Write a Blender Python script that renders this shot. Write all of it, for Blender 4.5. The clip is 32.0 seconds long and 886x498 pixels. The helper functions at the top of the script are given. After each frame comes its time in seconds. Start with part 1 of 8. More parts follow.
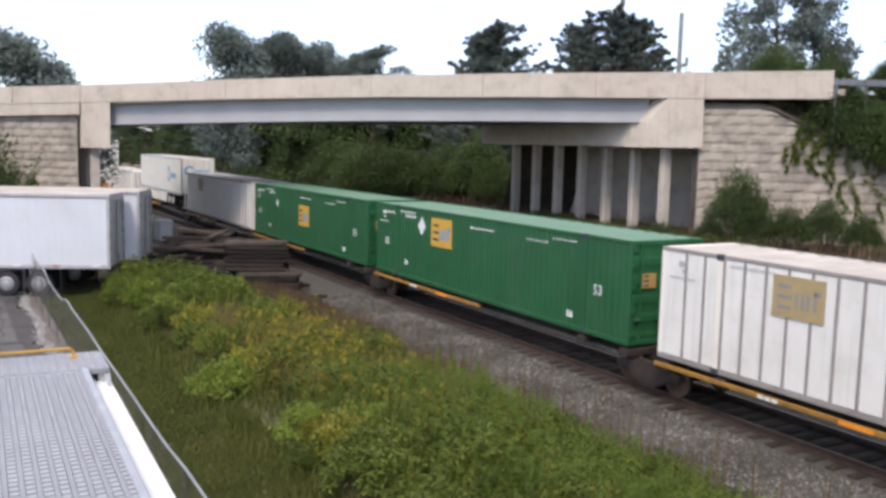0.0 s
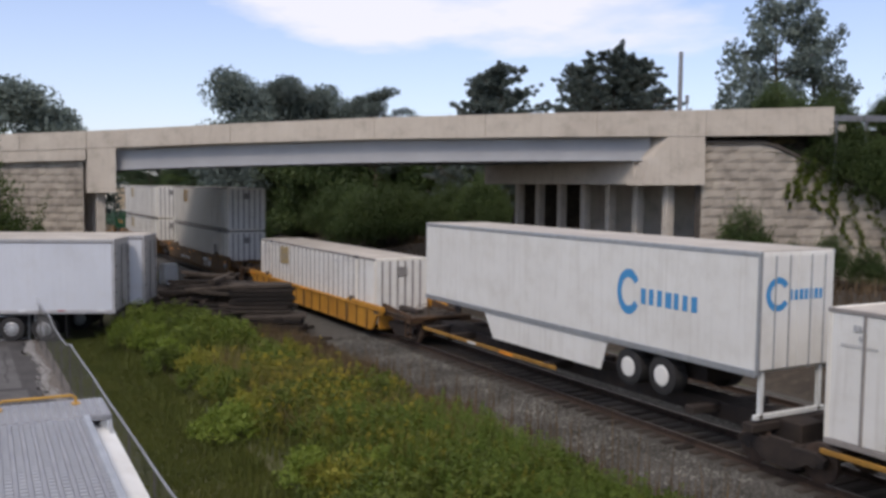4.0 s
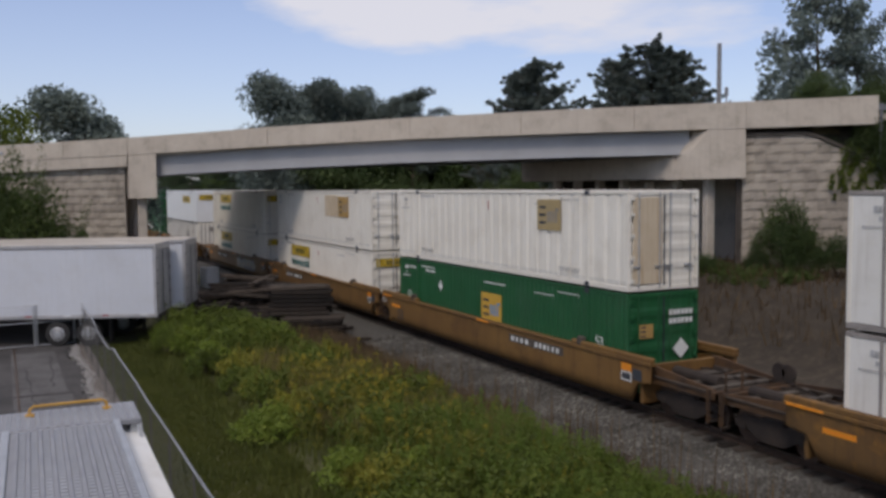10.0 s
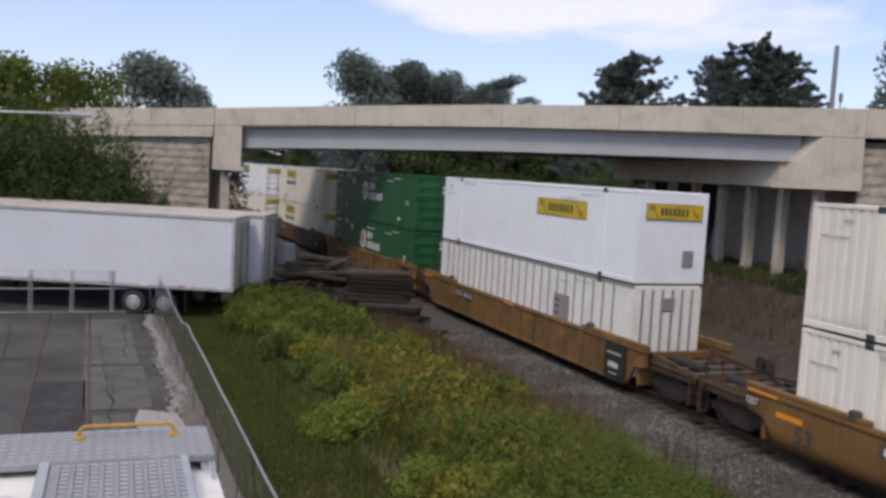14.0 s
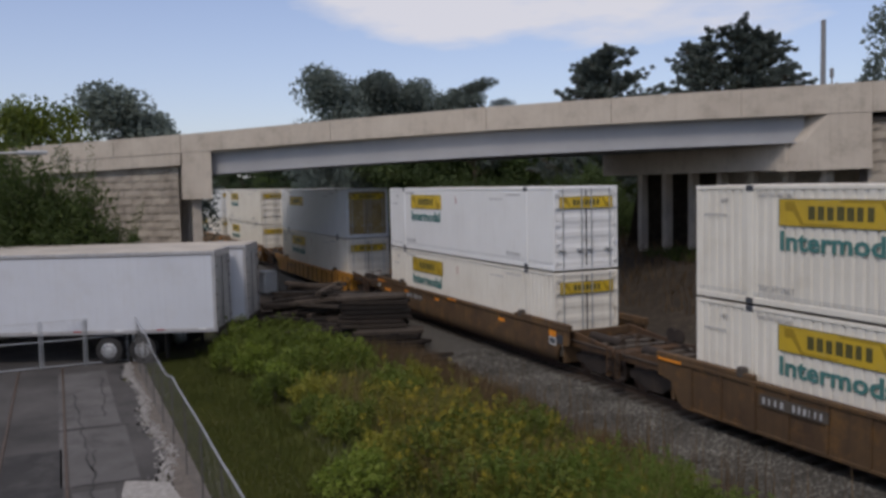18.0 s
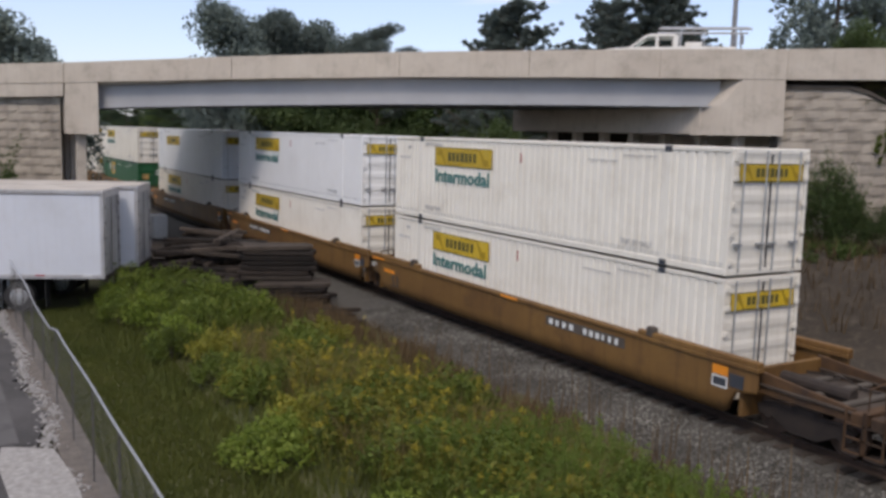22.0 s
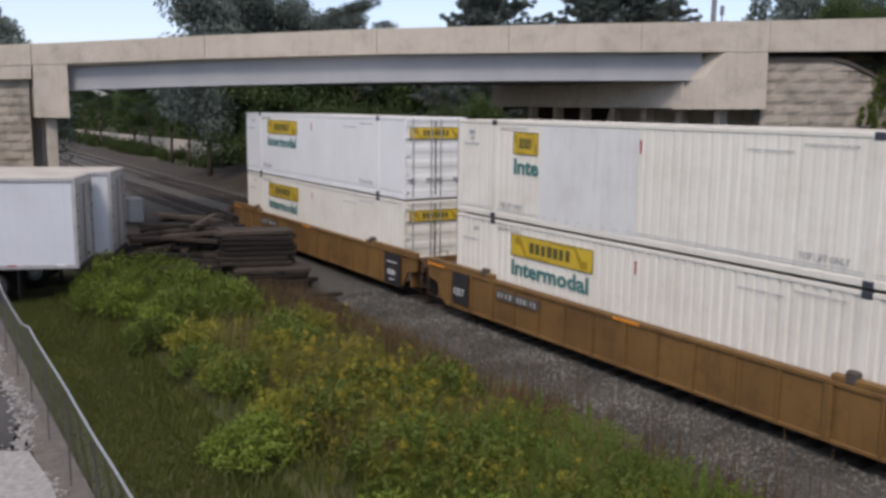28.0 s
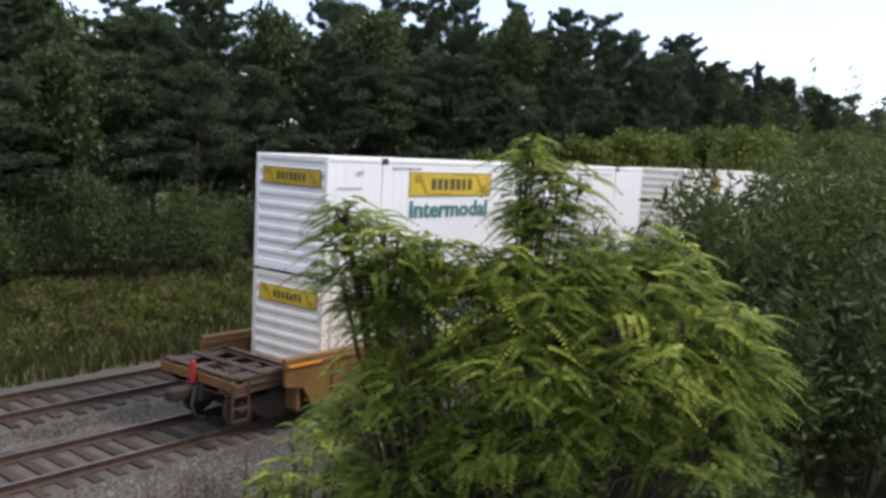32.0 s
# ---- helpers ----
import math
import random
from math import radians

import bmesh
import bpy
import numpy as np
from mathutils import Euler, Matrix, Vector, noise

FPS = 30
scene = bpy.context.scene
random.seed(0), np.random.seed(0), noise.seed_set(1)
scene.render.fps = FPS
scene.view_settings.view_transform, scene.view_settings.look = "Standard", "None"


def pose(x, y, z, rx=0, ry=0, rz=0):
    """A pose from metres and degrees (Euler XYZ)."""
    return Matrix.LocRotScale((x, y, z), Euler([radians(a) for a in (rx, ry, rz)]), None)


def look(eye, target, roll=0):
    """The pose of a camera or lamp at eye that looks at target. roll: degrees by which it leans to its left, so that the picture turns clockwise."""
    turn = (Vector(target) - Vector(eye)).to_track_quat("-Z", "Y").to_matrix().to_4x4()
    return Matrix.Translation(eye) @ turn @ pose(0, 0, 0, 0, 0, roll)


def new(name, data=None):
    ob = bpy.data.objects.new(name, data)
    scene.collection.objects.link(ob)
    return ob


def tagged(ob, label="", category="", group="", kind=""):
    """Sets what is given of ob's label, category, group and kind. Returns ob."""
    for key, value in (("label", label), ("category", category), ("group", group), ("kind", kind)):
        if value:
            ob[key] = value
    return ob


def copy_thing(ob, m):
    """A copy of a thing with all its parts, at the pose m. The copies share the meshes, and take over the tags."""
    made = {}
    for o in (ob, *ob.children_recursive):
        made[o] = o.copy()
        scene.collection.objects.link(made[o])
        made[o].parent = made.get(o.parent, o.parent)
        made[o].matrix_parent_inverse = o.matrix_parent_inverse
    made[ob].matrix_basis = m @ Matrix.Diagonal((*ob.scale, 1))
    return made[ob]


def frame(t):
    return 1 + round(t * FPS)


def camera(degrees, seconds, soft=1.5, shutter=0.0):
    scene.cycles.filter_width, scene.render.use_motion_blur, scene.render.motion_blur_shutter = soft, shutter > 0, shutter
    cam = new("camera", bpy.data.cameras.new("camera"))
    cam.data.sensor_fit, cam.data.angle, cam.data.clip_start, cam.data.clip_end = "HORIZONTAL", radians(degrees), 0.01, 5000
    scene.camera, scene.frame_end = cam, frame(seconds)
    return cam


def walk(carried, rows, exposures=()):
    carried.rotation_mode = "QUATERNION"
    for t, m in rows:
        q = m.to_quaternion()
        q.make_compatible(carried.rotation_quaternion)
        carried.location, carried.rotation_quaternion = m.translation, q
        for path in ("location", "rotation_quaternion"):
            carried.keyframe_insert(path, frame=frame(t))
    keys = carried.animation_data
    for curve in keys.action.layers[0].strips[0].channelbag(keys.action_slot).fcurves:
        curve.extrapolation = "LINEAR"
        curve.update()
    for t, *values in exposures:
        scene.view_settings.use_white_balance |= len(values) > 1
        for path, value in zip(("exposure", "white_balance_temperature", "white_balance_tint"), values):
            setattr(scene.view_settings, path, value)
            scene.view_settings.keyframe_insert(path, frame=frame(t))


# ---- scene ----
cam = camera(53.05, 32.0, soft=3.2)
EXPOSURES = [(0, 1.0, 6500, 16), (1, 1.15, 6500, 16), (2.3, 0.9, 6500, 16), (3, 0.35, 6500, 16), (4.5, 0.25, 6500, 16), (6, 0.2, 6500, 16), (8, 0, 6500, 16), (10, -0.1, 6500, 16), (12.5, -0.12, 6500, 16), (14, 0.25, 6500, 16), (16, 0.1, 6500, 16), (18, -0.2, 6500, 16), (19, -0.1, 6500, 16), (20, 0.2, 6500, 16), (21, 0.15, 6500, 16), (22, 0.3, 6500, 16), (25, 0.2, 6500, 16), (28, 0.35, 6500, 16), (29.3, 0.25, 6500, 16), (30, -0.1, 6500, 16), (31, -0.03, 6500, 16), (31.5, 0.4, 6500, 16), (32, 1.0, 6500, 16)]
PATH = [
    (0, (30.091, -15.988, 6.366), (21.430, -11.123, 5.222), 1.38),
    (0.5, (30.136, -16.005, 6.367), (21.478, -11.127, 5.255), 1.53),
    (1, (30.194, -16.035, 6.360), (21.541, -11.146, 5.261), 1.53),
    (1.5, (30.235, -16.060, 6.358), (21.590, -11.147, 5.298), 1.59),
    (2, (30.255, -16.079, 6.362), (21.613, -11.154, 5.339), 1.80),
    (2.5, (30.257, -16.087, 6.370), (21.591, -11.202, 5.351), 2.06),
    (3, (30.224, -16.065, 6.381), (21.479, -11.296, 5.494), 2.65),
    (3.5, (30.174, -16.022, 6.387), (21.489, -11.121, 5.638), 1.50),
    (5.5, (30.059, -15.854, 6.375), (21.157, -11.344, 5.726), -1.67),
    (6, (30.075, -15.861, 6.360), (21.154, -11.392, 5.684), -1.03),
    (6.5, (30.100, -15.859, 6.352), (21.085, -11.605, 5.552), -1.30),
    (7, (30.129, -15.845, 6.357), (21.102, -11.632, 5.490), -1.24),
    (7.5, (30.160, -15.823, 6.365), (21.182, -11.498, 5.532), -1.17),
    (8, (30.208, -15.822, 6.364), (21.242, -11.477, 5.505), -1.39),
    (8.5, (30.228, -15.822, 6.368), (21.269, -11.458, 5.538), -1.13),
    (9, (30.208, -15.824, 6.378), (21.254, -11.437, 5.617), -0.88),
    (9.5, (30.157, -15.823, 6.374), (21.209, -11.416, 5.654), -0.60),
    (10, (30.084, -15.824, 6.372), (21.148, -11.391, 5.665), -0.57),
    (10.5, (30.010, -15.843, 6.365), (21.044, -11.477, 5.622), -0.22),
    (11, (29.921, -15.860, 6.356), (20.867, -11.661, 5.730), -0.16),
    (11.5, (29.768, -15.836, 6.344), (20.801, -11.516, 5.381), -0.01),
    (12, (29.541, -15.793, 6.345), (20.405, -11.771, 5.747), 4.04),
    (12.5, (29.246, -15.726, 6.372), (19.923, -12.152, 5.804), 3.55),
    (13, (28.904, -15.673, 6.393), (19.709, -11.775, 5.883), 0.33),
    (13.5, (28.568, -15.652, 6.388), (19.468, -11.589, 5.556), 1.35),
    (14, (28.282, -15.648, 6.389), (19.029, -11.952, 5.533), 3.25),
    (14.5, (28.004, -15.649, 6.399), (18.798, -11.800, 5.732), -0.47),
    (16.5, (26.599, -15.530, 6.442), (17.512, -11.413, 5.736), 0.21),
    (17, (26.235, -15.511, 6.437), (17.056, -11.633, 5.593), 1.42),
    (17.5, (25.856, -15.498, 6.444), (16.520, -12.007, 5.640), 2.06),
    (18, (25.487, -15.492, 6.442), (16.338, -11.525, 5.692), -1.33),
    (18.5, (25.170, -15.522, 6.422), (16.095, -11.443, 5.413), 0.67),
    (19, (24.869, -15.546, 6.423), (15.584, -11.904, 5.702), 2.46),
    (19.5, (24.595, -15.542, 6.417), (15.402, -11.775, 5.277), -0.88),
    (20, (24.391, -15.537, 6.383), (15.520, -11.110, 5.081), 0.50),
    (20.5, (24.204, -15.548, 6.376), (15.182, -11.403, 5.179), 1.24),
    (21, (24.039, -15.580, 6.365), (15.383, -10.674, 5.363), 0.20),
    (21.5, (23.893, -15.615, 6.330), (15.306, -10.632, 5.135), 0.99),
    (22, (23.690, -15.571, 6.331), (15.157, -10.518, 5.044), 1.53),
    (22.5, (23.438, -15.492, 6.356), (14.429, -11.282, 5.302), 4.34),
    (23, (23.194, -15.415, 6.385), (14.053, -11.515, 5.278), 2.81),
    (23.5, (23.013, -15.370, 6.418), (14.050, -11.051, 5.419), 3.41),
    (24, (22.933, -15.371, 6.436), (14.296, -10.426, 5.468), 1.92),
    (24.5, (22.961, -15.424, 6.419), (14.572, -10.109, 5.244), 2.73),
    (25, (23.035, -15.444, 6.414), (14.543, -10.331, 5.088), 1.39),
    (25.5, (23.097, -15.438, 6.425), (14.506, -10.471, 5.193), 0.78),
    (27.5, (23.200, -15.370, 6.558), (14.632, -10.417, 5.124), 0.66),
    (28, (23.197, -15.343, 6.568), (14.816, -10.122, 4.986), 0.63),
    (28.5, (23.178, -15.325, 6.566), (14.963, -9.856, 4.958), 1.19),
    (29, (23.150, -15.316, 6.556), (15.514, -9.094, 4.830), 1.05),
    (29.5, (23.121, -15.302, 6.544), (16.689, -7.889, 4.625), 0.90),
    (30, (23.097, -15.296, 6.546), (18.821, -6.521, 4.373), 1.65),
    (30.3, (23.085, -15.280, 6.542), (20.789, -5.866, 4.071), 0.00),
    (30.5, (23.082, -15.268, 6.538), (22.312, -5.560, 4.266), 3.55),
    (31, (23.098, -15.241, 6.525), (26.223, -5.990, 4.368), 3.23),
    (31.5, (23.137, -15.225, 6.513), (29.233, -7.500, 4.734), 4.16),
    (31.8, (23.163, -15.228, 6.510), (30.444, -8.513, 5.132), 4.08),
    (32, (23.180, -15.231, 6.510), (30.926, -9.005, 5.395), 3.02),
]
walk(cam, [(t, look(eye, target, roll)) for t, eye, target, roll in PATH], EXPOSURES)


# ---------------------------------------------------------------- light
world = bpy.data.worlds.new("sky")
scene.world = world
world.use_nodes = True
wn, wl = world.node_tree.nodes, world.node_tree.links
wn.clear()
SUN_EL, SUN_AZ = 50, 45  # degrees; azimuth clockwise from +x towards -y, behind the eye
sky = wn.new("ShaderNodeTexSky")
sky.sky_type = "NISHITA"
sky.sun_disc = False
sky.sun_elevation = radians(SUN_EL)
sky.sun_rotation = radians(90 - (-SUN_AZ))
sky.air_density, sky.dust_density, sky.ozone_density = 1.0, 0.6, 1.6
tc = wn.new("ShaderNodeTexCoord")
sep = wn.new("ShaderNodeSeparateXYZ")
wl.new(tc.outputs["Generated"], sep.inputs[0])
# flat cloud layer: project the sky direction on a plane overhead
up = wn.new("ShaderNodeMath")
up.operation = "MAXIMUM"
up.inputs[1].default_value = 0.02
wl.new(sep.outputs["Z"], up.inputs[0])
up2 = wn.new("ShaderNodeMath")
up2.operation = "ADD"
up2.inputs[1].default_value = 0.12
wl.new(up.outputs[0], up2.inputs[0])
div = wn.new("ShaderNodeVectorMath")
div.operation = "DIVIDE"
comb = wn.new("ShaderNodeCombineXYZ")
for k in range(3):
    wl.new(up2.outputs[0], comb.inputs[k])
wl.new(tc.outputs["Generated"], div.inputs[0])
wl.new(comb.outputs[0], div.inputs[1])
cn = wn.new("ShaderNodeTexNoise")
cn.inputs["Scale"].default_value = 0.8
cn.inputs["Detail"].default_value = 8
cn.inputs["Roughness"].default_value = 0.55
cmap = wn.new("ShaderNodeMapping")
cmap.inputs["Location"].default_value = (3.1, 0.9, 0)
cmap.inputs["Scale"].default_value = (1.0, 1.0, 0.0)
wl.new(div.outputs[0], cmap.inputs[0])
wl.new(cmap.outputs[0], cn.inputs["Vector"])


def sky_math(op, a, b):
    m = wn.new("ShaderNodeMath")
    m.operation = op
    for k, v in ((0, a), (1, b)):
        if isinstance(v, (int, float)):
            m.inputs[k].default_value = v
        else:
            wl.new(v, m.inputs[k])
    return m.outputs[0]


# one long white cloud low in the sky, and a broken cover higher up
dot = wn.new("ShaderNodeVectorMath")
dot.operation = "DOT_PRODUCT"
CLOUD_AZ = 58
dot.inputs[1].default_value = (-math.cos(radians(CLOUD_AZ)), -math.sin(radians(CLOUD_AZ)), 0)
wl.new(tc.outputs["Generated"], dot.inputs[0])
eu = sky_math("DIVIDE", dot.outputs["Value"], 0.30)
ez = sky_math("DIVIDE", sky_math("ADD", sep.outputs["Z"], -0.19), 0.055)
el2 = sky_math("ADD", sky_math("MULTIPLY", eu, eu), sky_math("MULTIPLY", ez, ez))
wob = sky_math("MULTIPLY", sky_math("ADD", cn.outputs["Fac"], -0.5), 4.2)
long_cloud = sky_math("ADD", sky_math("SUBTRACT", 1.0, el2), wob)
cover = sky_math("ADD", sky_math("MULTIPLY", sky_math("ADD", sep.outputs["Z"], -0.30), 3.0), sky_math("MULTIPLY", wob, 1.2))
cr = wn.new("ShaderNodeMapRange")
cr.inputs["From Min"].default_value, cr.inputs["From Max"].default_value = -0.1, 0.75
cr.inputs["To Max"].default_value = 0.9
wl.new(sky_math("MAXIMUM", long_cloud, sky_math("MINIMUM", cover, 0.7)), cr.inputs["Value"])
hz = wn.new("ShaderNodeMapRange")  # thin veil towards the horizon
hz.inputs["From Min"].default_value, hz.inputs["From Max"].default_value = 0.45, 0.0
hz.inputs["To Min"].default_value, hz.inputs["To Max"].default_value = 0.0, 0.42
wl.new(sep.outputs["Z"], hz.inputs["Value"])
mx = wn.new("ShaderNodeMath")
mx.operation = "MAXIMUM"
wl.new(cr.outputs[0], mx.inputs[0])
wl.new(hz.outputs[0], mx.inputs[1])
cmix = wn.new("ShaderNodeMix")
cmix.data_type = "RGBA"
wl.new(mx.outputs[0], cmix.inputs["Factor"])
skys = wn.new("ShaderNodeVectorMath")
skys.operation = "MULTIPLY"
skys.inputs[1].default_value = (1.10, 1.21, 1.46)
wl.new(sky.outputs[0], skys.inputs[0])
wl.new(skys.outputs[0], cmix.inputs["A"])
cmix.inputs["B"].default_value = (8.6, 8.7, 9.0, 1)
bg = wn.new("ShaderNodeBackground")
bg.inputs["Strength"].default_value = 0.092
wl.new(cmix.outputs["Result"], bg.inputs["Color"])
wo = wn.new("ShaderNodeOutputWorld")
wl.new(bg.outputs[0], wo.inputs[0])

sun_data = bpy.data.lights.new("sun", "SUN")
sun_data.energy, sun_data.angle, sun_data.color = 1.4, radians(12), (1.0, 0.915, 0.79)
sun = new("sun", sun_data)
_sd = Vector((math.cos(radians(-SUN_AZ)) * math.cos(radians(SUN_EL)), math.sin(radians(-SUN_AZ)) * math.cos(radians(SUN_EL)), math.sin(radians(SUN_EL))))
sun.matrix_world = Matrix.Translation((0, 0, 60)) @ _sd.to_track_quat("Z", "Y").to_matrix().to_4x4()


# ---------------------------------------------------------------- materials
def surf(name, c1, c2=None, scale=3.0, rough=0.7, metal=0.0, bump=0.15, bscale=40.0, streak=None, dirt=None, stretch=(1, 1, 1), rnd=0.0, spec=0.4, trans=0.0, obj=True):
    """Two tones of a colour mixed by noise at two scales, fine relief, and optional upright streaks (colour, strength)."""
    m = bpy.data.materials.new(name)
    m.use_nodes = True
    n, l = m.node_tree.nodes, m.node_tree.links
    b = n["Principled BSDF"]
    c2 = c2 or tuple(v * 0.8 for v in c1)
    t = n.new("ShaderNodeTexCoord")
    mp = n.new("ShaderNodeMapping")
    mp.inputs["Scale"].default_value = stretch
    l.new(t.outputs["Object"], mp.inputs[0])
    big = n.new("ShaderNodeTexNoise")
    big.inputs["Scale"].default_value, big.inputs["Detail"].default_value, big.inputs["Roughness"].default_value = scale, 6, 0.62
    l.new(mp.outputs[0], big.inputs["Vector"])
    mr = n.new("ShaderNodeMapRange")
    mr.inputs["From Min"].default_value, mr.inputs["From Max"].default_value = 0.33, 0.67
    l.new(big.outputs["Fac"], mr.inputs["Value"])
    mix = n.new("ShaderNodeMix")
    mix.data_type = "RGBA"
    mix.inputs["A"].default_value, mix.inputs["B"].default_value = (*c1, 1), (*c2, 1)
    l.new(mr.outputs[0], mix.inputs["Factor"])
    col = mix.outputs["Result"]
    if streak:
        sm = n.new("ShaderNodeMapping")
        sm.inputs["Scale"].default_value = (5.0, 5.0, 0.28)
        l.new(t.outputs["Object"], sm.inputs[0])
        sn = n.new("ShaderNodeTexNoise")
        sn.inputs["Scale"].default_value, sn.inputs["Detail"].default_value = 1.4, 5
        l.new(sm.outputs[0], sn.inputs["Vector"])
        sr = n.new("ShaderNodeMapRange")
        sr.inputs["From Min"].default_value, sr.inputs["From Max"].default_value = 0.52, 0.72
        sr.inputs["To Max"].default_value = streak[1]
        l.new(sn.outputs["Fac"], sr.inputs["Value"])
        m2 = n.new("ShaderNodeMix")
        m2.data_type = "RGBA"
        l.new(sr.outputs[0], m2.inputs["Factor"])
        l.new(col, m2.inputs["A"])
        m2.inputs["B"].default_value = (*streak[0], 1)
        col = m2.outputs["Result"]
    if dirt:
        dn = n.new("ShaderNodeTexNoise")
        dn.inputs["Scale"].default_value, dn.inputs["Detail"].default_value, dn.inputs["Roughness"].default_value = dirt[2], 8, 0.7
        l.new(t.outputs["Object"], dn.inputs["Vector"])
        dr = n.new("ShaderNodeMapRange")
        dr.inputs["From Min"].default_value, dr.inputs["From Max"].default_value = 0.5, 0.7
        dr.inputs["To Max"].default_value = dirt[1]
        l.new(dn.outputs["Fac"], dr.inputs["Value"])
        m3 = n.new("ShaderNodeMix")
        m3.data_type = "RGBA"
        l.new(dr.outputs[0], m3.inputs["Factor"])
        l.new(col, m3.inputs["A"])
        m3.inputs["B"].default_value = (*dirt[0], 1)
        col = m3.outputs["Result"]
    if rnd:
        oi = n.new("ShaderNodeObjectInfo")
        hs = n.new("ShaderNodeHueSaturation")
        rr = n.new("ShaderNodeMapRange")
        rr.inputs["To Min"].default_value, rr.inputs["To Max"].default_value = 1 - rnd, 1 + rnd
        l.new(oi.outputs["Random"], rr.inputs["Value"])
        l.new(rr.outputs[0], hs.inputs["Value"])
        l.new(col, hs.inputs["Color"])
        col = hs.outputs["Color"]
    l.new(col, b.inputs["Base Color"])
    b.inputs["Roughness"].default_value, b.inputs["Metallic"].default_value = rough, metal
    b.inputs["Specular IOR Level"].default_value = spec
    if bump:
        fine = n.new("ShaderNodeTexNoise")
        fine.inputs["Scale"].default_value, fine.inputs["Detail"].default_value = bscale, 4
        l.new(mp.outputs[0], fine.inputs["Vector"])
        bp = n.new("ShaderNodeBump")
        bp.inputs["Strength"].default_value, bp.inputs["Distance"].default_value = bump, 0.02
        l.new(fine.outputs["Fac"], bp.inputs["Height"])
        l.new(bp.outputs[0], b.inputs["Normal"])
    return m


def leafy(name, c1, c2, c3, trans=0.25, rough=0.55):
    """Leaves: three tones picked leaf by leaf and plant by plant, with light coming through."""
    m = bpy.data.materials.new(name)
    m.use_nodes = True
    n, l = m.node_tree.nodes, m.node_tree.links
    b = n["Principled BSDF"]
    g = n.new("ShaderNodeNewGeometry")
    oi = n.new("ShaderNodeObjectInfo")
    tcn = n.new("ShaderNodeTexCoord")
    nz = n.new("ShaderNodeTexNoise")
    nz.inputs["Scale"].default_value, nz.inputs["Detail"].default_value = 0.7, 3
    l.new(tcn.outputs["Object"], nz.inputs["Vector"])
    ramp = n.new("ShaderNodeValToRGB")
    ramp.color_ramp.elements[0].color, ramp.color_ramp.elements[1].color = (*c1, 1), (*c3, 1)
    e = ramp.color_ramp.elements.new(0.5)
    e.color = (*c2, 1)
    ad = n.new("ShaderNodeMath")
    ad.operation = "MULTIPLY_ADD"
    ad.inputs[1].default_value = 0.55
    l.new(g.outputs["Random Per Island"], ad.inputs[0])
    nm = n.new("ShaderNodeMapRange")
    nm.inputs["From Min"].default_value, nm.inputs["From Max"].default_value = 0.3, 0.7
    nm.inputs["To Max"].default_value = 0.45
    l.new(nz.outputs["Fac"], nm.inputs["Value"])
    l.new(nm.outputs[0], ad.inputs[2])
    l.new(ad.outputs[0], ramp.inputs["Fac"])
    hs = n.new("ShaderNodeHueSaturation")
    rr = n.new("ShaderNodeMapRange")
    rr.inputs["To Min"].default_value, rr.inputs["To Max"].default_value = 0.75, 1.2
    l.new(oi.outputs["Random"], rr.inputs["Value"])
    l.new(rr.outputs[0], hs.inputs["Value"])
    l.new(ramp.outputs[0], hs.inputs["Color"])
    l.new(hs.outputs["Color"], b.inputs["Base Color"])
    b.inputs["Roughness"].default_value = rough
    b.inputs["Specular IOR Level"].default_value = 0.25
    tr = n.new("ShaderNodeBsdfTranslucent")
    l.new(hs.outputs["Color"], tr.inputs["Color"])
    ms = n.new("ShaderNodeMixShader")
    ms.inputs[0].default_value = trans
    l.new(b.outputs[0], ms.inputs[1])
    l.new(tr.outputs[0], ms.inputs[2])
    l.new(ms.outputs[0], n["Material Output"].inputs["Surface"])
    return m


MAT = {}
MAT["concrete"] = surf("concrete", (0.56, 0.50, 0.42), (0.47, 0.41, 0.34), 0.6, 0.85, bump=0.25, bscale=30, streak=((0.25, 0.20, 0.15), 0.16), dirt=((0.2, 0.17, 0.13), 0.40, 1.1))
MAT["concrete_block"] = surf("concrete_block", (0.41, 0.36, 0.295), (0.30, 0.26, 0.215), 1.1, 0.9, bump=0.5, bscale=14, dirt=((0.16, 0.14, 0.11), 0.5, 1.1), rnd=0.12)
MAT["girder"] = surf("girder", (0.38, 0.383, 0.39), (0.33, 0.333, 0.34), 0.5, 0.5, bump=0.04, streak=((0.34, 0.33, 0.33), 0.25))
MAT["asphalt"] = surf("asphalt", (0.080, 0.075, 0.074), (0.042, 0.039, 0.038), 0.35, 0.9, bump=0.4, bscale=60, dirt=((0.025, 0.024, 0.024), 0.8, 0.5))
MAT["ballast"] = surf("ballast", (0.100, 0.094, 0.083), (0.045, 0.042, 0.037), 11, 0.95, bump=1.0, bscale=22, dirt=((0.07, 0.06, 0.05), 0.6, 5))
MAT["pale_rubble"] = surf("pale_rubble", (0.37, 0.355, 0.34), (0.22, 0.21, 0.20), 7, 0.95, bump=0.9, bscale=24, dirt=((0.2, 0.18, 0.16), 0.5, 6))
MAT["dark_dirt"] = surf("dark_dirt", (0.048, 0.038, 0.030), (0.028, 0.022, 0.018), 1.6, 0.95, bump=0.9, bscale=9, dirt=((0.14, 0.11, 0.085), 0.5, 4))
MAT["dark_gravel"] = surf("dark_gravel", (0.15, 0.13, 0.115), (0.09, 0.078, 0.068), 5, 0.95, bump=0.9, bscale=24, dirt=((0.24, 0.21, 0.18), 0.4, 7))
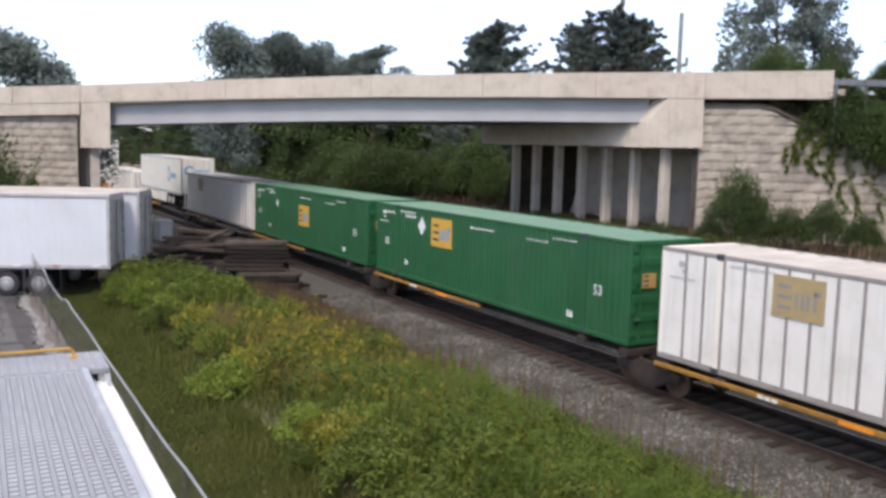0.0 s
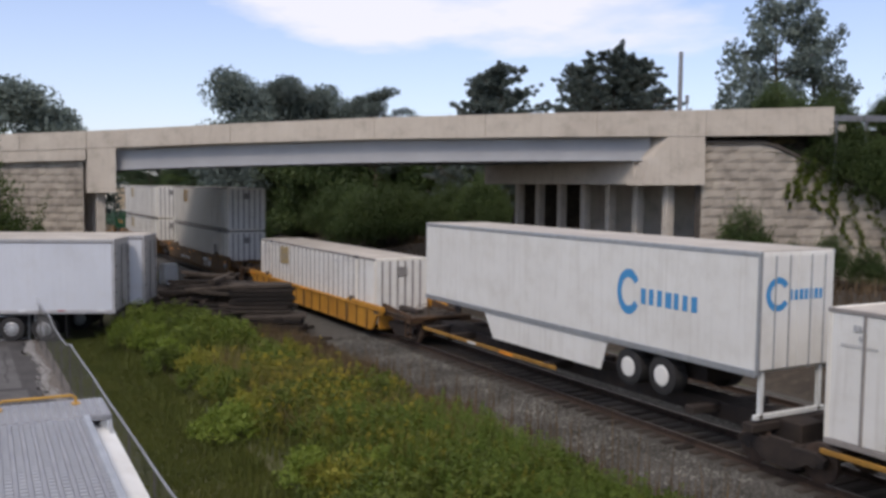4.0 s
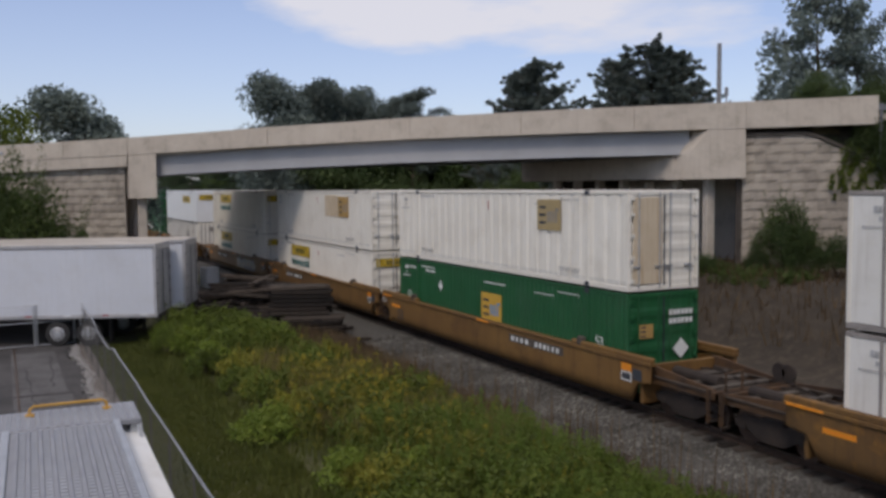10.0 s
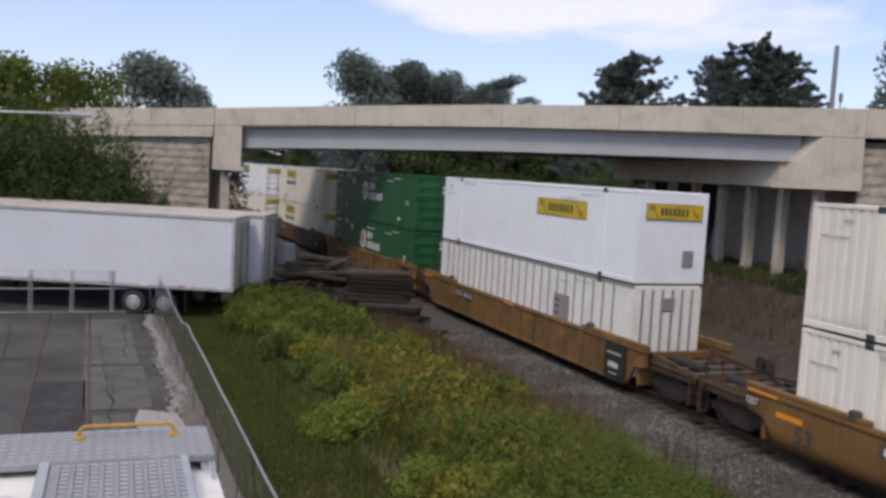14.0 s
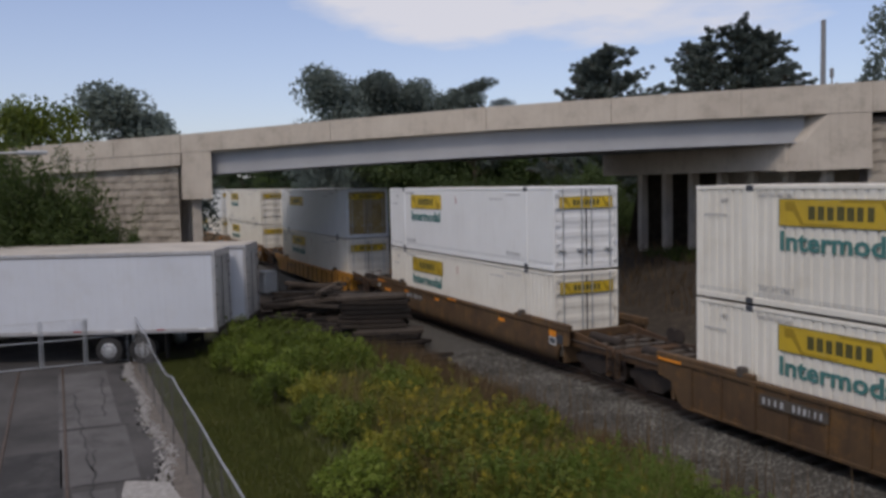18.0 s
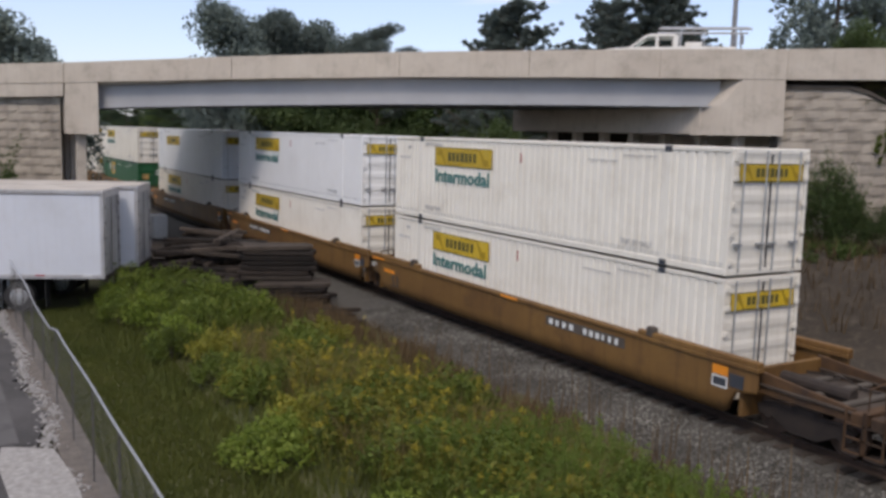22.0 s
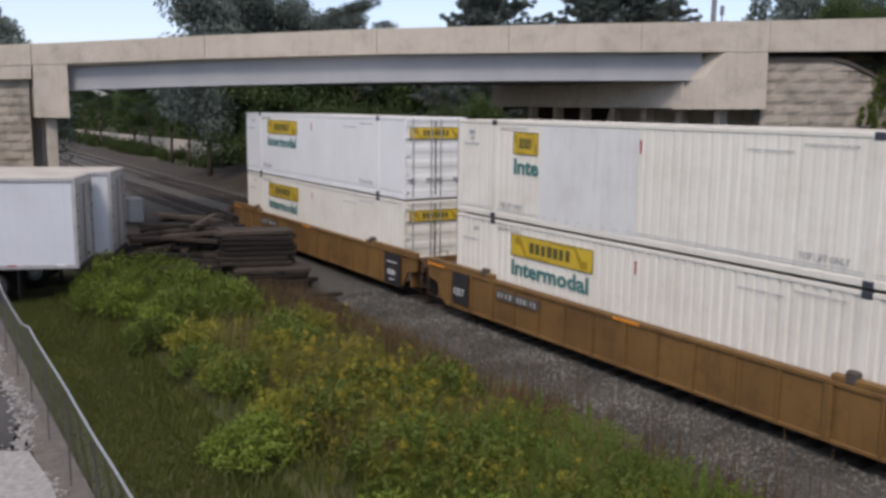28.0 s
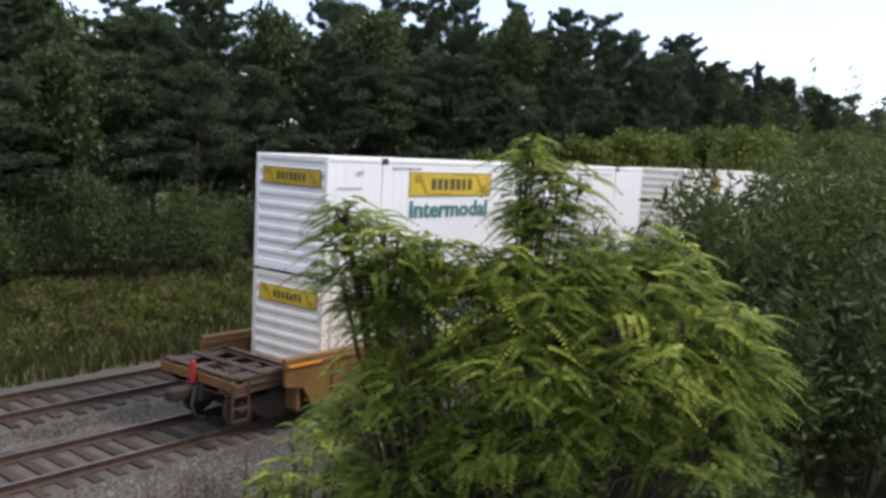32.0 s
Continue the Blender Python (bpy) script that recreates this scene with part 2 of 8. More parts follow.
MAT["dirt"] = surf("dirt", (0.052, 0.041, 0.030), (0.031, 0.025, 0.019), 1.2, 0.95, bump=0.9, bscale=9, dirt=((0.13, 0.105, 0.08), 0.45, 3))
MAT["soil"] = surf("soil", (0.065, 0.075, 0.028), (0.09, 0.08, 0.04), 0.5, 0.95, bump=0.8, bscale=12)
MAT["tie"] = surf("tie", (0.055, 0.042, 0.033), (0.028, 0.022, 0.018), 6, 0.9, bump=0.6, bscale=20, stretch=(6, 1, 6), rnd=0.45)
MAT["old_tie"] = surf("old_tie", (0.031, 0.0225, 0.017), (0.011, 0.0085, 0.007), 3, 0.9, bump=0.7, bscale=14, stretch=(1, 5, 5), rnd=0.5)
MAT["grey_tie"] = surf("grey_tie", (0.068, 0.052, 0.040), (0.027, 0.021, 0.016), 3, 0.9, bump=0.7, bscale=14, stretch=(1, 5, 5), rnd=0.3)
MAT["rail"] = surf("rail", (0.11, 0.075, 0.056), (0.07, 0.05, 0.04), 5, 0.6, 0.5)
MAT["rail_top"] = surf("rail_top", (0.45, 0.43, 0.41), (0.36, 0.34, 0.32), 2, 0.3, 0.9, bump=0.02)
MAT["galv"] = surf("galv", (0.50, 0.51, 0.52), (0.40, 0.41, 0.42), 5, 0.45, 0.6, bump=0.05)
MAT["old_post"] = surf("old_post", (0.11, 0.10, 0.095), (0.075, 0.07, 0.065), 5, 0.6, 0.3, bump=0.05)
MAT["wire"] = surf("wire", (0.16, 0.16, 0.16), (0.10, 0.10, 0.10), 5, 0.5, 0.5, bump=0)
MAT["tread"] = surf("tread", (0.31, 0.315, 0.335), (0.25, 0.255, 0.275), 2.2, 0.6, 0.25, bump=0.1, dirt=((0.40, 0.40, 0.41), 0.4, 3))
MAT["cream"] = surf("cream", (0.78, 0.77, 0.74), (0.70, 0.68, 0.63), 0.8, 0.5, bump=0.04, dirt=((0.45, 0.41, 0.34), 0.4, 1.8))
MAT["safety"] = surf("safety", (0.50, 0.28, 0.04), (0.40, 0.22, 0.04), 5, 0.5, bump=0.05)
MAT["bark"] = surf("bark", (0.10, 0.075, 0.055), (0.05, 0.04, 0.032), 6, 0.95, bump=0.9, bscale=14, stretch=(4, 4, 1))
MAT["pole"] = surf("pole", (0.25, 0.25, 0.255), (0.19, 0.19, 0.195), 4, 0.9, bump=0.4, stretch=(6, 6, 0.5))
MAT["rubber"] = surf("rubber", (0.022, 0.022, 0.023), (0.035, 0.033, 0.032), 6, 0.85, bump=0.1)
MAT["white"] = surf("white", (0.77, 0.755, 0.71), (0.69, 0.67, 0.62), 0.6, 0.45, bump=0.03, streak=((0.50, 0.46, 0.40), 0.35), dirt=((0.5, 0.46, 0.38), 0.25, 1.2))
MAT["white_b"] = surf("white_b", (0.80, 0.765, 0.68), (0.73, 0.69, 0.605), 0.5, 0.45, bump=0.03, streak=((0.58, 0.52, 0.43), 0.34), dirt=((0.50, 0.44, 0.34), 0.30, 0.9), rnd=0.05)
MAT["white_clean"] = surf("white_clean", (0.83, 0.83, 0.815), (0.78, 0.78, 0.765), 0.4, 0.4, bump=0.02, streak=((0.64, 0.61, 0.56), 0.22), dirt=((0.60, 0.57, 0.52), 0.15, 1.0))
MAT["white_cool"] = surf("white_cool", (0.80, 0.82, 0.84), (0.75, 0.77, 0.79), 0.5, 0.42, bump=0.02, streak=((0.62, 0.61, 0.58), 0.2), dirt=((0.60, 0.58, 0.54), 0.18, 1.1))
MAT["golden_car"] = surf("golden_car", (0.20, 0.108, 0.031), (0.145, 0.075, 0.023), 0.5, 0.6, bump=0.12, streak=((0.085, 0.043, 0.016), 0.5), dirt=((0.075, 0.038, 0.016), 0.62, 1.1), rnd=0.08)
MAT["strip_yellow"] = surf("strip_yellow", (0.36, 0.19, 0.03), (0.24, 0.12, 0.025), 1.5, 0.6, bump=0.1, dirt=((0.08, 0.05, 0.025), 0.6, 2.0))
MAT["trailer_white"] = surf("trailer_white", (0.60, 0.62, 0.66), (0.55, 0.57, 0.61), 0.4, 0.4, bump=0.02, streak=((0.46, 0.46, 0.47), 0.18), dirt=((0.45, 0.43, 0.40), 0.2, 1.0))
MAT["stained_door"] = surf("stained_door", (0.38, 0.28, 0.11), (0.25, 0.18, 0.08), 1.6, 0.75, bump=0.1, streak=((0.20, 0.12, 0.05), 0.7), dirt=((0.60, 0.54, 0.42), 0.4, 2.5))
MAT["rust_patch"] = surf("rust_patch", (0.60, 0.50, 0.36), (0.52, 0.42, 0.29), 1.5, 0.7, bump=0.05, streak=((0.36, 0.22, 0.10), 0.7))
MAT["rib_grey"] = surf("rib_grey", (0.31, 0.285, 0.265), (0.22, 0.20, 0.185), 1.5, 0.6, bump=0.05)
MAT["roof_white"] = surf("roof_white", (0.50, 0.46, 0.405), (0.36, 0.325, 0.285), 0.7, 0.6, bump=0.1, dirt=((0.28, 0.25, 0.22), 0.4, 0.8))
MAT["green"] = surf("green", (0.016, 0.100, 0.036), (0.012, 0.080, 0.028), 0.6, 0.42, bump=0.03, streak=((0.06, 0.16, 0.10), 0.25), dirt=((0.08, 0.13, 0.09), 0.25, 0.8))
MAT["green_roof"] = surf("green_roof", (0.10, 0.205, 0.135), (0.13, 0.22, 0.155), 0.8, 0.6, bump=0.1)
MAT["brown_car"] = surf("brown_car", (0.105, 0.062, 0.028), (0.062, 0.036, 0.019), 0.8, 0.75, bump=0.2, streak=((0.05, 0.028, 0.016), 0.6), dirt=((0.26, 0.13, 0.03), 0.45, 1.7), rnd=0.1)
MAT["rust_car"] = surf("rust_car", (0.180, 0.098, 0.030), (0.108, 0.058, 0.022), 0.8, 0.75, bump=0.2, streak=((0.075, 0.042, 0.020), 0.7), dirt=((0.40, 0.19, 0.03), 0.5, 1.7), rnd=0.1)
MAT["yellow_car"] = surf("yellow_car", (0.52, 0.25, 0.028), (0.40, 0.18, 0.022), 0.7, 0.6, bump=0.1, streak=((0.20, 0.09, 0.025), 0.55), dirt=((0.28, 0.13, 0.03), 0.35, 1.4))
MAT["car_dark"] = surf("car_dark", (0.045, 0.033, 0.026), (0.022, 0.017, 0.015), 3, 0.85, bump=0.3)
MAT["end_rust"] = surf("end_rust", (0.105, 0.055, 0.023), (0.046, 0.027, 0.017), 1.4, 0.85, bump=0.3, dirt=((0.025, 0.02, 0.017), 0.75, 1.6))
MAT["deck"] = surf("deck", (0.078, 0.060, 0.046), (0.036, 0.027, 0.022), 2, 0.85, bump=0.3)
MAT["grime"] = surf("grime", (0.10, 0.085, 0.07), (0.06, 0.05, 0.042), 2, 0.85, bump=0.3)
MAT["sign_yellow"] = surf("sign_yellow", (0.60, 0.41, 0.025), (0.50, 0.34, 0.03), 1.5, 0.5, bump=0.0, dirt=((0.45, 0.38, 0.16), 0.4, 2.0), rnd=0.16)
MAT["sign_dark"] = surf("sign_dark", (0.075, 0.07, 0.02), (0.10, 0.09, 0.03), 4, 0.6, bump=0)
MAT["sign_mid"] = surf("sign_mid", (0.36, 0.24, 0.015), (0.30, 0.20, 0.015), 4, 0.6, bump=0)
MAT["teal"] = surf("teal", (0.055, 0.185, 0.17), (0.075, 0.20, 0.19), 4, 0.6, bump=0)
MAT["panel_black"] = surf("panel_black", (0.014, 0.014, 0.015), (0.022, 0.020, 0.019), 4, 0.85, bump=0, dirt=((0.05, 0.035, 0.02), 0.35, 3))
MAT["mark_grey"] = surf("mark_grey", (0.34, 0.345, 0.35), (0.46, 0.46, 0.46), 4, 0.7, bump=0)
MAT["mark_white"] = surf("mark_white", (0.75, 0.76, 0.74), (0.62, 0.63, 0.60), 4, 0.6, bump=0)
MAT["mark_dark"] = surf("mark_dark", (0.035, 0.04, 0.05), (0.05, 0.055, 0.065), 4, 0.6, bump=0)
MAT["mark_orange"] = surf("mark_orange", (0.80, 0.28, 0.02), (0.70, 0.24, 0.02), 4, 0.5, bump=0)
MAT["mark_red"] = surf("mark_red", (0.38, 0.03, 0.025), (0.30, 0.025, 0.02), 4, 0.6, bump=0)
MAT["blue"] = surf("blue", (0.05, 0.25, 0.50), (0.06, 0.28, 0.55), 4, 0.5, bump=0)
MAT["emblem"] = surf("emblem", (0.60, 0.36, 0.05), (0.52, 0.31, 0.05), 4, 0.5, bump=0)
MAT["faded"] = surf("faded", (0.40, 0.30, 0.14), (0.33, 0.26, 0.14), 3, 0.6, bump=0)
MAT["emblem_ochre"] = surf("emblem_ochre", (0.34, 0.21, 0.06), (0.24, 0.16, 0.065), 3, 0.6, bump=0)
MAT["emblem_old"] = surf("emblem_old", (0.45, 0.28, 0.08), (0.36, 0.23, 0.09), 3, 0.6, bump=0)
MAT["faded_grey"] = surf("faded_grey", (0.27, 0.25, 0.23), (0.22, 0.21, 0.20), 3, 0.6, bump=0)
MAT["leaf_dark"] = leafy("leaf_dark", (0.030, 0.053, 0.017), (0.055, 0.085, 0.026), (0.098, 0.128, 0.038))
MAT["leaf_conifer"] = leafy("leaf_conifer", (0.028, 0.048, 0.022), (0.043, 0.070, 0.031), (0.066, 0.095, 0.042), 0.2)
# distant trees: air haze painted in as a paler, bluer leaf colour
MAT["leaf_haze"] = leafy("leaf_haze", (0.095, 0.122, 0.112), (0.135, 0.168, 0.150), (0.185, 0.22, 0.185), 0.35)
MAT["leaf_mid"] = leafy("leaf_mid", (0.052, 0.080, 0.014), (0.098, 0.132, 0.020), (0.17, 0.195, 0.032))
MAT["leaf_light"] = leafy("leaf_light", (0.10, 0.15, 0.022), (0.175, 0.235, 0.036), (0.28, 0.32, 0.06), 0.38)
MAT["leaf_yellow"] = leafy("leaf_yellow", (0.12, 0.14, 0.022), (0.215, 0.215, 0.033), (0.35, 0.29, 0.05), 0.35)
MAT["flower"] = leafy("flower", (0.28, 0.21, 0.025), (0.38, 0.29, 0.03), (0.47, 0.37, 0.04), 0.2)
MAT["grass"] = leafy("grass", (0.058, 0.074, 0.016), (0.088, 0.102, 0.022), (0.13, 0.135, 0.034), 0.3)
MAT["grass_dark"] = leafy("grass_dark", (0.032, 0.046, 0.012), (0.052, 0.068, 0.016), (0.085, 0.098, 0.025), 0.25)
MAT["straw"] = leafy("straw", (0.15, 0.125, 0.05), (0.22, 0.18, 0.075), (0.30, 0.24, 0.11), 0.25)
MAT["rust_straw"] = leafy("rust_straw", (0.13, 0.075, 0.04), (0.20, 0.115, 0.06), (0.28, 0.17, 0.09), 0.2)
MAT["dry"] = leafy("dry", (0.075, 0.05, 0.03), (0.13, 0.09, 0.05), (0.22, 0.15, 0.08), 0.2)


# ---------------------------------------------------------------- mesh helpers
class Geo:
    """Collects faces for one mesh."""

    def __init__(self):
        self.v, self.f = [], []

    def box(self, lo, hi, c=0.0):
        (x0, y0, z0), (x1, y1, z1) = lo, hi
        k = len(self.v)
        if c <= 0:
            self.v += [(x, y, z) for z in (z0, z1) for y in (y0, y1) for x in (x0, x1)]
            self.f += [tuple(k + i for i in q) for q in ((0, 2, 3, 1), (4, 5, 7, 6), (0, 1, 5, 4), (2, 6, 7, 3), (0, 4, 6, 2), (1, 3, 7, 5))]
            return self
        c = min(c, (x1 - x0) * 0.45, (y1 - y0) * 0.45, (z1 - z0) * 0.45)
        ring = lambda a, b, d, e: [(a + c, d), (b - c, d), (b, d + c), (b, e - c), (b - c, e), (a + c, e), (a, e - c), (a, d + c)]
        inner = ring(x0 + c, x1 - c, y0 + c, y1 - c)
        outer = ring(x0, x1, y0, y1)
        for z, r in ((z0, inner), (z0 + c, outer), (z1 - c, outer), (z1, inner)):
            self.v += [(x, y, z) for x, y in r]
        for row in range(3):
            a, b = k + 8 * row, k + 8 * row + 8
            self.f += [(a + i, a + (i + 1) % 8, b + (i + 1) % 8, b + i) for i in range(8)]
        self.f += [tuple(k + i for i in range(7, -1, -1)), tuple(k + 24 + i for i in range(8))]
        return self

    def prism(self, poly, axis, a, b):
        """A polygon in the two other axes, drawn out along axis from a to b."""
        k, n = len(self.v), len(poly)
        put = {"x": lambda p, t: (t, p[0], p[1]), "y": lambda p, t: (p[0], t, p[1]), "z": lambda p, t: (p[0], p[1], t)}[axis]
        self.v += [put(p, a) for p in poly] + [put(p, b) for p in poly]
        self.f += [(k + i, k + (i + 1) % n, k + n + (i + 1) % n, k + n + i) for i in range(n)]
        self.f += [tuple(k + i for i in range(n - 1, -1, -1)), tuple(k + n + i for i in range(n))]
        return self

    def tube(self, p, q, r, n=8, r2=None):
        p, q = Vector(p), Vector(q)
        d = (q - p).normalized()
        a = d.orthogonal().normalized()
        b = d.cross(a)
        k, r2 = len(self.v), r if r2 is None else r2
        for c, rad in ((p, r), (q, r2)):
            self.v += [tuple(c + rad * (math.cos(2 * math.pi * i / n) * a + math.sin(2 * math.pi * i / n) * b)) for i in range(n)]
        self.f += [(k + i, k + (i + 1) % n, k + n + (i + 1) % n, k + n + i) for i in range(n)]
        self.f += [tuple(k + i for i in range(n - 1, -1, -1)), tuple(k + n + i for i in range(n))]
        return self

    def path(self, pts, r, n=6):
        """One bent tube through the points."""
        pts = [Vector(p) for p in pts]
        k, a = len(self.v), None
        for i, p in enumerate(pts):
            d = (pts[min(i + 1, len(pts) - 1)] - pts[max(i - 1, 0)]).normalized()
            if d.length < 0.5:
                d = (p - pts[i - 1]).normalized()
            a = (a - d * a.dot(d)).normalized() if a is not None and (a - d * a.dot(d)).length > 0.05 else d.orthogonal().normalized()
            b = d.cross(a)
            self.v += [tuple(p + r * (math.cos(2 * math.pi * q / n) * a + math.sin(2 * math.pi * q / n) * b)) for q in range(n)]
        for row in range(len(pts) - 1):
            c = k + row * n
            self.f += [(c + q, c + (q + 1) % n, c + n + (q + 1) % n, c + n + q) for q in range(n)]
        self.f += [tuple(k + q for q in range(n - 1, -1, -1)), tuple(k + (len(pts) - 1) * n + q for q in range(n))]
        return self

    def wheel(self, centre, r, half, n=20, lip=0.0):
        x, y, z = centre
        prof = [(-half, r * 0.25), (-half, r * 0.82), (-half * 0.9, r), (half * 0.9, r + lip), (half, r * 0.82), (half, r * 0.25)]
        k = len(self.v)
        for w, rad in prof:
            self.v += [(x + rad * math.cos(2 * math.pi * i / n), y + w, z + rad * math.sin(2 * math.pi * i / n)) for i in range(n)]
        for row in range(len(prof) - 1):
            a = k + row * n
            self.f += [(a + i, a + (i + 1) % n, a + n + (i + 1) % n, a + n + i) for i in range(n)]
        self.f += [tuple(k + i for i in range(n - 1, -1, -1)), tuple(k + (len(prof) - 1) * n + i for i in range(n))]
        return self

    def quad(self, a, b, c, d):
        k = len(self.v)
        self.v += [tuple(a), tuple(b), tuple(c), tuple(d)]
        self.f.append((k, k + 1, k + 2, k + 3))
        return self

    def mesh(self, name, material, smooth=False):
        me = bpy.data.meshes.new(name)
        me.from_pydata(self.v, [], self.f)
        bm = bmesh.new()
        bm.from_mesh(me)
        bmesh.ops.recalc_face_normals(bm, faces=bm.faces)
        bm.to_mesh(me)
        bm.free()
        me.materials.append(MAT[material] if isinstance(material, str) else material)
        if smooth:
            me.shade_smooth()
        return me


TINY = {"name_mark", "small_marking", "emblem_mark", "emblem_sign", "badge_strokes", "hinge", "marking", "car_marking", "stencil", "scroll", "frame_line", "seam_line", "rungs"}


def part(name, geo, material, parent=None, label="", smooth=False):
    """Links one mesh, as a part of parent if that is given."""
    me = geo.mesh(name, material, smooth) if isinstance(geo, Geo) else geo
    ob = new(name, me)
    if parent:
        ob.parent = parent
    if label:
        ob["label"] = label
    if name in TINY:
        tagged(ob, kind="stuff")
    return ob


def thing(name, label, category, group="", kind="", m=None):
    ob = new(name)
    ob.empty_display_size = 0.2
    if m is not None:
        ob.matrix_basis = m
    return tagged(ob, label, category, group, kind)


def raw_mesh(name, verts, faces, material):
    me = bpy.data.meshes.new(name)
    me.from_pydata(verts, [], faces)
    me.materials.append(MAT[material])
    return me


def lettering(name, words, height, width=None, bold=0.0):
    """A flat mesh of words in the x-z plane, lower left corner at the origin."""
    cu = bpy.data.curves.new(name, "FONT")
    cu.body, cu.size, cu.extrude, cu.resolution_u = words, 1.0, 0.004, 2
    cu.offset = bold
    tmp = new(name, cu)
    dg = bpy.context.evaluated_depsgraph_get()
    me = bpy.data.meshes.new_from_object(tmp.evaluated_get(dg))
    bpy.data.objects.remove(tmp)
    bpy.data.curves.remove(cu)
    co = np.array([v.co for v in me.vertices])
    lo, hi = co.min(0), co.max(0)
    k = height / (hi[1] - lo[1])
    kx = width / (hi[0] - lo[0]) if width else k
    for v in me.vertices:
        v.co = ((v.co[0] - lo[0]) * kx, -v.co[2], (v.co[1] - lo[1]) * k)
    return me


def glyph(me, material):
    me = me.copy()
    me.materials.clear()
    me.materials.append(MAT[material])
    return me


# ---------------------------------------------------------------- ground
ZG = -0.35  # the yard and the verge; the freight rails' heads are at 0
BANK_Y = 15.5


def smooth(a, b, x):
    t = min(1.0, max(0.0, (x - a) / (b - a)))
    return t * t * (3 - 2 * t)


def land(x, y):
    """Height of the natural ground."""
    z = ZG - 0.12
    z += 2.6 * smooth(8.6, 15.0, y) * (1 - smooth(14, 26, x)) * smooth(-75, -50, x)  # bank at the far abutment
    z += 0.9 * smooth(9.0, 20.0, y) * smooth(14, 26, x)
    z += 0.25 * smooth(-11.5, -8, y) * (1 - smooth(-5, -2.6, y))
    z += 0.10 * noise.noise(Vector((x * 0.23, y * 0.23, 0))) * smooth(-13.2, -11.5, y) * (1 - smooth(-3, -2, y))
    if y > 8:
        z += 0.22 * noise.noise(Vector((x * 0.35, y * 0.35, 4)))
    return z


def build_ground():
    xs = [-1500, -600, -250, -150, -110] + [-80 + 1.0 * i for i in range(166)] + [100, 140, 250, 600, 1500]
    ys = [-1500, -500, -150, -70, -45, -32, -26, -22, -18, -14, -13.2] + [-12.5 + 0.8 * i for i in range(50)] + [32, 40, 60, 120, 300, 700, 1500]
    v = [(x, y, land(x, y)) for y in ys for x in xs]
    n = len(xs)
    f = [(j * n + i, j * n + i + 1, j * n + n + i + 1, j * n + n + i) for j in range(len(ys) - 1) for i in range(n - 1)]
    me = raw_mesh("ground", v, f, "soil")
    me.shade_smooth()
    me.materials.append(MAT["dirt"])
    me.materials.append(MAT["dark_dirt"])
    for p in me.polygons:
        c = p.center
        if (8.4 < c.y < 22 and c.x < 24 and c.x > -60) or (-4.2 < c.y < -1.5 and -2 < c.x < 12 and noise.noise(Vector((c.x * 0.4, c.y * 0.5, 7))) > 0.05):
            p.material_index = 1
        if -34 < c.x < -3.5 and -8.2 - 0.6 * noise.noise(Vector((c.x, c.y, 3))) < c.y < -1.5 and c.y > -8.5 + 0.45 * (c.x + 10):
            p.material_index = 2
        if c.x < -52 and 8.0 < c.y < 14.0 + 1.5 * noise.noise(Vector((c.x * 0.1, 1, 6))):
            p.material_index = 1
        if 10 < c.x < 40 and -5.0 + 0.8 * noise.noise(Vector((c.x * 0.6, c.y, 5))) < c.y < -1.5:
            p.material_index = 2
    tagged(new("ground", me), "weedy green and bare brown earth round the tracks", "ground", kind="structure")


build_ground()


# ---------------------------------------------------------------- tracks
def ballast_bed():
    xs = [-140 + 4 * i for i in range(20)] + [-60 + 0.5 * i for i in range(250)] + [65 + 4 * i for i in range(25)]
    prof = [(-2.55, -0.62), (-1.9, -0.47), (-1.2, -0.30), (-0.5, -0.205), (0.2, -0.185), (1.3, -0.19), (2.6, -0.19), (3.4, -0.25), (4.2, -0.2), (5.5, -0.19), (6.8, -0.2), (7.6, -0.33), (8.6, -0.52), (9.2, -0.68)]
    v = []
    for x in xs:
        for y, z in prof:
            w = noise.noise(Vector((x * 0.7, y * 0.7, 2)))
            v.append((x, y + 0.22 * noise.noise(Vector((x * 0.5, y, 9))) * (y < -1), z + 0.035 * w))
    n = len(prof)
    f = [(i * n + j, (i + 1) * n + j, (i + 1) * n + j + 1, i * n + j + 1) for i in range(len(xs) - 1) for j in range(n - 1)]
    me = raw_mesh("ballast", v, f, "ballast")
    me.shade_smooth()
    # the band under the train has its own tone, painted for the cars' shade
    me.materials.append(MAT["under_train_ballast"])
    for p in me.polygons:
        if 0.15 < p.center.y < 2.6:
            p.material_index = 1
    tagged(new("ballast", me), "grey crushed-stone ballast bed under two tracks", "ballast", kind="structure")


# ballast tone standing in for the shade under the cars
MAT["under_train_ballast"] = surf("under_train_ballast", (0.092, 0.082, 0.070), (0.048, 0.042, 0.036), 9, 0.9, bump=0.9, bscale=22, dirt=((0.11, 0.10, 0.09), 0.4, 6))
ballast_bed()


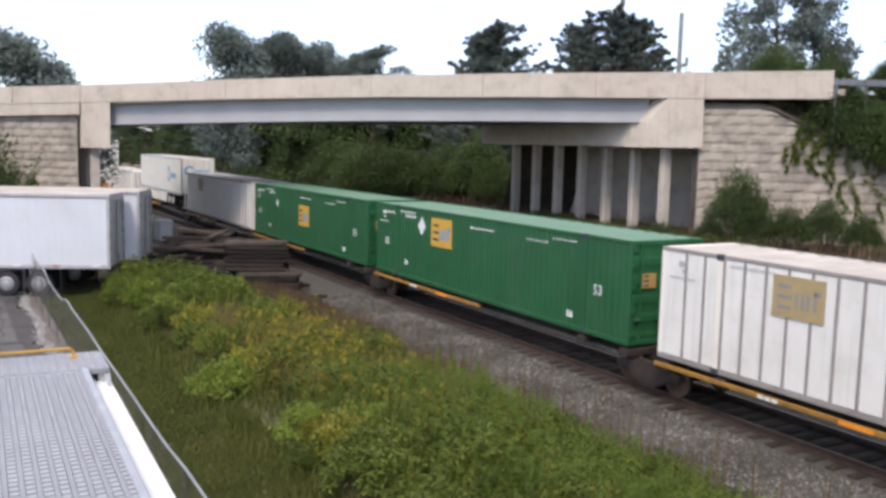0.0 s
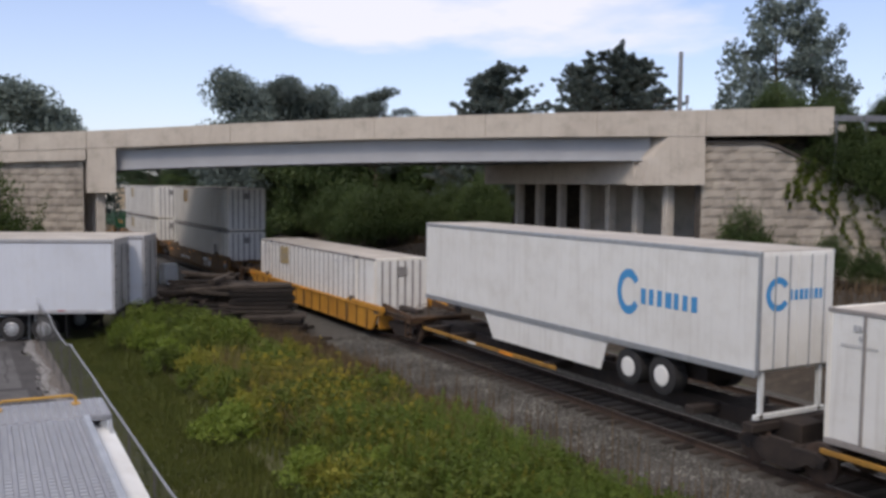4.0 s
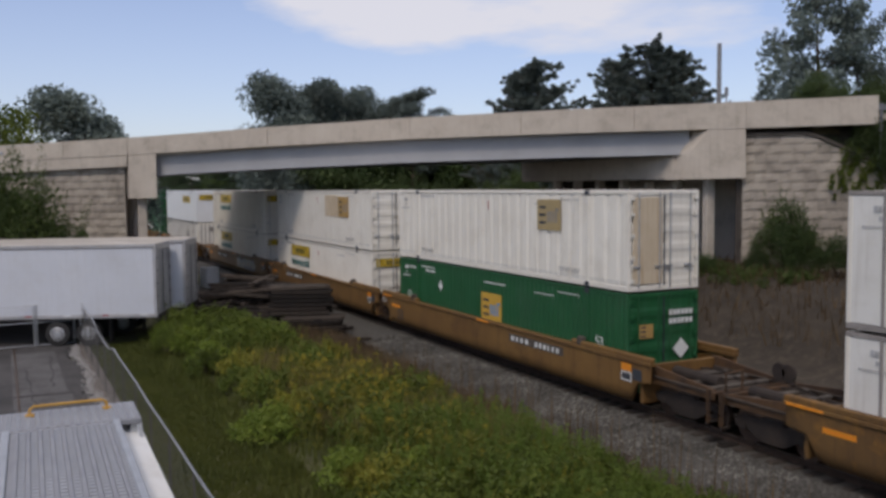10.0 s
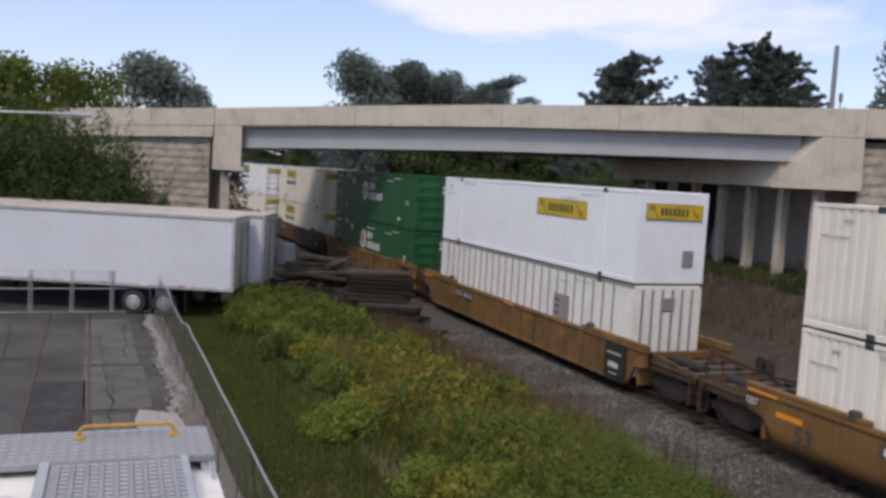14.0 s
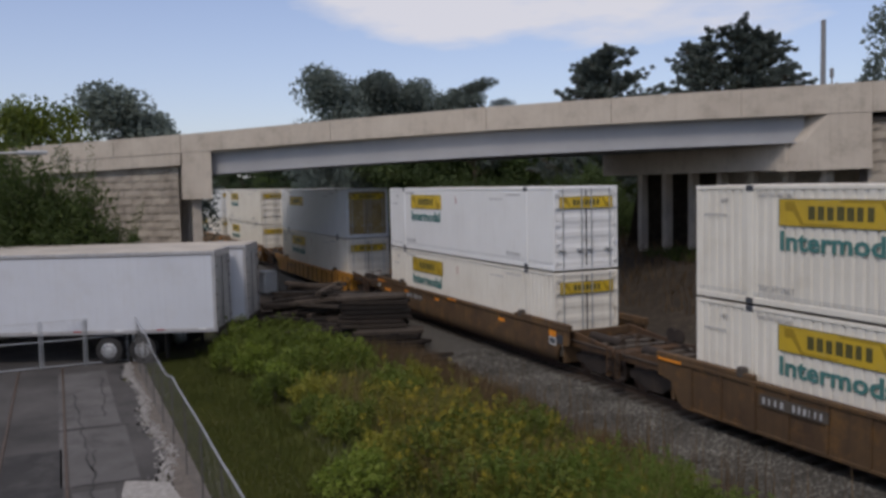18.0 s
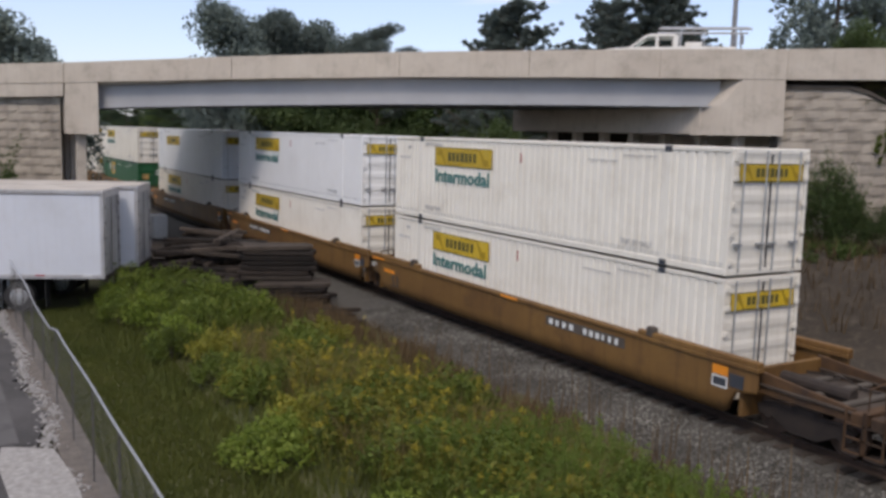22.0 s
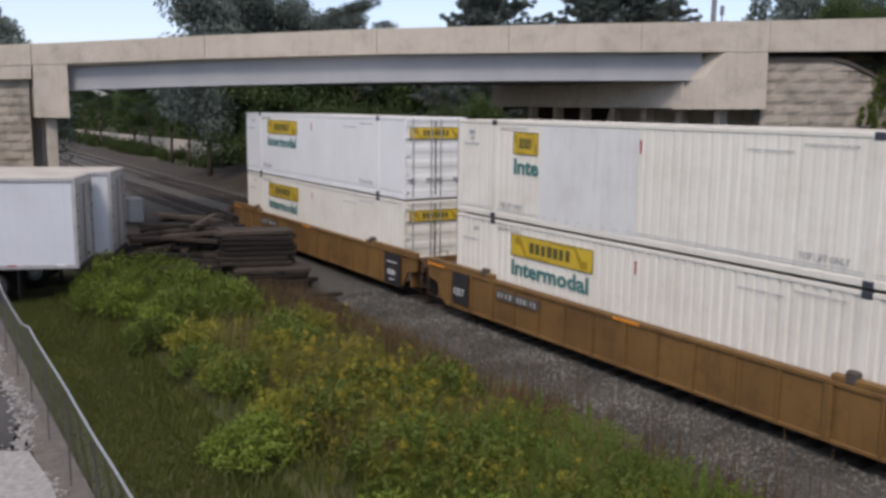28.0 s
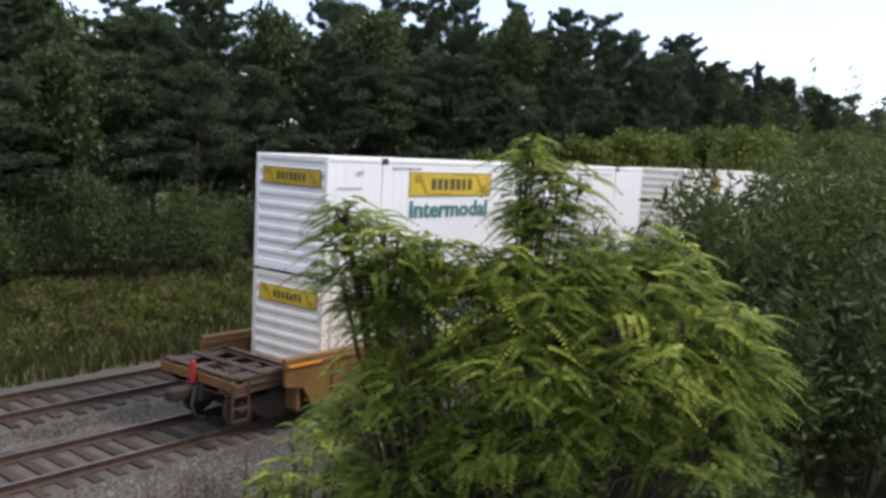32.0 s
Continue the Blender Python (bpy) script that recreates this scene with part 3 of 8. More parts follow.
def loose_stones():
    rng = np.random.default_rng(3)
    base = np.array([(1, 0, 0), (-1, 0, 0), (0, 1, 0), (0, -1, 0), (0, 0, 1), (0, 0, -1)], float)
    tri = np.array([(0, 2, 4), (2, 1, 4), (1, 3, 4), (3, 0, 4), (2, 0, 5), (1, 2, 5), (3, 1, 5), (0, 3, 5)])
    n = 52000
    x = rng.uniform(-6, 46, n)
    y = np.where(rng.random(n) < 0.8, rng.uniform(-2.75, -0.02 - 0.2 * rng.random(n), n), rng.uniform(2.8, 4.0, n))
    spill = (x > 12) & (y < -2.2) & (rng.random(n) < 0.7)  # stones spilt down the shoulder
    y = np.where(spill, y - np.abs(rng.normal(0, 0.55, n)), y)
    z = np.interp(y, [-4.4, -3.3, -2.55, -1.9, -1.2, -0.5, 0.2, 3.4, 4.2], [ZG - 0.09, ZG - 0.11, -0.62, -0.47, -0.30, -0.205, -0.185, -0.25, -0.2])
    size = rng.uniform(0.020, 0.048, n)
    verts = base[None] * rng.uniform(0.6, 1.3, (n, 6, 1)) * size[:, None, None]
    ang = rng.uniform(0, 6.28, n)
    c, s = np.cos(ang)[:, None], np.sin(ang)[:, None]
    vx, vy = verts[..., 0] * c - verts[..., 1] * s, verts[..., 0] * s + verts[..., 1] * c
    verts = np.stack([vx + x[:, None], vy + y[:, None], verts[..., 2] * 0.8 + (z + size * 0.4)[:, None]], -1).reshape(-1, 3)
    faces = (tri[None] + 6 * np.arange(n)[:, None, None]).reshape(-1, 3)
    me = raw_mesh("ballast_stones", verts.tolist(), faces.tolist(), "ballast_stone")
    tagged(new("ballast_stones", me), "loose grey and white ballast stones", "stones", kind="stuff")


m = leafy("ballast_stone", (0.036, 0.034, 0.029), (0.086, 0.081, 0.071), (0.26, 0.248, 0.222), 0.0, 0.9)
MAT["ballast_stone"] = m
loose_stones()


def rail_profile(y, top):
    return [(y - 0.075, top - 0.17), (y + 0.075, top - 0.17), (y + 0.075, top - 0.155), (y + 0.012, top - 0.13), (y + 0.012, top - 0.045), (y + 0.036, top - 0.035), (y + 0.036, top - 0.006), (y + 0.028, top), (y - 0.028, top), (y - 0.036, top - 0.006), (y - 0.036, top - 0.035), (y - 0.012, top - 0.045), (y - 0.012, top - 0.13), (y - 0.075, top - 0.155)]


def track(name, yc, x0, x1, top, label, ties=True, head="rail_top"):
    t = thing(name, label, "railway track", kind="structure")
    for dy in (-0.7525, 0.7525):
        r = part("rail", Geo().prism(rail_profile(yc + dy, top), "x", x0, x1), "rail", t)
        part("rail_head", Geo().box((x0, yc + dy - 0.024, top + 0.001), (x1, yc + dy + 0.024, top + 0.004)), head, r)
    if not ties:
        return t
    tie = Geo().box((-0.115, -1.3, -0.13), (0.115, 1.3, 0.0), 0.012).mesh("tie", "tie")
    rng = random.Random(int(yc * 10))
    x, i = -62.0, 0
    rest = Geo()
    while x < 90:
        a, dy = rng.uniform(-0.02, 0.02), rng.uniform(-0.06, 0.06)
        if -45 < x < 62 and i < 290:
            o = new("tie", tie)
            o.parent = t
            o.matrix_basis = pose(x, yc + dy, top - 0.150, rng.uniform(-0.5, 0.5), rng.uniform(-0.6, 0.6), math.degrees(a))
            i += 1
        else:
            rest.box((x - 0.115, yc - 1.3 + dy, top - 0.30), (x + 0.115, yc + 1.3 + dy, top - 0.172))
        x += rng.uniform(0.50, 0.56)
    tagged(part("far_ties", rest, "tie", t), kind="stuff")
    return t


track("main_track", 1.33, -150, 150, 0.0, "rusty steel rails on dark wooden ties in ballast, freight train on it")
track("second_track", 5.45, -150, 150, 0.0, "empty parallel track with brown rails on wooden ties")


# ---------------------------------------------------------------- yard
def yard():
    # uneven edge of the paving towards the fence
    rng = random.Random(5)
    edge = [(-40, -13.6)]
    x = -38.0
    while x < 40:
        edge.append((x, -13.47 + rng.uniform(-0.18, 0.18) + 0.25 * noise.noise(Vector((x * 0.3, 0, 0)))))
        x += 0.45
    poly = [(-40, -40)] + [(p[0], p[1]) for p in edge] + [(40, -40)]
    k = len(edge)
    v = [(a, b, ZG + 0.05) for a, b in edge] + [(a, -16.9, ZG + 0.05) for a, b in edge] + [(a, -40, ZG + 0.04) for a, b in edge] + [(a, b + 0.01, ZG - 0.15) for a, b in edge]
    f = []
    for i in range(k - 1):
        f += [(i, k + i, k + i + 1, i + 1), (k + i, 2 * k + i, 2 * k + i + 1, k + i + 1), (i + 1, 3 * k + i + 1, 3 * k + i, i)]
    me = raw_mesh("yard_paving", v, f, "asphalt")
    tagged(new("yard_paving", me), "dark patched asphalt yard with a crumbling edge", "pavement", kind="structure")
    # crumbled pale gravel along the edge
    g = Geo()
    for i in range(1700):
        x = rng.uniform(-11, 18)
        y = -13.30 + rng.gauss(0, 0.09 + 0.05 * smooth(-4, 4, x)) - 0.15 * smooth(0, 6, x) + 0.25 * noise.noise(Vector((x * 0.3, 0, 0)))
        s = rng.uniform(0.018, 0.068)
        z = ZG + 0.02
        kk = len(g.v)
        pts = [(x + s * rng.uniform(0.6, 1.2) * math.cos(a), y + s * rng.uniform(0.6, 1.2) * math.sin(a)) for a in (0, 1.2, 2.5, 3.7, 5.0)]
        g.v += [(px, py, z) for px, py in pts] + [(px * 0.8 + x * 0.2, py * 0.8 + y * 0.2, z + s * 0.7) for px, py in pts]
        g.f += [(kk + j, kk + (j + 1) % 5, kk + 5 + (j + 1) % 5, kk + 5 + j) for j in range(5)] + [tuple(kk + 5 + j for j in range(5))]
    tagged(part("broken_edge", g, "pale_rubble"), "pale broken concrete and gravel along the paving edge", "rubble", kind="stuff")
    # gravel strip between the paving and the fence, and the pale patch
    g = Geo().box((-11.5, -13.35, ZG - 0.2), (40, -12.7, ZG + 0.015))
    tagged(part("gravel_strip", g, "dark_gravel"), "strip of brown dirt and grit under the fence", "ground", kind="structure")
    pts = [(4.0, -14.35), (5.0, -14.5), (7.2, -14.42), (9.5, -14.55), (12.5, -14.3), (13.5, -13.6), (9.0, -13.32), (6.4, -13.28), (4.6, -13.42)]
    g = Geo().prism(pts, "z", ZG + 0.02, ZG + 0.058)
    tagged(part("gravel_patch", g, "pale_rubble"), "pale gravel patch in the asphalt", "pavement", kind="structure")
    # darker repair patches
    for name, a, b, mt in (("asphalt_patch", (-9.8, -15.75), (-1.5, -14.1), "patch"), ("asphalt_patch", (-1.2, -15.75), (3.9, -14.0), "patch"), ("asphalt_patch", (0.6, -17.05), (15, -15.68), "patch_dark"), ("asphalt_patch", (4.4, -15.5), (11.5, -14.6), "patch")):
        g = Geo().box((a[0], a[1], ZG + 0.03), (b[0], b[1], ZG + 0.056), 0.01)
        tagged(part(name, g, mt), "repaired rectangle of asphalt in the yard", "pavement", kind="structure")

    # tar-filled cracks
    for x0, y0, dx, dy in ((-8.5, -14.3, 6.0, -0.2), (-1.4, -15.6, 0.15, 1.7), (3.9, -15.5, 0.2, 1.8), (-6.0, -15.3, 9.0, 0.25), (1.0, -14.9, 5.5, -0.3), (-9.0, -18.4, 14, 0.5), (-3.0, -20.5, 0.5, 3.0)):
        n, a, b = 14, [], []
        for i in range(n + 1):
            q = i / n
            px, py = x0 + dx * q + rng.uniform(-0.06, 0.06), y0 + dy * q + rng.uniform(-0.06, 0.06)
            wx, wy = (0.0, rng.uniform(0.012, 0.03)) if abs(dx) > abs(dy) else (rng.uniform(0.012, 0.03), 0.0)
            a.append((px + wx, py + wy))
            b.append((px - wx, py - wy))
        tagged(part("tar_crack", Geo().prism(a + b[::-1], "z", ZG + 0.03, ZG + 0.061), "rubber"), "thin dark tar-filled crack in the asphalt", "crack", kind="structure")


MAT["patch"] = surf("patch", (0.115, 0.11, 0.11), (0.078, 0.074, 0.073), 0.8, 0.9, bump=0.45, bscale=40, dirt=((0.030, 0.028, 0.027), 0.75, 0.9))
MAT["patch_dark"] = surf("patch_dark", (0.034, 0.032, 0.032), (0.018, 0.017, 0.017), 0.9, 0.85, bump=0.3, bscale=40, dirt=((0.085, 0.08, 0.078), 0.6, 1.5))
yard()
track("yard_track", -16.35, -11.0, 60, ZG + 0.075, "rusty rails sunk flush in the yard asphalt", ties=False, head="rail")


# ---------------------------------------------------------------- bridge
BR_O, BR_A = Vector((0, 19.37)), math.radians(47.51)
BR_D = Vector((math.cos(BR_A), math.sin(BR_A)))


def br(s, skew, z):
    """A place on the bridge: s along its near face, skew along the tracks behind it."""
    p = BR_O + s * BR_D
    return (p.x - skew, p.y, z)


def crest(s):
    """Top of the near parapet."""
    return float(np.interp(s, (-60, -48.7, -37.5, -29, -20.7, -12, -3.46, 2.43, 60), (8.75, 9.15, 9.46, 9.81, 10.08, 10.24, 10.33, 10.42, 10.6)))


def strip(geo, s0, s1, lo, hi, k0, k1, n=10):
    """A bar along the bridge between heights lo(s) and hi(s), and from k0 to k1 across it."""
    ss = [s0 + (s1 - s0) * i / n for i in range(n + 1)]
    b = len(geo.v)
    for s in ss:
        geo.v += [br(s, k0, lo(s)), br(s, k1, lo(s)), br(s, k1, hi(s)), br(s, k0, hi(s))]
    for i in range(n):
        a = b + 4 * i
        geo.f += [(a + j, a + (j + 1) % 4, a + 4 + (j + 1) % 4, a + 4 + j) for j in range(4)]
    geo.f += [(b, b + 3, b + 2, b + 1), tuple(b + 4 * n + j for j in range(4))]
    return geo


SPAN_W = 15.6
road_z = lambda s: crest(s) - 0.85


def bridge():
    t = thing("bridge", "pale concrete road bridge with grey steel girders over the tracks", "bridge", kind="structure")
    bot = lambda s: crest(s) - 1.02 - 0.0081 * max(0, s + 37)
    part("deck", strip(Geo(), -66, 3.2, lambda s: crest(s) - 1.15, road_z, 0.30, SPAN_W, 24), "concrete", t)
    # parapet in cast lengths, with open joints
    cuts = [-60, -48.2, -43.0, -38.44, -29.2, -20.7, -14.6, -8.8, -3.46, 2.43]
    for a, b in zip(cuts, cuts[1:]):
        part("parapet_length", strip(Geo(), a + 0.018, b - 0.018, bot, crest, 0.0, 0.36, 6), "concrete", t)
    part("far_parapet", strip(Geo(), -60, 3, lambda s: crest(s) - 1.1, crest, SPAN_W - 0.4, SPAN_W, 16), "concrete", t)
    for a, b in ((-60, -38.5),):  # lower lip of the approach slab
        part("approach_lip", strip(Geo(), a, b, lambda s: crest(s) - 1.70, lambda s: crest(s) - 1.04, 0.04, 0.8, 6), "concrete", t)
    # girders
    gt = lambda s: bot(s) - 0.004
    gb = lambda s: gt(s) - 1.24 + 0.003 * (s + 37)
    # outer girder pale; inner ones in a darker copy, deck shade put into colour
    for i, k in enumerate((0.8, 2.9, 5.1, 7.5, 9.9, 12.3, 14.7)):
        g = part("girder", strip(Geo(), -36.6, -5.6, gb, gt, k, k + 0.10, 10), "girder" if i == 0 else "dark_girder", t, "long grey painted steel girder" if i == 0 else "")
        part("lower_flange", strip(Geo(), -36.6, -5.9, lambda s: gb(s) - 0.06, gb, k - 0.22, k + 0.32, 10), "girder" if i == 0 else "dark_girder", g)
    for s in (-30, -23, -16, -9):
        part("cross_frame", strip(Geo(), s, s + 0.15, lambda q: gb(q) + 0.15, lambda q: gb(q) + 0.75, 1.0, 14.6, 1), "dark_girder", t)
    # end blocks: plain at the left, with a slanted cheek at the right
    part("end_block", strip(Geo(), -38.4, -36.5, lambda s: 5.82, lambda s: bot(s) - 0.004, 0.03, 1.5, 2), "concrete", t)
    for k0, k1, pr in ((0.03, 1.2, [(-5.2, bot(-5.2) - 0.004), (-3.47, bot(-3.5) - 0.004), (-3.42, 6.62), (-6.5, 6.58), (-6.1, 7.88)]),):
        g = Geo()
        n = len(pr)
        for k in (k0, k1):
            g.v += [br(s, k, z) for s, z in pr]
        g.f += [tuple(range(n)), tuple(range(2 * n - 1, n - 1, -1))] + [(i, (i + 1) % n, n + (i + 1) % n, n + i) for i in range(n)]
        part("end_block", g, "concrete", t, "end block with a slanted cheek")
    # bents: cap beam and columns, in line with the tracks
    for s, y0, y1, zc, zb, zcap, first in ((-4.3, -1.55, 0.65, 6.6, 0.8, 7.82, 1.3), (-37.4, -0.6, 0.65, 5.83, -0.7, 7.05, 0.9)):
        p = BR_O + s * BR_D
        part("cap_beam", Geo().box((p.x - 16.8, p.y + y0, zc), (p.x - 2.2, p.y + y1, zcap), 0.03), "concrete", t)
        for i in range(7):
            x = p.x - first - 2.27 * i
            part("column", Geo().box((x - 0.19, p.y - 0.25, zb), (x + 0.19, p.y + 0.25, zc + 0.05), 0.03), "concrete", t)
    return t


# girder paint darkened for the shade under the deck; also the dull guard rail
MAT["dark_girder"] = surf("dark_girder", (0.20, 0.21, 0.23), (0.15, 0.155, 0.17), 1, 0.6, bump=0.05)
bridge()


def block_wall(name, s0, s1, k, top, bottom, label, side=None, rows=0.46, width=1.15):
    """A retaining wall of split-faced concrete panels, each one proud of the joint."""
    t = thing(name, label, "retaining wall", kind="structure")
    core = Geo()
    strip(core, s0, s1, lambda s: bottom, lambda s: top(s) - 0.02, k + 0.08, k + 0.5, 12)
    part("core", core, "grime", t)
    rng = random.Random(11)
    z, row = bottom, 0
    while z < 9.5:
        s = s0 + (width / 2 if row % 2 else 0) - width
        while s < s1:
            a, b = max(s + 0.008, s0), min(s + width - 0.008, s1)
            zt = min(z + rows - 0.012, max(top(a), top(b)))
            if b - a > 0.15 and zt - z > 0.12:
                g = Geo()
                nx, nz = max(2, int((b - a) / 0.3)), max(1, int(round((zt - z) / 0.15)))
                for i in range(nx + 1):
                    for j in range(nz + 1):
                        inner = 0 < i < nx and 0 < j < nz
                        d = k + 0.03 - (rng.uniform(0.015, 0.05) if inner else -0.02) - (0.014 if j % 2 and 0 < i < nx else 0)
                        sv = a + (b - a) * i / nx
                        zi = max(z + 0.01, min(zt, top(sv)))
                        g.v.append(br(sv, d, z + (zi - z) * j / nz))
                q = nz + 1
                g.f += [(i * q + j, (i + 1) * q + j, (i + 1) * q + j + 1, i * q + j + 1) for i in range(nx) for j in range(nz)]
                # edges back to the core
                n = len(g.v)
                rim = [i * q for i in range(nx + 1)] + [nx * q + j for j in range(1, nz + 1)] + [i * q + nz for i in range(nx - 1, -1, -1)] + [j for j in range(nz - 1, 0, -1)]
                o = br(0, 0.1, 0)
                c = br(0, 0, 0)
                dx, dy = o[0] - c[0], o[1] - c[1]
                g.v += [(g.v[i][0] + dx, g.v[i][1] + dy, g.v[i][2]) for i in rim]
                m_ = len(rim)
                g.f += [(rim[i], n + i, n + (i + 1) % m_, rim[(i + 1) % m_]) for i in range(m_)]
                part("block", g, "concrete_block", t)
            s += width
        z += rows
        row += 1
    return t


block_wall("retaining_wall_left", -58, -38.6, 0.5, lambda s: crest(s) - 1.68, ZG - 0.2, "split-faced concrete block wall of the near abutment", width=1.3)
WING = lambda s: 8.7 if s < -0.2 else max(0.9, 8.7 - 0.5 * (s + 0.2))
block_wall("retaining_wall_right", -3.2, 13, 0.5, WING, 0.4, "split-faced concrete block wing wall with a sloping top")


def far_wall():
    """Plain abutment walls under the deck, behind the columns."""
    for i, (y, x0, x1, z) in enumerate(((20.6, -21.0, -2.0, 9.0), (-10.1, -44, -28.3, 8.2))):
        g = Geo().box((x0, y, -0.5), (x1, y + 0.5, z), 0.02)
        tagged(part("abutment_wall", g, "concrete"), "concrete abutment wall in the shade under the bridge", "wall", kind="structure")


far_wall()


def slope_z(s, k):
    """Height of the road fill behind the wing wall."""
    edge = WING(s) + 0.05
    return edge + (road_z(s) - 0.06 - edge) * smooth(0.5, 1.8 + 0.26 * max(0, s + 0.9), k)


def embankments():
    # road fill behind the right wing wall, sloping down with it
    for nm, ss, mt in (("embankment_right", [-3 + 1.5 * i for i in range(34)], "dirt"), ("embankment_left", [-130 + 3 * i for i in range(31)], "soil")):
        v = []
        right = nm.endswith("right")
        ks = [0.6, 1.5, 2.5, 4.5, 8, 12, 15, 16, 17, 18.5, 20]
        for s in ss:
            for k in ks:
                z = slope_z(s, k) if right else crest(max(s, -60)) - 1.0
                if k > 16:
                    z *= 1 - smooth(16, 20, k)
                x, y, _ = br(s, k, 0)
                v.append((x, y, z - 0.06 + 0.15 * noise.noise(Vector((x * 0.4, y * 0.4, 1)))))
        n = len(ks)
        f = [(i * n + j, i * n + j + 1, (i + 1) * n + j + 1, (i + 1) * n + j) for i in range(len(ss) - 1) for j in range(n - 1)]
        me = raw_mesh(nm, v, f, mt)
        me.shade_smooth()
        tagged(new(nm, me), "overgrown earth embankment of the road", "embankment", kind="structure")


embankments()


def distant_wall():
    """Long low wall beyond the far wood, higher where it is nearer."""
    g = Geo()
    xs = [-200 + 10 * i for i in range(15)]
    for x in xs:
        z = 0.9 + 1.4 * (x + 200) / 140
        g.v += [(x, 17.0, -0.8), (x, 17.35, -0.8), (x, 17.35, z), (x, 17.0, z)]
    n = len(xs) - 1
    g.f = [(4 * i + j, 4 * i + (j + 1) % 4, 4 * i + 4 + (j + 1) % 4, 4 * i + 4 + j) for i in range(n) for j in range(4)] + [(3, 2, 1, 0), tuple(4 * n + j for j in range(4))]
    tagged(part("distant_wall", g, "concrete"), "long low pale concrete wall beyond the trees", "wall", kind="structure")


distant_wall()
tagged(part("road", strip(Geo(), 3.2, 70, lambda s: road_z(s) - 0.05, road_z, 6.0, SPAN_W, 20), "asphalt"), "asphalt road on the embankment", "road", kind="structure")


def guard_rail():
    t = thing("guard_rail", "dull grey steel guard rail after the parapet", "guard rail")
    kk = lambda s: 0.10 + 0.36 * max(0.0, s - 2.6)
    z = lambda s: crest(s) - 0.68
    for i in range(3):
        s = 2.75 + 1.9 * i
        x, y, _ = br(s, kk(s) + 0.12, 0)
        part("post", Geo().box((x - 0.06, y - 0.06, slope_z(s, kk(s)) - 0.3), (x + 0.06, y + 0.06, z(s) + 0.32), 0.01), "dark_girder", t)
    g = Geo()
    for i in range(9):
        s = 2.5 + 0.55 * i
        for d, h in ((0.0, 0.0), (0.07, 0.0), (0.07, 0.30), (0.0, 0.30)):
            g.v.append(br(s, kk(s) + d, z(s) + h))
    g.f = [(4 * i + j, 4 * i + (j + 1) % 4, 4 * i + 4 + (j + 1) % 4, 4 * i + 4 + j) for i in range(8) for j in range(4)] + [(0, 1, 2, 3), (32, 33, 34, 35)]
    part("beam", g, "dark_girder", t)


guard_rail()


def wing_coping():
    g = strip(Geo(), -3.2, 13, lambda s: WING(s) - 0.03, lambda s: WING(s) + 0.12, 0.36, 0.95, 24)
    tagged(part("wall_coping", g, "grime"), "dark weathered coping along the wing wall", "coping", kind="structure")


wing_coping()


# ---------------------------------------------------------------- train
def run(t):
    """How far the train has come at t seconds, in metres."""
    return 0.42 + 14.0 * t + 0.012 * t * t + float(np.interp(t, (0, 28, 29, 29.5, 30.5, 31, 31.5, 32), (0, 0.05, 0.06, 0.20, 0.1, 0.0, -0.42, -0.94)))


MOVING = []  # things of the train and their places at the start
CL, CW, CH = 16.15, 2.59, 2.88
SPACE = {"inter": lettering("inter", "Intermodal", 0.46, 3.4, 0.028)}


def bars(geo, x0, z0, w, h, n, y=-0.03, seed=0, gap=0.25):
    """Upright strokes in place of letters."""
    rng = random.Random(seed)
    p = w / n
    for i in range(n):
        geo.box((x0 + i * p, y - 0.004, z0), (x0 + (i + 1 - gap * rng.uniform(0.7, 1.2)) * p, y + 0.004, z0 + h * rng.uniform(0.92, 1)))
    return geo


def corrugated(x0, x1, z0, z1, pitch, depth, y=0.0, flat=0.5):
    """A side wall of upright corrugations facing -y."""
    g = Geo()
    n = max(1, round((x1 - x0) / pitch))
    p = (x1 - x0) / n
    xs = []
    for i in range(n):
        a = x0 + i * p
        e = (1 - flat) * p / 2 * 0.55
        xs += [(a, y), (a + p * flat / 2, y), (a + p * flat / 2 + e, y + depth), (a + p - p * flat / 2 - e, y + depth), (a + p - p * flat / 2, y)]
    xs.append((x1, y))
    k = len(xs)
    g.v += [(x, yy, z0) for x, yy in xs] + [(x, yy, z1) for x, yy in xs]
    g.f += [(i, i + 1, k + i + 1, k + i) for i in range(k - 1)]
    return g


def louvred(y0, y1, z0, z1, n, depth, x, sgn=1):
    """An end wall of level ridges, its outside facing sgn x."""
    g = Geo()
    p = (z1 - z0) / n
    zs = []
    for i in range(n):
        a = z0 + i * p
        zs += [(a, 0), (a + p * 0.25, 0), (a + p * 0.45, -depth), (a + p * 0.8, -depth)]
    zs.append((z1, 0))
    k = len(zs)
    g.v += [(x + sgn * d, y0, z) for z, d in zs] + [(x + sgn * d, y1, z) for z, d in zs]
    g.f += [(i, i + 1, k + i + 1, k + i) for i in range(k - 1)]
    return g


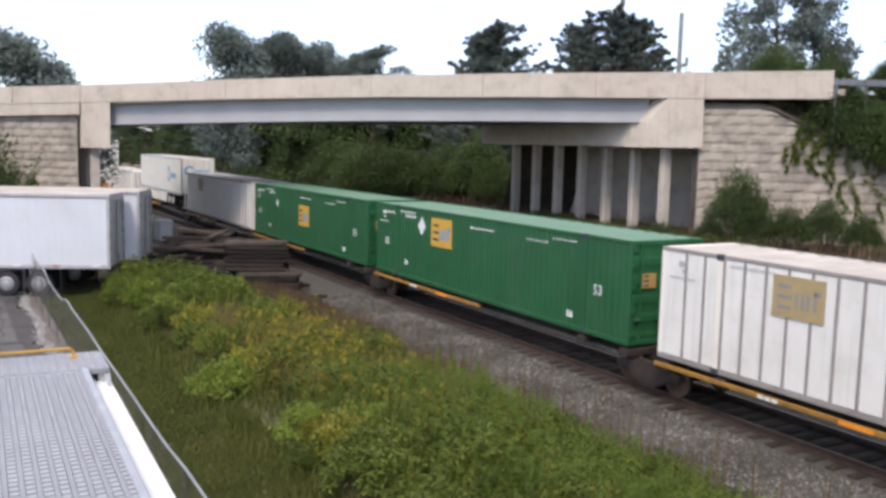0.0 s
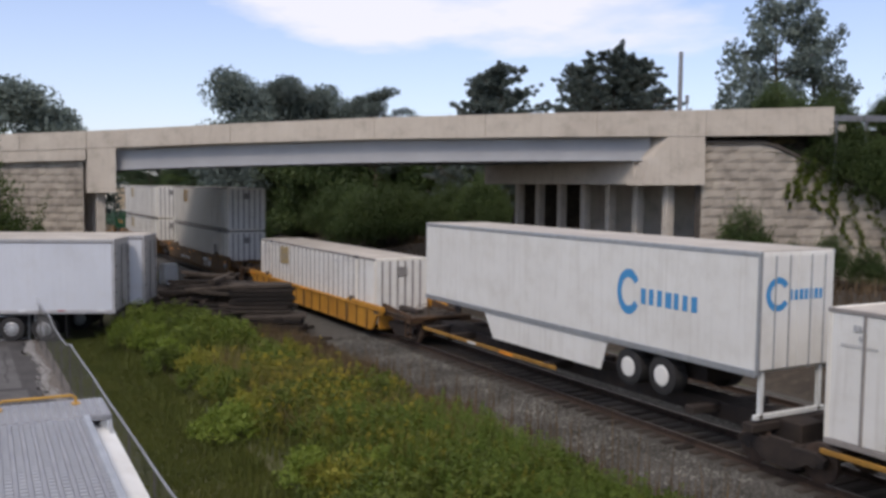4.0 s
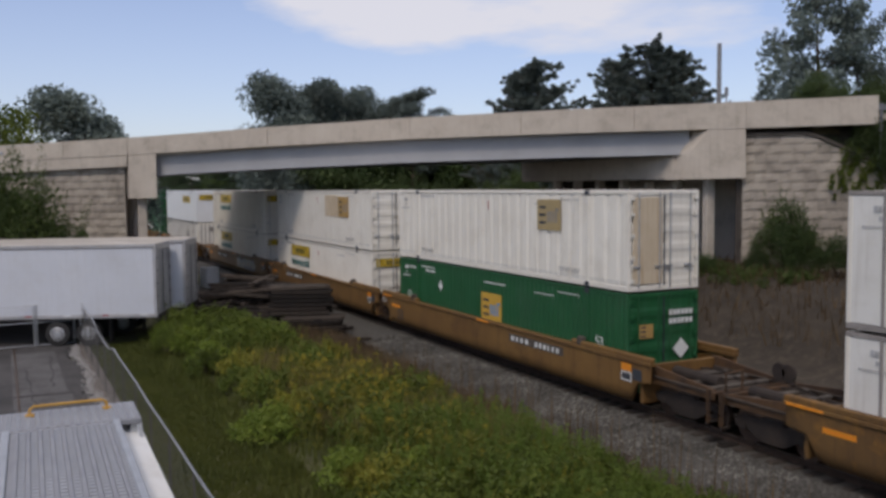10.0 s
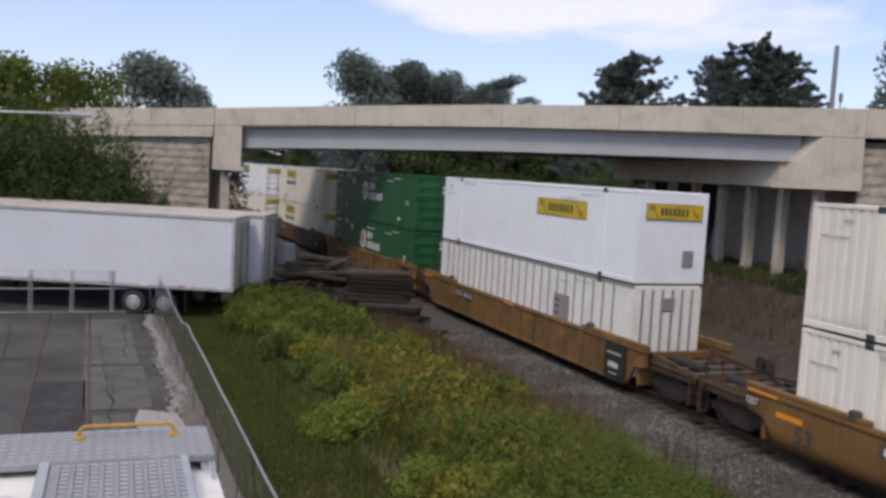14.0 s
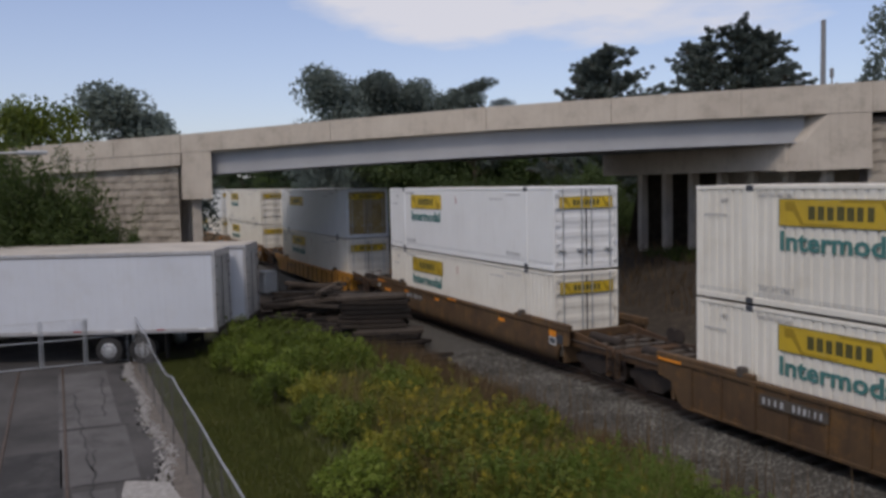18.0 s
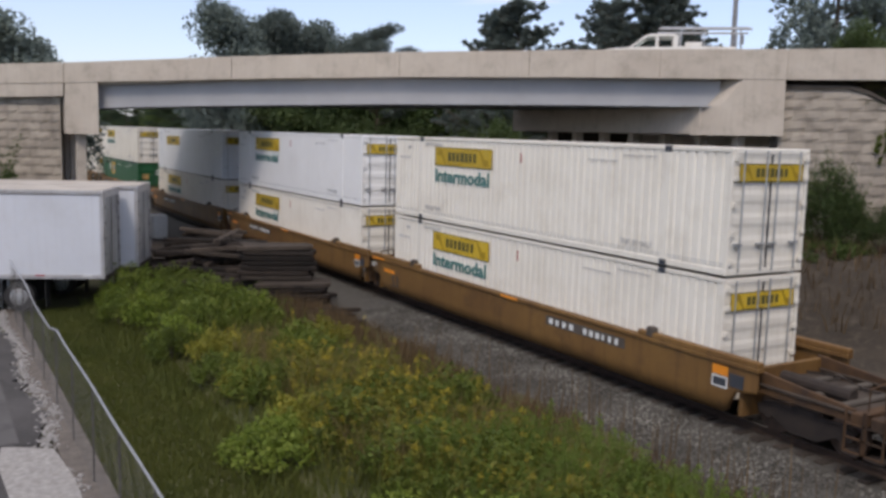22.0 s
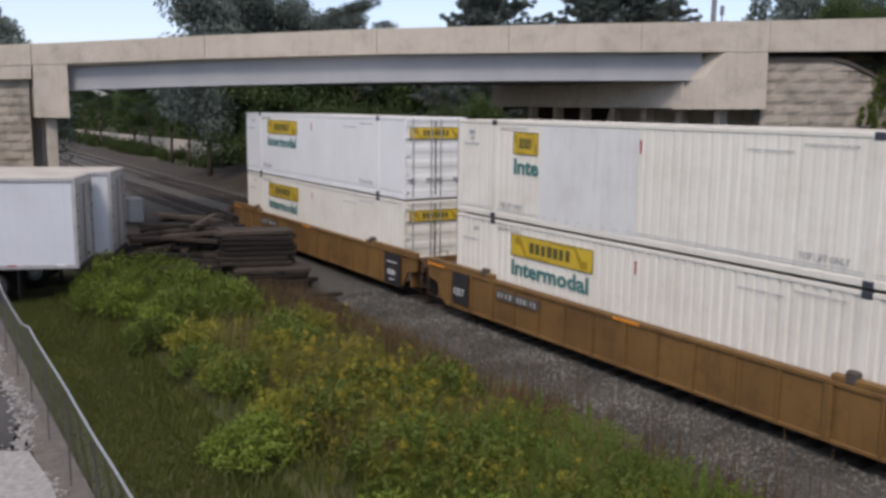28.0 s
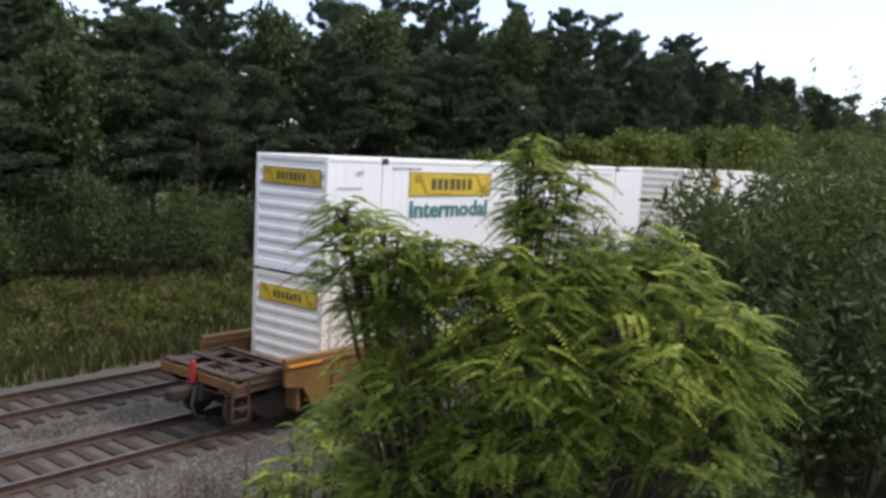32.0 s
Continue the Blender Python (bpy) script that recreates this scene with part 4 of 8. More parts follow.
def sign_panel(t, x0, z0, w, h, y, parent_name="sign_board", normal="-y"):
    """Yellow board with a dark frame line, a scroll band and strokes in place of a name."""
    def m(g):
        if normal == "-y":
            return g
        s = 1 if normal == "+x" else -1
        g.v = [((y - s * (vy - y)), (x0 + (vx - x0) if s > 0 else x0 + w - (vx - x0)), vz) for vx, vy, vz in g.v]
        return g
    b = part(parent_name, m(Geo().box((x0, y - 0.006, z0), (x0 + w, y + 0.006, z0 + h))), "sign_yellow", t, "yellow board with a dark scroll pattern")
    g = Geo()
    e = 0.02
    for a, c in (((x0, z0), (x0 + w, z0 + e)), ((x0, z0 + h - e), (x0 + w, z0 + h)), ((x0, z0), (x0 + e, z0 + h)), ((x0 + w - e, z0), (x0 + w, z0 + h))):
        g.box((a[0], y - 0.009, a[1]), (c[0], y - 0.003, c[1]))
    part("frame_line", m(g), "sign_dark", b)
    g = Geo()
    for q in (0.0, 1.0):
        k = len(g.v)
        sx = (lambda u: x0 + u * w) if q == 0 else (lambda u: x0 + (1 - u) * w)
        sz = (lambda v: z0 + v * h) if q == 0 else (lambda v: z0 + (1 - v) * h)
        pts = [(0.05, 0.88), (0.13, 0.90), (0.21, 0.12), (0.50, 0.12), (0.50, 0.06), (0.19, 0.06), (0.12, 0.55), (0.06, 0.55)]
        g.v += [(sx(u), y - 0.008, sz(v)) for u, v in pts]
        g.f.append(tuple(k + i for i in range(len(pts))))
    part("scroll", m(g), "sign_mid", b)
    part("name_mark", m(bars(Geo(), x0 + 0.25 * w, z0 + 0.26 * h, 0.52 * w, 0.5 * h, 7, y - 0.008, 3, 0.34)), "sign_dark", b)
    return b


def door_end(t, x, mt, s=1, sign=True, bars_mt="galv"):
    """Two doors with level ridges and four upright lock rods; outside faces s x."""
    for a, b in ((0.12, CW / 2 - 0.01), (CW / 2 + 0.01, CW - 0.12)):
        d = part("door", louvred(a, b, 0.14, CH - 0.13, 5, 0.02, x - 0.012 * s, s), mt, t)
        rods = (0.20, 0.84) if a < 1 else (0.16, 0.80)
        for u in rods:
            yy = a + (b - a) * u
            part("lock_rod", Geo().tube((x + 0.03 * s, yy, 0.08), (x + 0.03 * s, yy, CH - 0.06), 0.022, 6), bars_mt, d)
        for u in rods:
            yy = a + (b - a) * u
            part("handle", Geo().box((min(x, x + 0.07 * s), yy - 0.20, 0.68), (max(x, x + 0.07 * s), yy + 0.05, 0.73)), bars_mt, d)
        part("door_gasket", Geo().box((min(x - 0.01 * s, x + 0.012 * s), (b if a < 1 else a) - 0.008, 0.14), (max(x - 0.01 * s, x + 0.012 * s), (b if a < 1 else a) + 0.008, CH - 0.13)), "mark_dark", d)
        g = Geo()
        yy = a if a < 1 else b
        for z in (0.3, 0.95, 1.6, 2.2, 2.65):
            g.box((min(x - 0.01 * s, x + 0.045 * s), yy - 0.07, z - 0.05), (max(x - 0.01 * s, x + 0.045 * s), yy + 0.07, z + 0.05))
        part("hinge", g, mt, d)
    if sign:
        sign_panel(t, 0.22, 2.12, 2.15, 0.42, x + 0.012 * s, "end_sign", "+x" if s > 0 else "-x")


def container(name, style, label, word=True, pitch=0.285, relief=0.035, end_emblem=True, flat_end=False, grp="containers on the train"):
    """A 53-foot box, its near lower left corner at the origin: the near side faces -y and the car's front end +x."""
    t = thing(name, label, "shipping container", grp)
    body = {"white": "white_b", "plain": "white_cool", "clean": "white_clean", "ribbed": "white", "green": "green"}[style]
    if style == "clean":
        style = "white"
    frame_mt = body if style != "ribbed" else "white_b"
    # frame
    for x in (0.0, CL - 0.11):
        for y in (0.0, CW - 0.11):
            part("corner_post", Geo().box((x, y, 0.12), (x + 0.11, y + 0.11, CH - 0.1), 0.012), frame_mt, t)
    for y in (-0.005, CW - 0.075):
        rail_mt = "rib_grey" if style == "ribbed" else frame_mt
        part("lower_rail", Geo().box((0.0, y, 0.0), (CL, y + 0.08, 0.12 if style == "ribbed" else 0.15), 0.012), rail_mt, t)
        part("upper_rail", Geo().box((0.0, y, CH - 0.10), (CL, y + 0.08, CH), 0.012), rail_mt, t)
    for x in (0.0, CL - 0.13):
        part("end_sill", Geo().box((x, 0.08, 0.0), (x + 0.13, CW - 0.08, 0.14), 0.012), frame_mt, t)
        part("end_header", Geo().box((x, 0.08, CH - 0.13), (x + 0.13, CW - 0.08, CH - 0.004), 0.012), frame_mt, t)
    for x in (1.88, 14.07):  # lift posts at the 40-foot marks
        part("lift_post", Geo().box((x, -0.012, 0.02), (x + 0.2, 0.05, CH + 0.002), 0.012), frame_mt, t)
        for z in (CH - 0.15, -0.02):
            part("lift_casting", Geo().box((x - 0.03, -0.02, z), (x + 0.21, 0.10, z + 0.16), 0.015), "mark_dark", t, "dark corner casting")
    part("floor", Geo().box((0.1, 0.08, 0.03), (CL - 0.1, CW - 0.08, 0.12)), "grime", t)
    # sides
    if style in ("white", "green"):
        side = corrugated(0.1, CL - 0.1, 0.14, CH - 0.09, pitch, 0.012 if style == "green" else relief, 0.012)
    elif style == "plain":
        side = Geo().box((0.1, 0.012, 0.14), (CL - 0.1, 0.03, CH - 0.09))
    else:
        side = Geo().box((0.1, 0.014, 0.14), (CL - 0.1, 0.03, CH - 0.09))
    near = part("side_wall", side, body, t)
    back = Geo()
    back.v = [(x, CW - y, z) for x, y, z in side.v]
    back.f = list(side.f)
    part("side_wall", back, body, t)
    if style in ("ribbed", "plain"):
        for i in range(24):
            x = 0.87 + 0.617 * i
            if style == "ribbed":
                part("rib", Geo().box((x - 0.034, -0.016, 0.12), (x + 0.034, 0.03, CH - 0.09), 0.008), "rib_grey", near)
            else:
                part("rib", Geo().box((x - 0.02, 0.004, 0.15), (x + 0.02, 0.02, CH - 0.1), 0.006), body, near)
    # roof
    roof = corrugated(0.05, CL - 0.05, 0.03, CW - 0.03, 0.62, 0.025, 0.0)
    roof.v = [(x, z, CH - 0.015 - y) for x, y, z in roof.v]
    part("roof", roof, "green_roof" if style == "green" else "roof_white", t)
    # ends
    door_mt = "green" if body == "green" else body
    if style == "ribbed":
        for x, s in ((0.0, -1), (CL, 1)):
            w = part("end_wall", Geo().box((x - 0.02 if s > 0 else x + 0.004, 0.1, 0.13), (x - 0.004 if s > 0 else x + 0.02, CW - 0.1, CH - 0.12)), body, t)
            for i in range(1, 7):
                y = CW * i / 7
                part("rib", Geo().box((min(x - 0.01 * s, x + 0.012 * s), y - 0.045, 0.13), (max(x - 0.01 * s, x + 0.012 * s), y + 0.045, CH - 0.12), 0.006), "rib_grey", w)
            part("document_box", Geo().box((min(x, x + 0.05 * s), 1.05, 2.1), (max(x, x + 0.05 * s), 1.55, 2.5), 0.01), "faded_grey", t)
    elif style == "green":
        door_end(t, CL, "green", 1, False, "green")
        part("end_wall", louvred(0.1, CW - 0.1, 0.13, CH - 0.12, 9, 0.03, 0.012, -1), "green", t)
        if end_emblem:
            e = part("emblem", Geo().box((CL + 0.02, 0.38, 1.58), (CL + 0.03, 0.88, 1.98)), "emblem_old", t, "yellow square emblem")
            g = Geo()
            for z in (1.62, 1.75, 1.88):
                g.box((CL + 0.029, 0.44, z), (CL + 0.034, 0.62, z + 0.05))
            part("emblem_mark", g, "mark_dark", e)
        bars_ = bars(Geo(), 1.45, 2.2, 0.9, 0.16, 6, 0, 2)
        bars(bars_, 1.45, 1.95, 0.9, 0.16, 6, 0, 4)
        bars_.v = [(CL + 0.05 - y, x, z) for x, y, z in bars_.v]
        part("marking", bars_, "mark_white", t)
        g = Geo()
        g.v = [(CL + 0.05, y, z) for y, z in ((1.9, 1.5), (2.2, 1.2), (1.9, 0.9), (1.6, 1.2))] + [(CL + 0.04, y, z) for y, z in ((1.9, 1.5), (2.2, 1.2), (1.9, 0.9), (1.6, 1.2))]
        g.f = [(0, 1, 2, 3), (7, 6, 5, 4)]
        part("placard", g, "mark_white", t)
    elif flat_end:
        w = part("end_wall", Geo().box((CL - 0.03, 0.1, 0.13), (CL - 0.005, CW - 0.1, CH - 0.12)), body, t, "smooth flat end wall")
        part("seam", Geo().box((CL - 0.006, 0.25, 2.02), (CL + 0.002, CW - 0.25, 2.035)), "mark_grey", w)
        part("document_box", Geo().box((CL - 0.006, 1.72, 0.55), (CL + 0.05, 2.12, 1.05), 0.015), "faded_grey", t, "small dark box")
        part("end_wall", louvred(0.1, CW - 0.1, 0.13, CH - 0.12, 9, 0.04, 0.012, -1), door_mt, t)
    else:
        door_end(t, CL, door_mt, 1, word)
        part("end_wall", louvred(0.1, CW - 0.1, 0.13, CH - 0.12, 9, 0.04, 0.012, -1), door_mt, t)
        if word:
            sign_panel(t, 0.2, 2.15, 2.1, 0.42, -0.008, "front_sign", "-x")
    # markings on the near side
    if word:
        sign_panel(t, 2.93, 1.93, 3.58, 0.64, 0.0)
        o = part("word", glyph(SPACE["inter"], "teal"), "teal", t, "large dark teal word")
        o.location = (2.98, -0.008, 1.36)
    g = Geo()
    if not word:
        bars(g, 0.62, 2.45, 0.32, 0.13, 3, -0.006, 1)
        bars(g, 0.75, 2.27, 0.12, 0.1, 2, -0.006, 2)
    bars(g, 0.35, 2.12, 0.85, 0.055, 13, -0.006, 3, 0.5)
    if not word:
        bars(g, 2.3, 2.62, 1.3, 0.07, 14, -0.006, 4, 0.55)
    bars(g, 11.2, 2.42, 1.2, 0.05, 16, -0.006, 5, 0.6)
    bars(g, 12.6, 2.58, 1.2, 0.05, 16, -0.006, 6, 0.6)
    part("small_marking", g, "mark_white" if style == "green" else "mark_grey", t)
    if word:
        for nm, x, z in (("wtp", 0.95, 2.44), ("stack", 2.25, 2.60)):
            o = part("stencil", glyph(WORDS[nm], "mark_grey"), "mark_grey", t)
            o.location = (x, -0.006, z)
    if style == "white":
        for x in (2.28, 12.62):
            o = part("stencil", glyph(LIFT, "mark_grey"), "mark_grey", t)
            o.location = (x, -0.006, 0.34)
        part("tick_mark", Geo().box((8.05, -0.004, 2.2), (8.1, 0.004, 2.52)), "mark_red", t)
        g = Geo()
        for z in (0.2, 0.26):
            g.box((0.1, 0.005, z), (CL - 0.1, 0.012, z + 0.012))
        part("seam_line", g, "mark_grey", t)
    if style == "green":
        g = Geo()
        bars(g, 0.75, 2.5, 1.0, 0.10, 10, 0.004, 3, 0.5)
        bars(g, 7.7, 2.45, 1.6, 0.07, 20, 0.004, 4, 0.5)
        bars(g, 2.7, 2.45, 0.9, 0.10, 9, 0.004, 8, 0.5)
        bars(g, 2.7, 0.55, 0.28, 0.18, 2, 0.004, 9, 0.4)
        bars(g, 13.4, 0.35, 0.3, 0.2, 2, 0.004, 6)
        part("marking", g, "mark_white", t)
        for x in (0.85, 14.6):
            o = part("stencil", glyph(WORDS["53"], "mark_white"), "mark_white", t, "white painted number 53")
            o.scale = (0.7, 1, 0.7)
            o.location = (x, 0.002, 1.2)
    return t


WORDS = {"wtp": lettering("wtp", "WTP", 0.13, 0.26), "stack": lettering("stack", "STACK TWO HIGH ONLY", 0.10, 1.15), "53": lettering("53", "53", 0.42), "125T": lettering("125T", "125T", 0.16), "inte": lettering("inte", "Inte", 0.46, 1.15, 0.028)}
LIFT = lettering("lift", "TOP LIFT ONLY", 0.15, 1.15)


def diamond(t, x, z, r):
    g = Geo()
    g.v = [(x + r * 0.8 * a, y, z + r * b) for y in (-0.006, 0.004) for a, b in ((0, 1), (1, 0), (0, -1), (-1, 0))]
    g.f = [(0, 3, 2, 1), (4, 5, 6, 7)] + [(i, (i + 1) % 4, 4 + (i + 1) % 4, 4 + i) for i in range(4)]
    part("placard", g, "mark_white", t)


def square_emblem(t, x, z, w, h, mt="emblem", dark="mark_dark"):
    e = part("emblem", Geo().box((x, -0.018, z), (x + w, 0.0, z + h)), mt, t, "square yellow emblem" if mt == "emblem" else "square weathered emblem")
    g = Geo()
    for zz in (0.25, 0.5, 0.75):
        g.box((x + 0.1 * w, -0.021, z + h * (zz - 0.05)), (x + 0.38 * w, -0.017, z + h * (zz + 0.04)))
    part("emblem_mark", g, dark, e)
    g = Geo()
    for a in (0.45, 0.56, 0.67, 0.80):
        g.box((x + a * w, -0.021, z + 0.25 * h), (x + (a + 0.06) * w, -0.017, z + (0.62 if a < 0.8 else 0.72) * h))
    g.box((x + 0.80 * w, -0.021, z + 0.62 * h), (x + 0.93 * w, -0.017, z + 0.72 * h))
    part("emblem_sign", g, "blue" if mt == "emblem" else "faded_grey", e)


def group_emblem(t, x, z):
    """White six-sided badge with dark strokes, and white strokes for a name beside it."""
    g = Geo()
    hexa = [(0, 0.62), (0.54, 0.35), (0.54, -0.35), (0, -0.62), (-0.54, -0.35), (-0.54, 0.35)]
    g.v = [(x + a, y, z + b) for y in (-0.006, 0.004) for a, b in hexa]
    g.f = [tuple(range(5, -1, -1)), tuple(range(6, 12))] + [(i, (i + 1) % 6, 6 + (i + 1) % 6, 6 + i) for i in range(6)]
    e = part("badge", g, "mark_white", t, "white hexagonal badge")
    g = Geo()
    for a in (-0.22, -0.08, 0.08, 0.22):
        g.box((x + a - 0.03, -0.012, z - 0.34), (x + a + 0.03, -0.007, z + 0.34))
    g.box((x - 0.22, -0.012, z - 0.04), (x + 0.22, -0.007, z + 0.04))
    part("badge_strokes", g, "mark_red", e)
    g = Geo()
    bars(g, x + 0.9, z + 0.12, 1.1, 0.42, 3, -0.004, 1, 0.4)
    bars(g, x + 0.9, z - 0.48, 2.6, 0.44, 8, -0.004, 2, 0.4)
    part("name_mark", g, "mark_white", t)


MAT["repaint"] = surf("repaint", (0.75, 0.745, 0.72), (0.68, 0.67, 0.64), 0.6, 0.45, bump=0.02, streak=((0.52, 0.48, 0.42), 0.3), dirt=((0.5, 0.46, 0.38), 0.2, 1.2))


def make_containers():
    """One of each kind; the rest are copies."""
    k = {}
    k["word"] = container("container", "white", "white corrugated container with a yellow board and a teal word")
    k["word_flat"] = container("container", "clean", "flat-sided white container with a yellow board and a teal word", relief=0.003)
    k["word_cut"] = container("container", "white", "white container whose yellow board and word are partly painted over", word=False, relief=0.012)
    sign_panel(k["word_cut"], 2.93, 1.93, 1.15, 0.64, 0.0)
    o = part("word", glyph(WORDS["inte"], "teal"), "teal", k["word_cut"], "cut-off dark teal word")
    o.location = (2.98, -0.008, 1.36)
    sign_panel(k["word_cut"], 0.22, 2.12, 2.15, 0.42, CL + 0.012, "end_sign", "+x")
    part("repaint", corrugated(4.2, 8.0, 0.16, CH - 0.12, 0.46, 0.006, 0.002), "repaint", k["word_cut"], "cleaner repainted area")
    k["smooth_front"] = container("container", "plain", "smooth white container with a small yellow board and a flat end", word=False, flat_end=True)
    sign_panel(k["smooth_front"], 9.45, 1.75, 3.6, 0.62, 0.0)
    sign_panel(k["smooth_front"], 0.25, 2.0, 2.1, 0.5, CL + 0.03, "end_sign", "+x")
    k["smooth_rear"] = container("container", "plain", "smooth white container with a yellow board near its rear", word=False)
    sign_panel(k["smooth_rear"], 2.6, 1.75, 3.6, 0.62, 0.0)
    sign_panel(k["smooth_rear"], 0.25, 2.05, 2.1, 0.42, CL + 0.03, "end_sign", "+x")
    k["smooth_stained"] = container("container", "plain", "smooth white container with a yellowed rust-stained door end", word=False)
    sign_panel(k["smooth_stained"], 2.6, 1.75, 3.6, 0.62, 0.0)
    sign_panel(k["smooth_stained"], 0.25, 2.2, 2.1, 0.4, CL + 0.04, "end_sign", "+x")
    for y in (0.16, 1.33):
        part("stained_panel", Geo().box((CL + 0.004, y, 0.2), (CL + 0.022, y + 1.09, 2.68), 0.006), "stained_door", k["smooth_stained"], "yellowed rust-stained door panel")
    k["ribbed"] = container("container", "ribbed", "white container with grey ribs and a weathered square emblem", word=False)
    square_emblem(k["ribbed"], 3.55, 1.72, 1.35, 0.93, "faded", "faded_grey")
    k["ribbed_d"] = container("container", "ribbed", "white ribbed container with an ochre square emblem", word=False)
    square_emblem(k["ribbed_d"], 3.55, 1.72, 1.3, 0.93, "emblem_ochre", "grime")
    k["ribbed_b"] = container("container", "ribbed", "white ribbed container with a small grey emblem near its front", word=False)
    square_emblem(k["ribbed_b"], 12.6, 1.15, 0.85, 0.75, "faded_grey", "mark_dark")
    k["ribbed_c"] = container("container", "ribbed", "white ribbed container with a large grey emblem past mid-length", word=False)
    square_emblem(k["ribbed_c"], 11.2, 1.05, 1.1, 0.92, "faded_grey", "mark_dark")
    k["white"] = container("container", "white", "plain white corrugated container with a tan square emblem", word=False, pitch=0.62)
    square_emblem(k["white"], 11.4, 1.6, 1.35, 1.0, "faded", "mark_dark")
    part("stained_panel", Geo().box((CL + 0.004, 0.16, 0.2), (CL + 0.022, 1.2, 2.68), 0.006), "rust_patch", k["white"], "rust-stained door panel")
    k["white_patch"] = container("container", "white", "white container with a square emblem beside a rusty patch", word=False, pitch=0.62)
    square_emblem(k["white_patch"], 11.6, 1.5, 1.45, 1.05, "emblem_old", "mark_dark")
    part("rust_patch", corrugated(9.4, 11.5, 1.5, 2.62, 0.42, 0.004, 0.004), "rust_patch", k["white_patch"], "rust-stained patch of an old emblem")
    k["green"] = container("container", "green", "green corrugated container with a yellow square emblem", word=False)
    square_emblem(k["green"], 4.9, 1.55, 1.55, 1.05)
    diamond(k["green"], 4.1, 2.2, 0.36)
    k["green_b"] = container("container", "green", "green corrugated container with a yellow emblem at mid-length", word=False)
    square_emblem(k["green_b"], 7.55, 1.05, 1.45, 1.05)
    diamond(k["green_b"], 4.1, 1.98, 0.22)
    k["badge"] = container("container", "green", "dark green container with a white hexagonal badge", word=False, end_emblem=False)
    group_emblem(k["badge"], 6.95, 1.72)
    diamond(k["badge"], 4.35, 2.25, 0.28)
    return k


KIND = make_containers()


def load(kind, x, z, first=set()):
    """Puts a container of this kind on the train: x of its rear end at the start."""
    src = KIND[kind]
    ob = src if kind not in first else copy_thing(src, pose(x, 0, z))
    first.add(kind)
    ob.matrix_basis = pose(x, 0, z)
    MOVING.append((ob, x, 0.0, z))
    return ob


def truck(t, x):
    """A two-axle bogie, its parts in the car's space."""
    b = part("bogie", Geo().box((x - 0.25, 0.35, 0.42), (x + 0.25, 2.25, 0.62), 0.02), "car_dark", t)
    for y in (0.22, 2.22):
        g = Geo()
        poly = [(x - 1.2, 0.62), (x - 0.95, 0.72), (x - 0.35, 0.70), (x - 0.3, 0.80), (x + 0.3, 0.80), (x + 0.35, 0.70), (x + 0.95, 0.72), (x + 1.2, 0.62), (x + 1.15, 0.42), (x + 0.75, 0.42), (x + 0.35, 0.20), (x - 0.35, 0.20), (x - 0.75, 0.42), (x - 1.15, 0.42)]
        g.prism(poly, "y", y, y + 0.16)
        part("side_frame", g, "car_dark", b)
        for dx in (-0.09, 0.09):
            g = Geo()
            g.tube((x + dx, y + 0.08, 0.30), (x + dx, y + 0.08, 0.62), 0.07, 8)
            part("spring", g, "grime", b)
    for dx in (-0.89, 0.89):
        for y in (0.52, 2.08):
            part("wheel", Geo().wheel((x + dx, y, 0.46), 0.455, 0.065, 22), "wheel", b)
        part("axle", Geo().tube((x + dx, 0.2, 0.46), (x + dx, 2.4, 0.46), 0.09, 8), "car_dark", b)
    return b


MAT["wheel"] = surf("wheel", (0.13, 0.09, 0.065), (0.08, 0.055, 0.045), 5, 0.6, 0.4)


def rolled_side(low, top, y, s):
    """A side sheet that rolls inwards towards its foot; low: its lower edge from end to end."""
    g, n = Geo(), 9
    for k in (0.0, 0.07):
        for x, zb in low:
            for i in range(n + 1):
                z = top + (zb - top) * i / n
                g.v.append((x, y + s * (k + 0.20 * max(0.0, (0.62 - z) / 0.37) ** 2), z))
    q, m = n + 1, len(low)
    for i in range(m - 1):
        for j in range(n):
            a = i * q + j
            g.f += [(a, a + 1, a + q + 1, a + q), (m * q + a, m * q + a + q, m * q + a + q + 1, m * q + a + 1)]
        for j in (0, n):
            a = i * q + j
            g.f.append((a, a + q, m * q + a + q, m * q + a))
    for i in (0, m - 1):
        for j in range(n):
            a = i * q + j
            g.f.append((a, a + 1, m * q + a + 1, m * q + a))
    return g


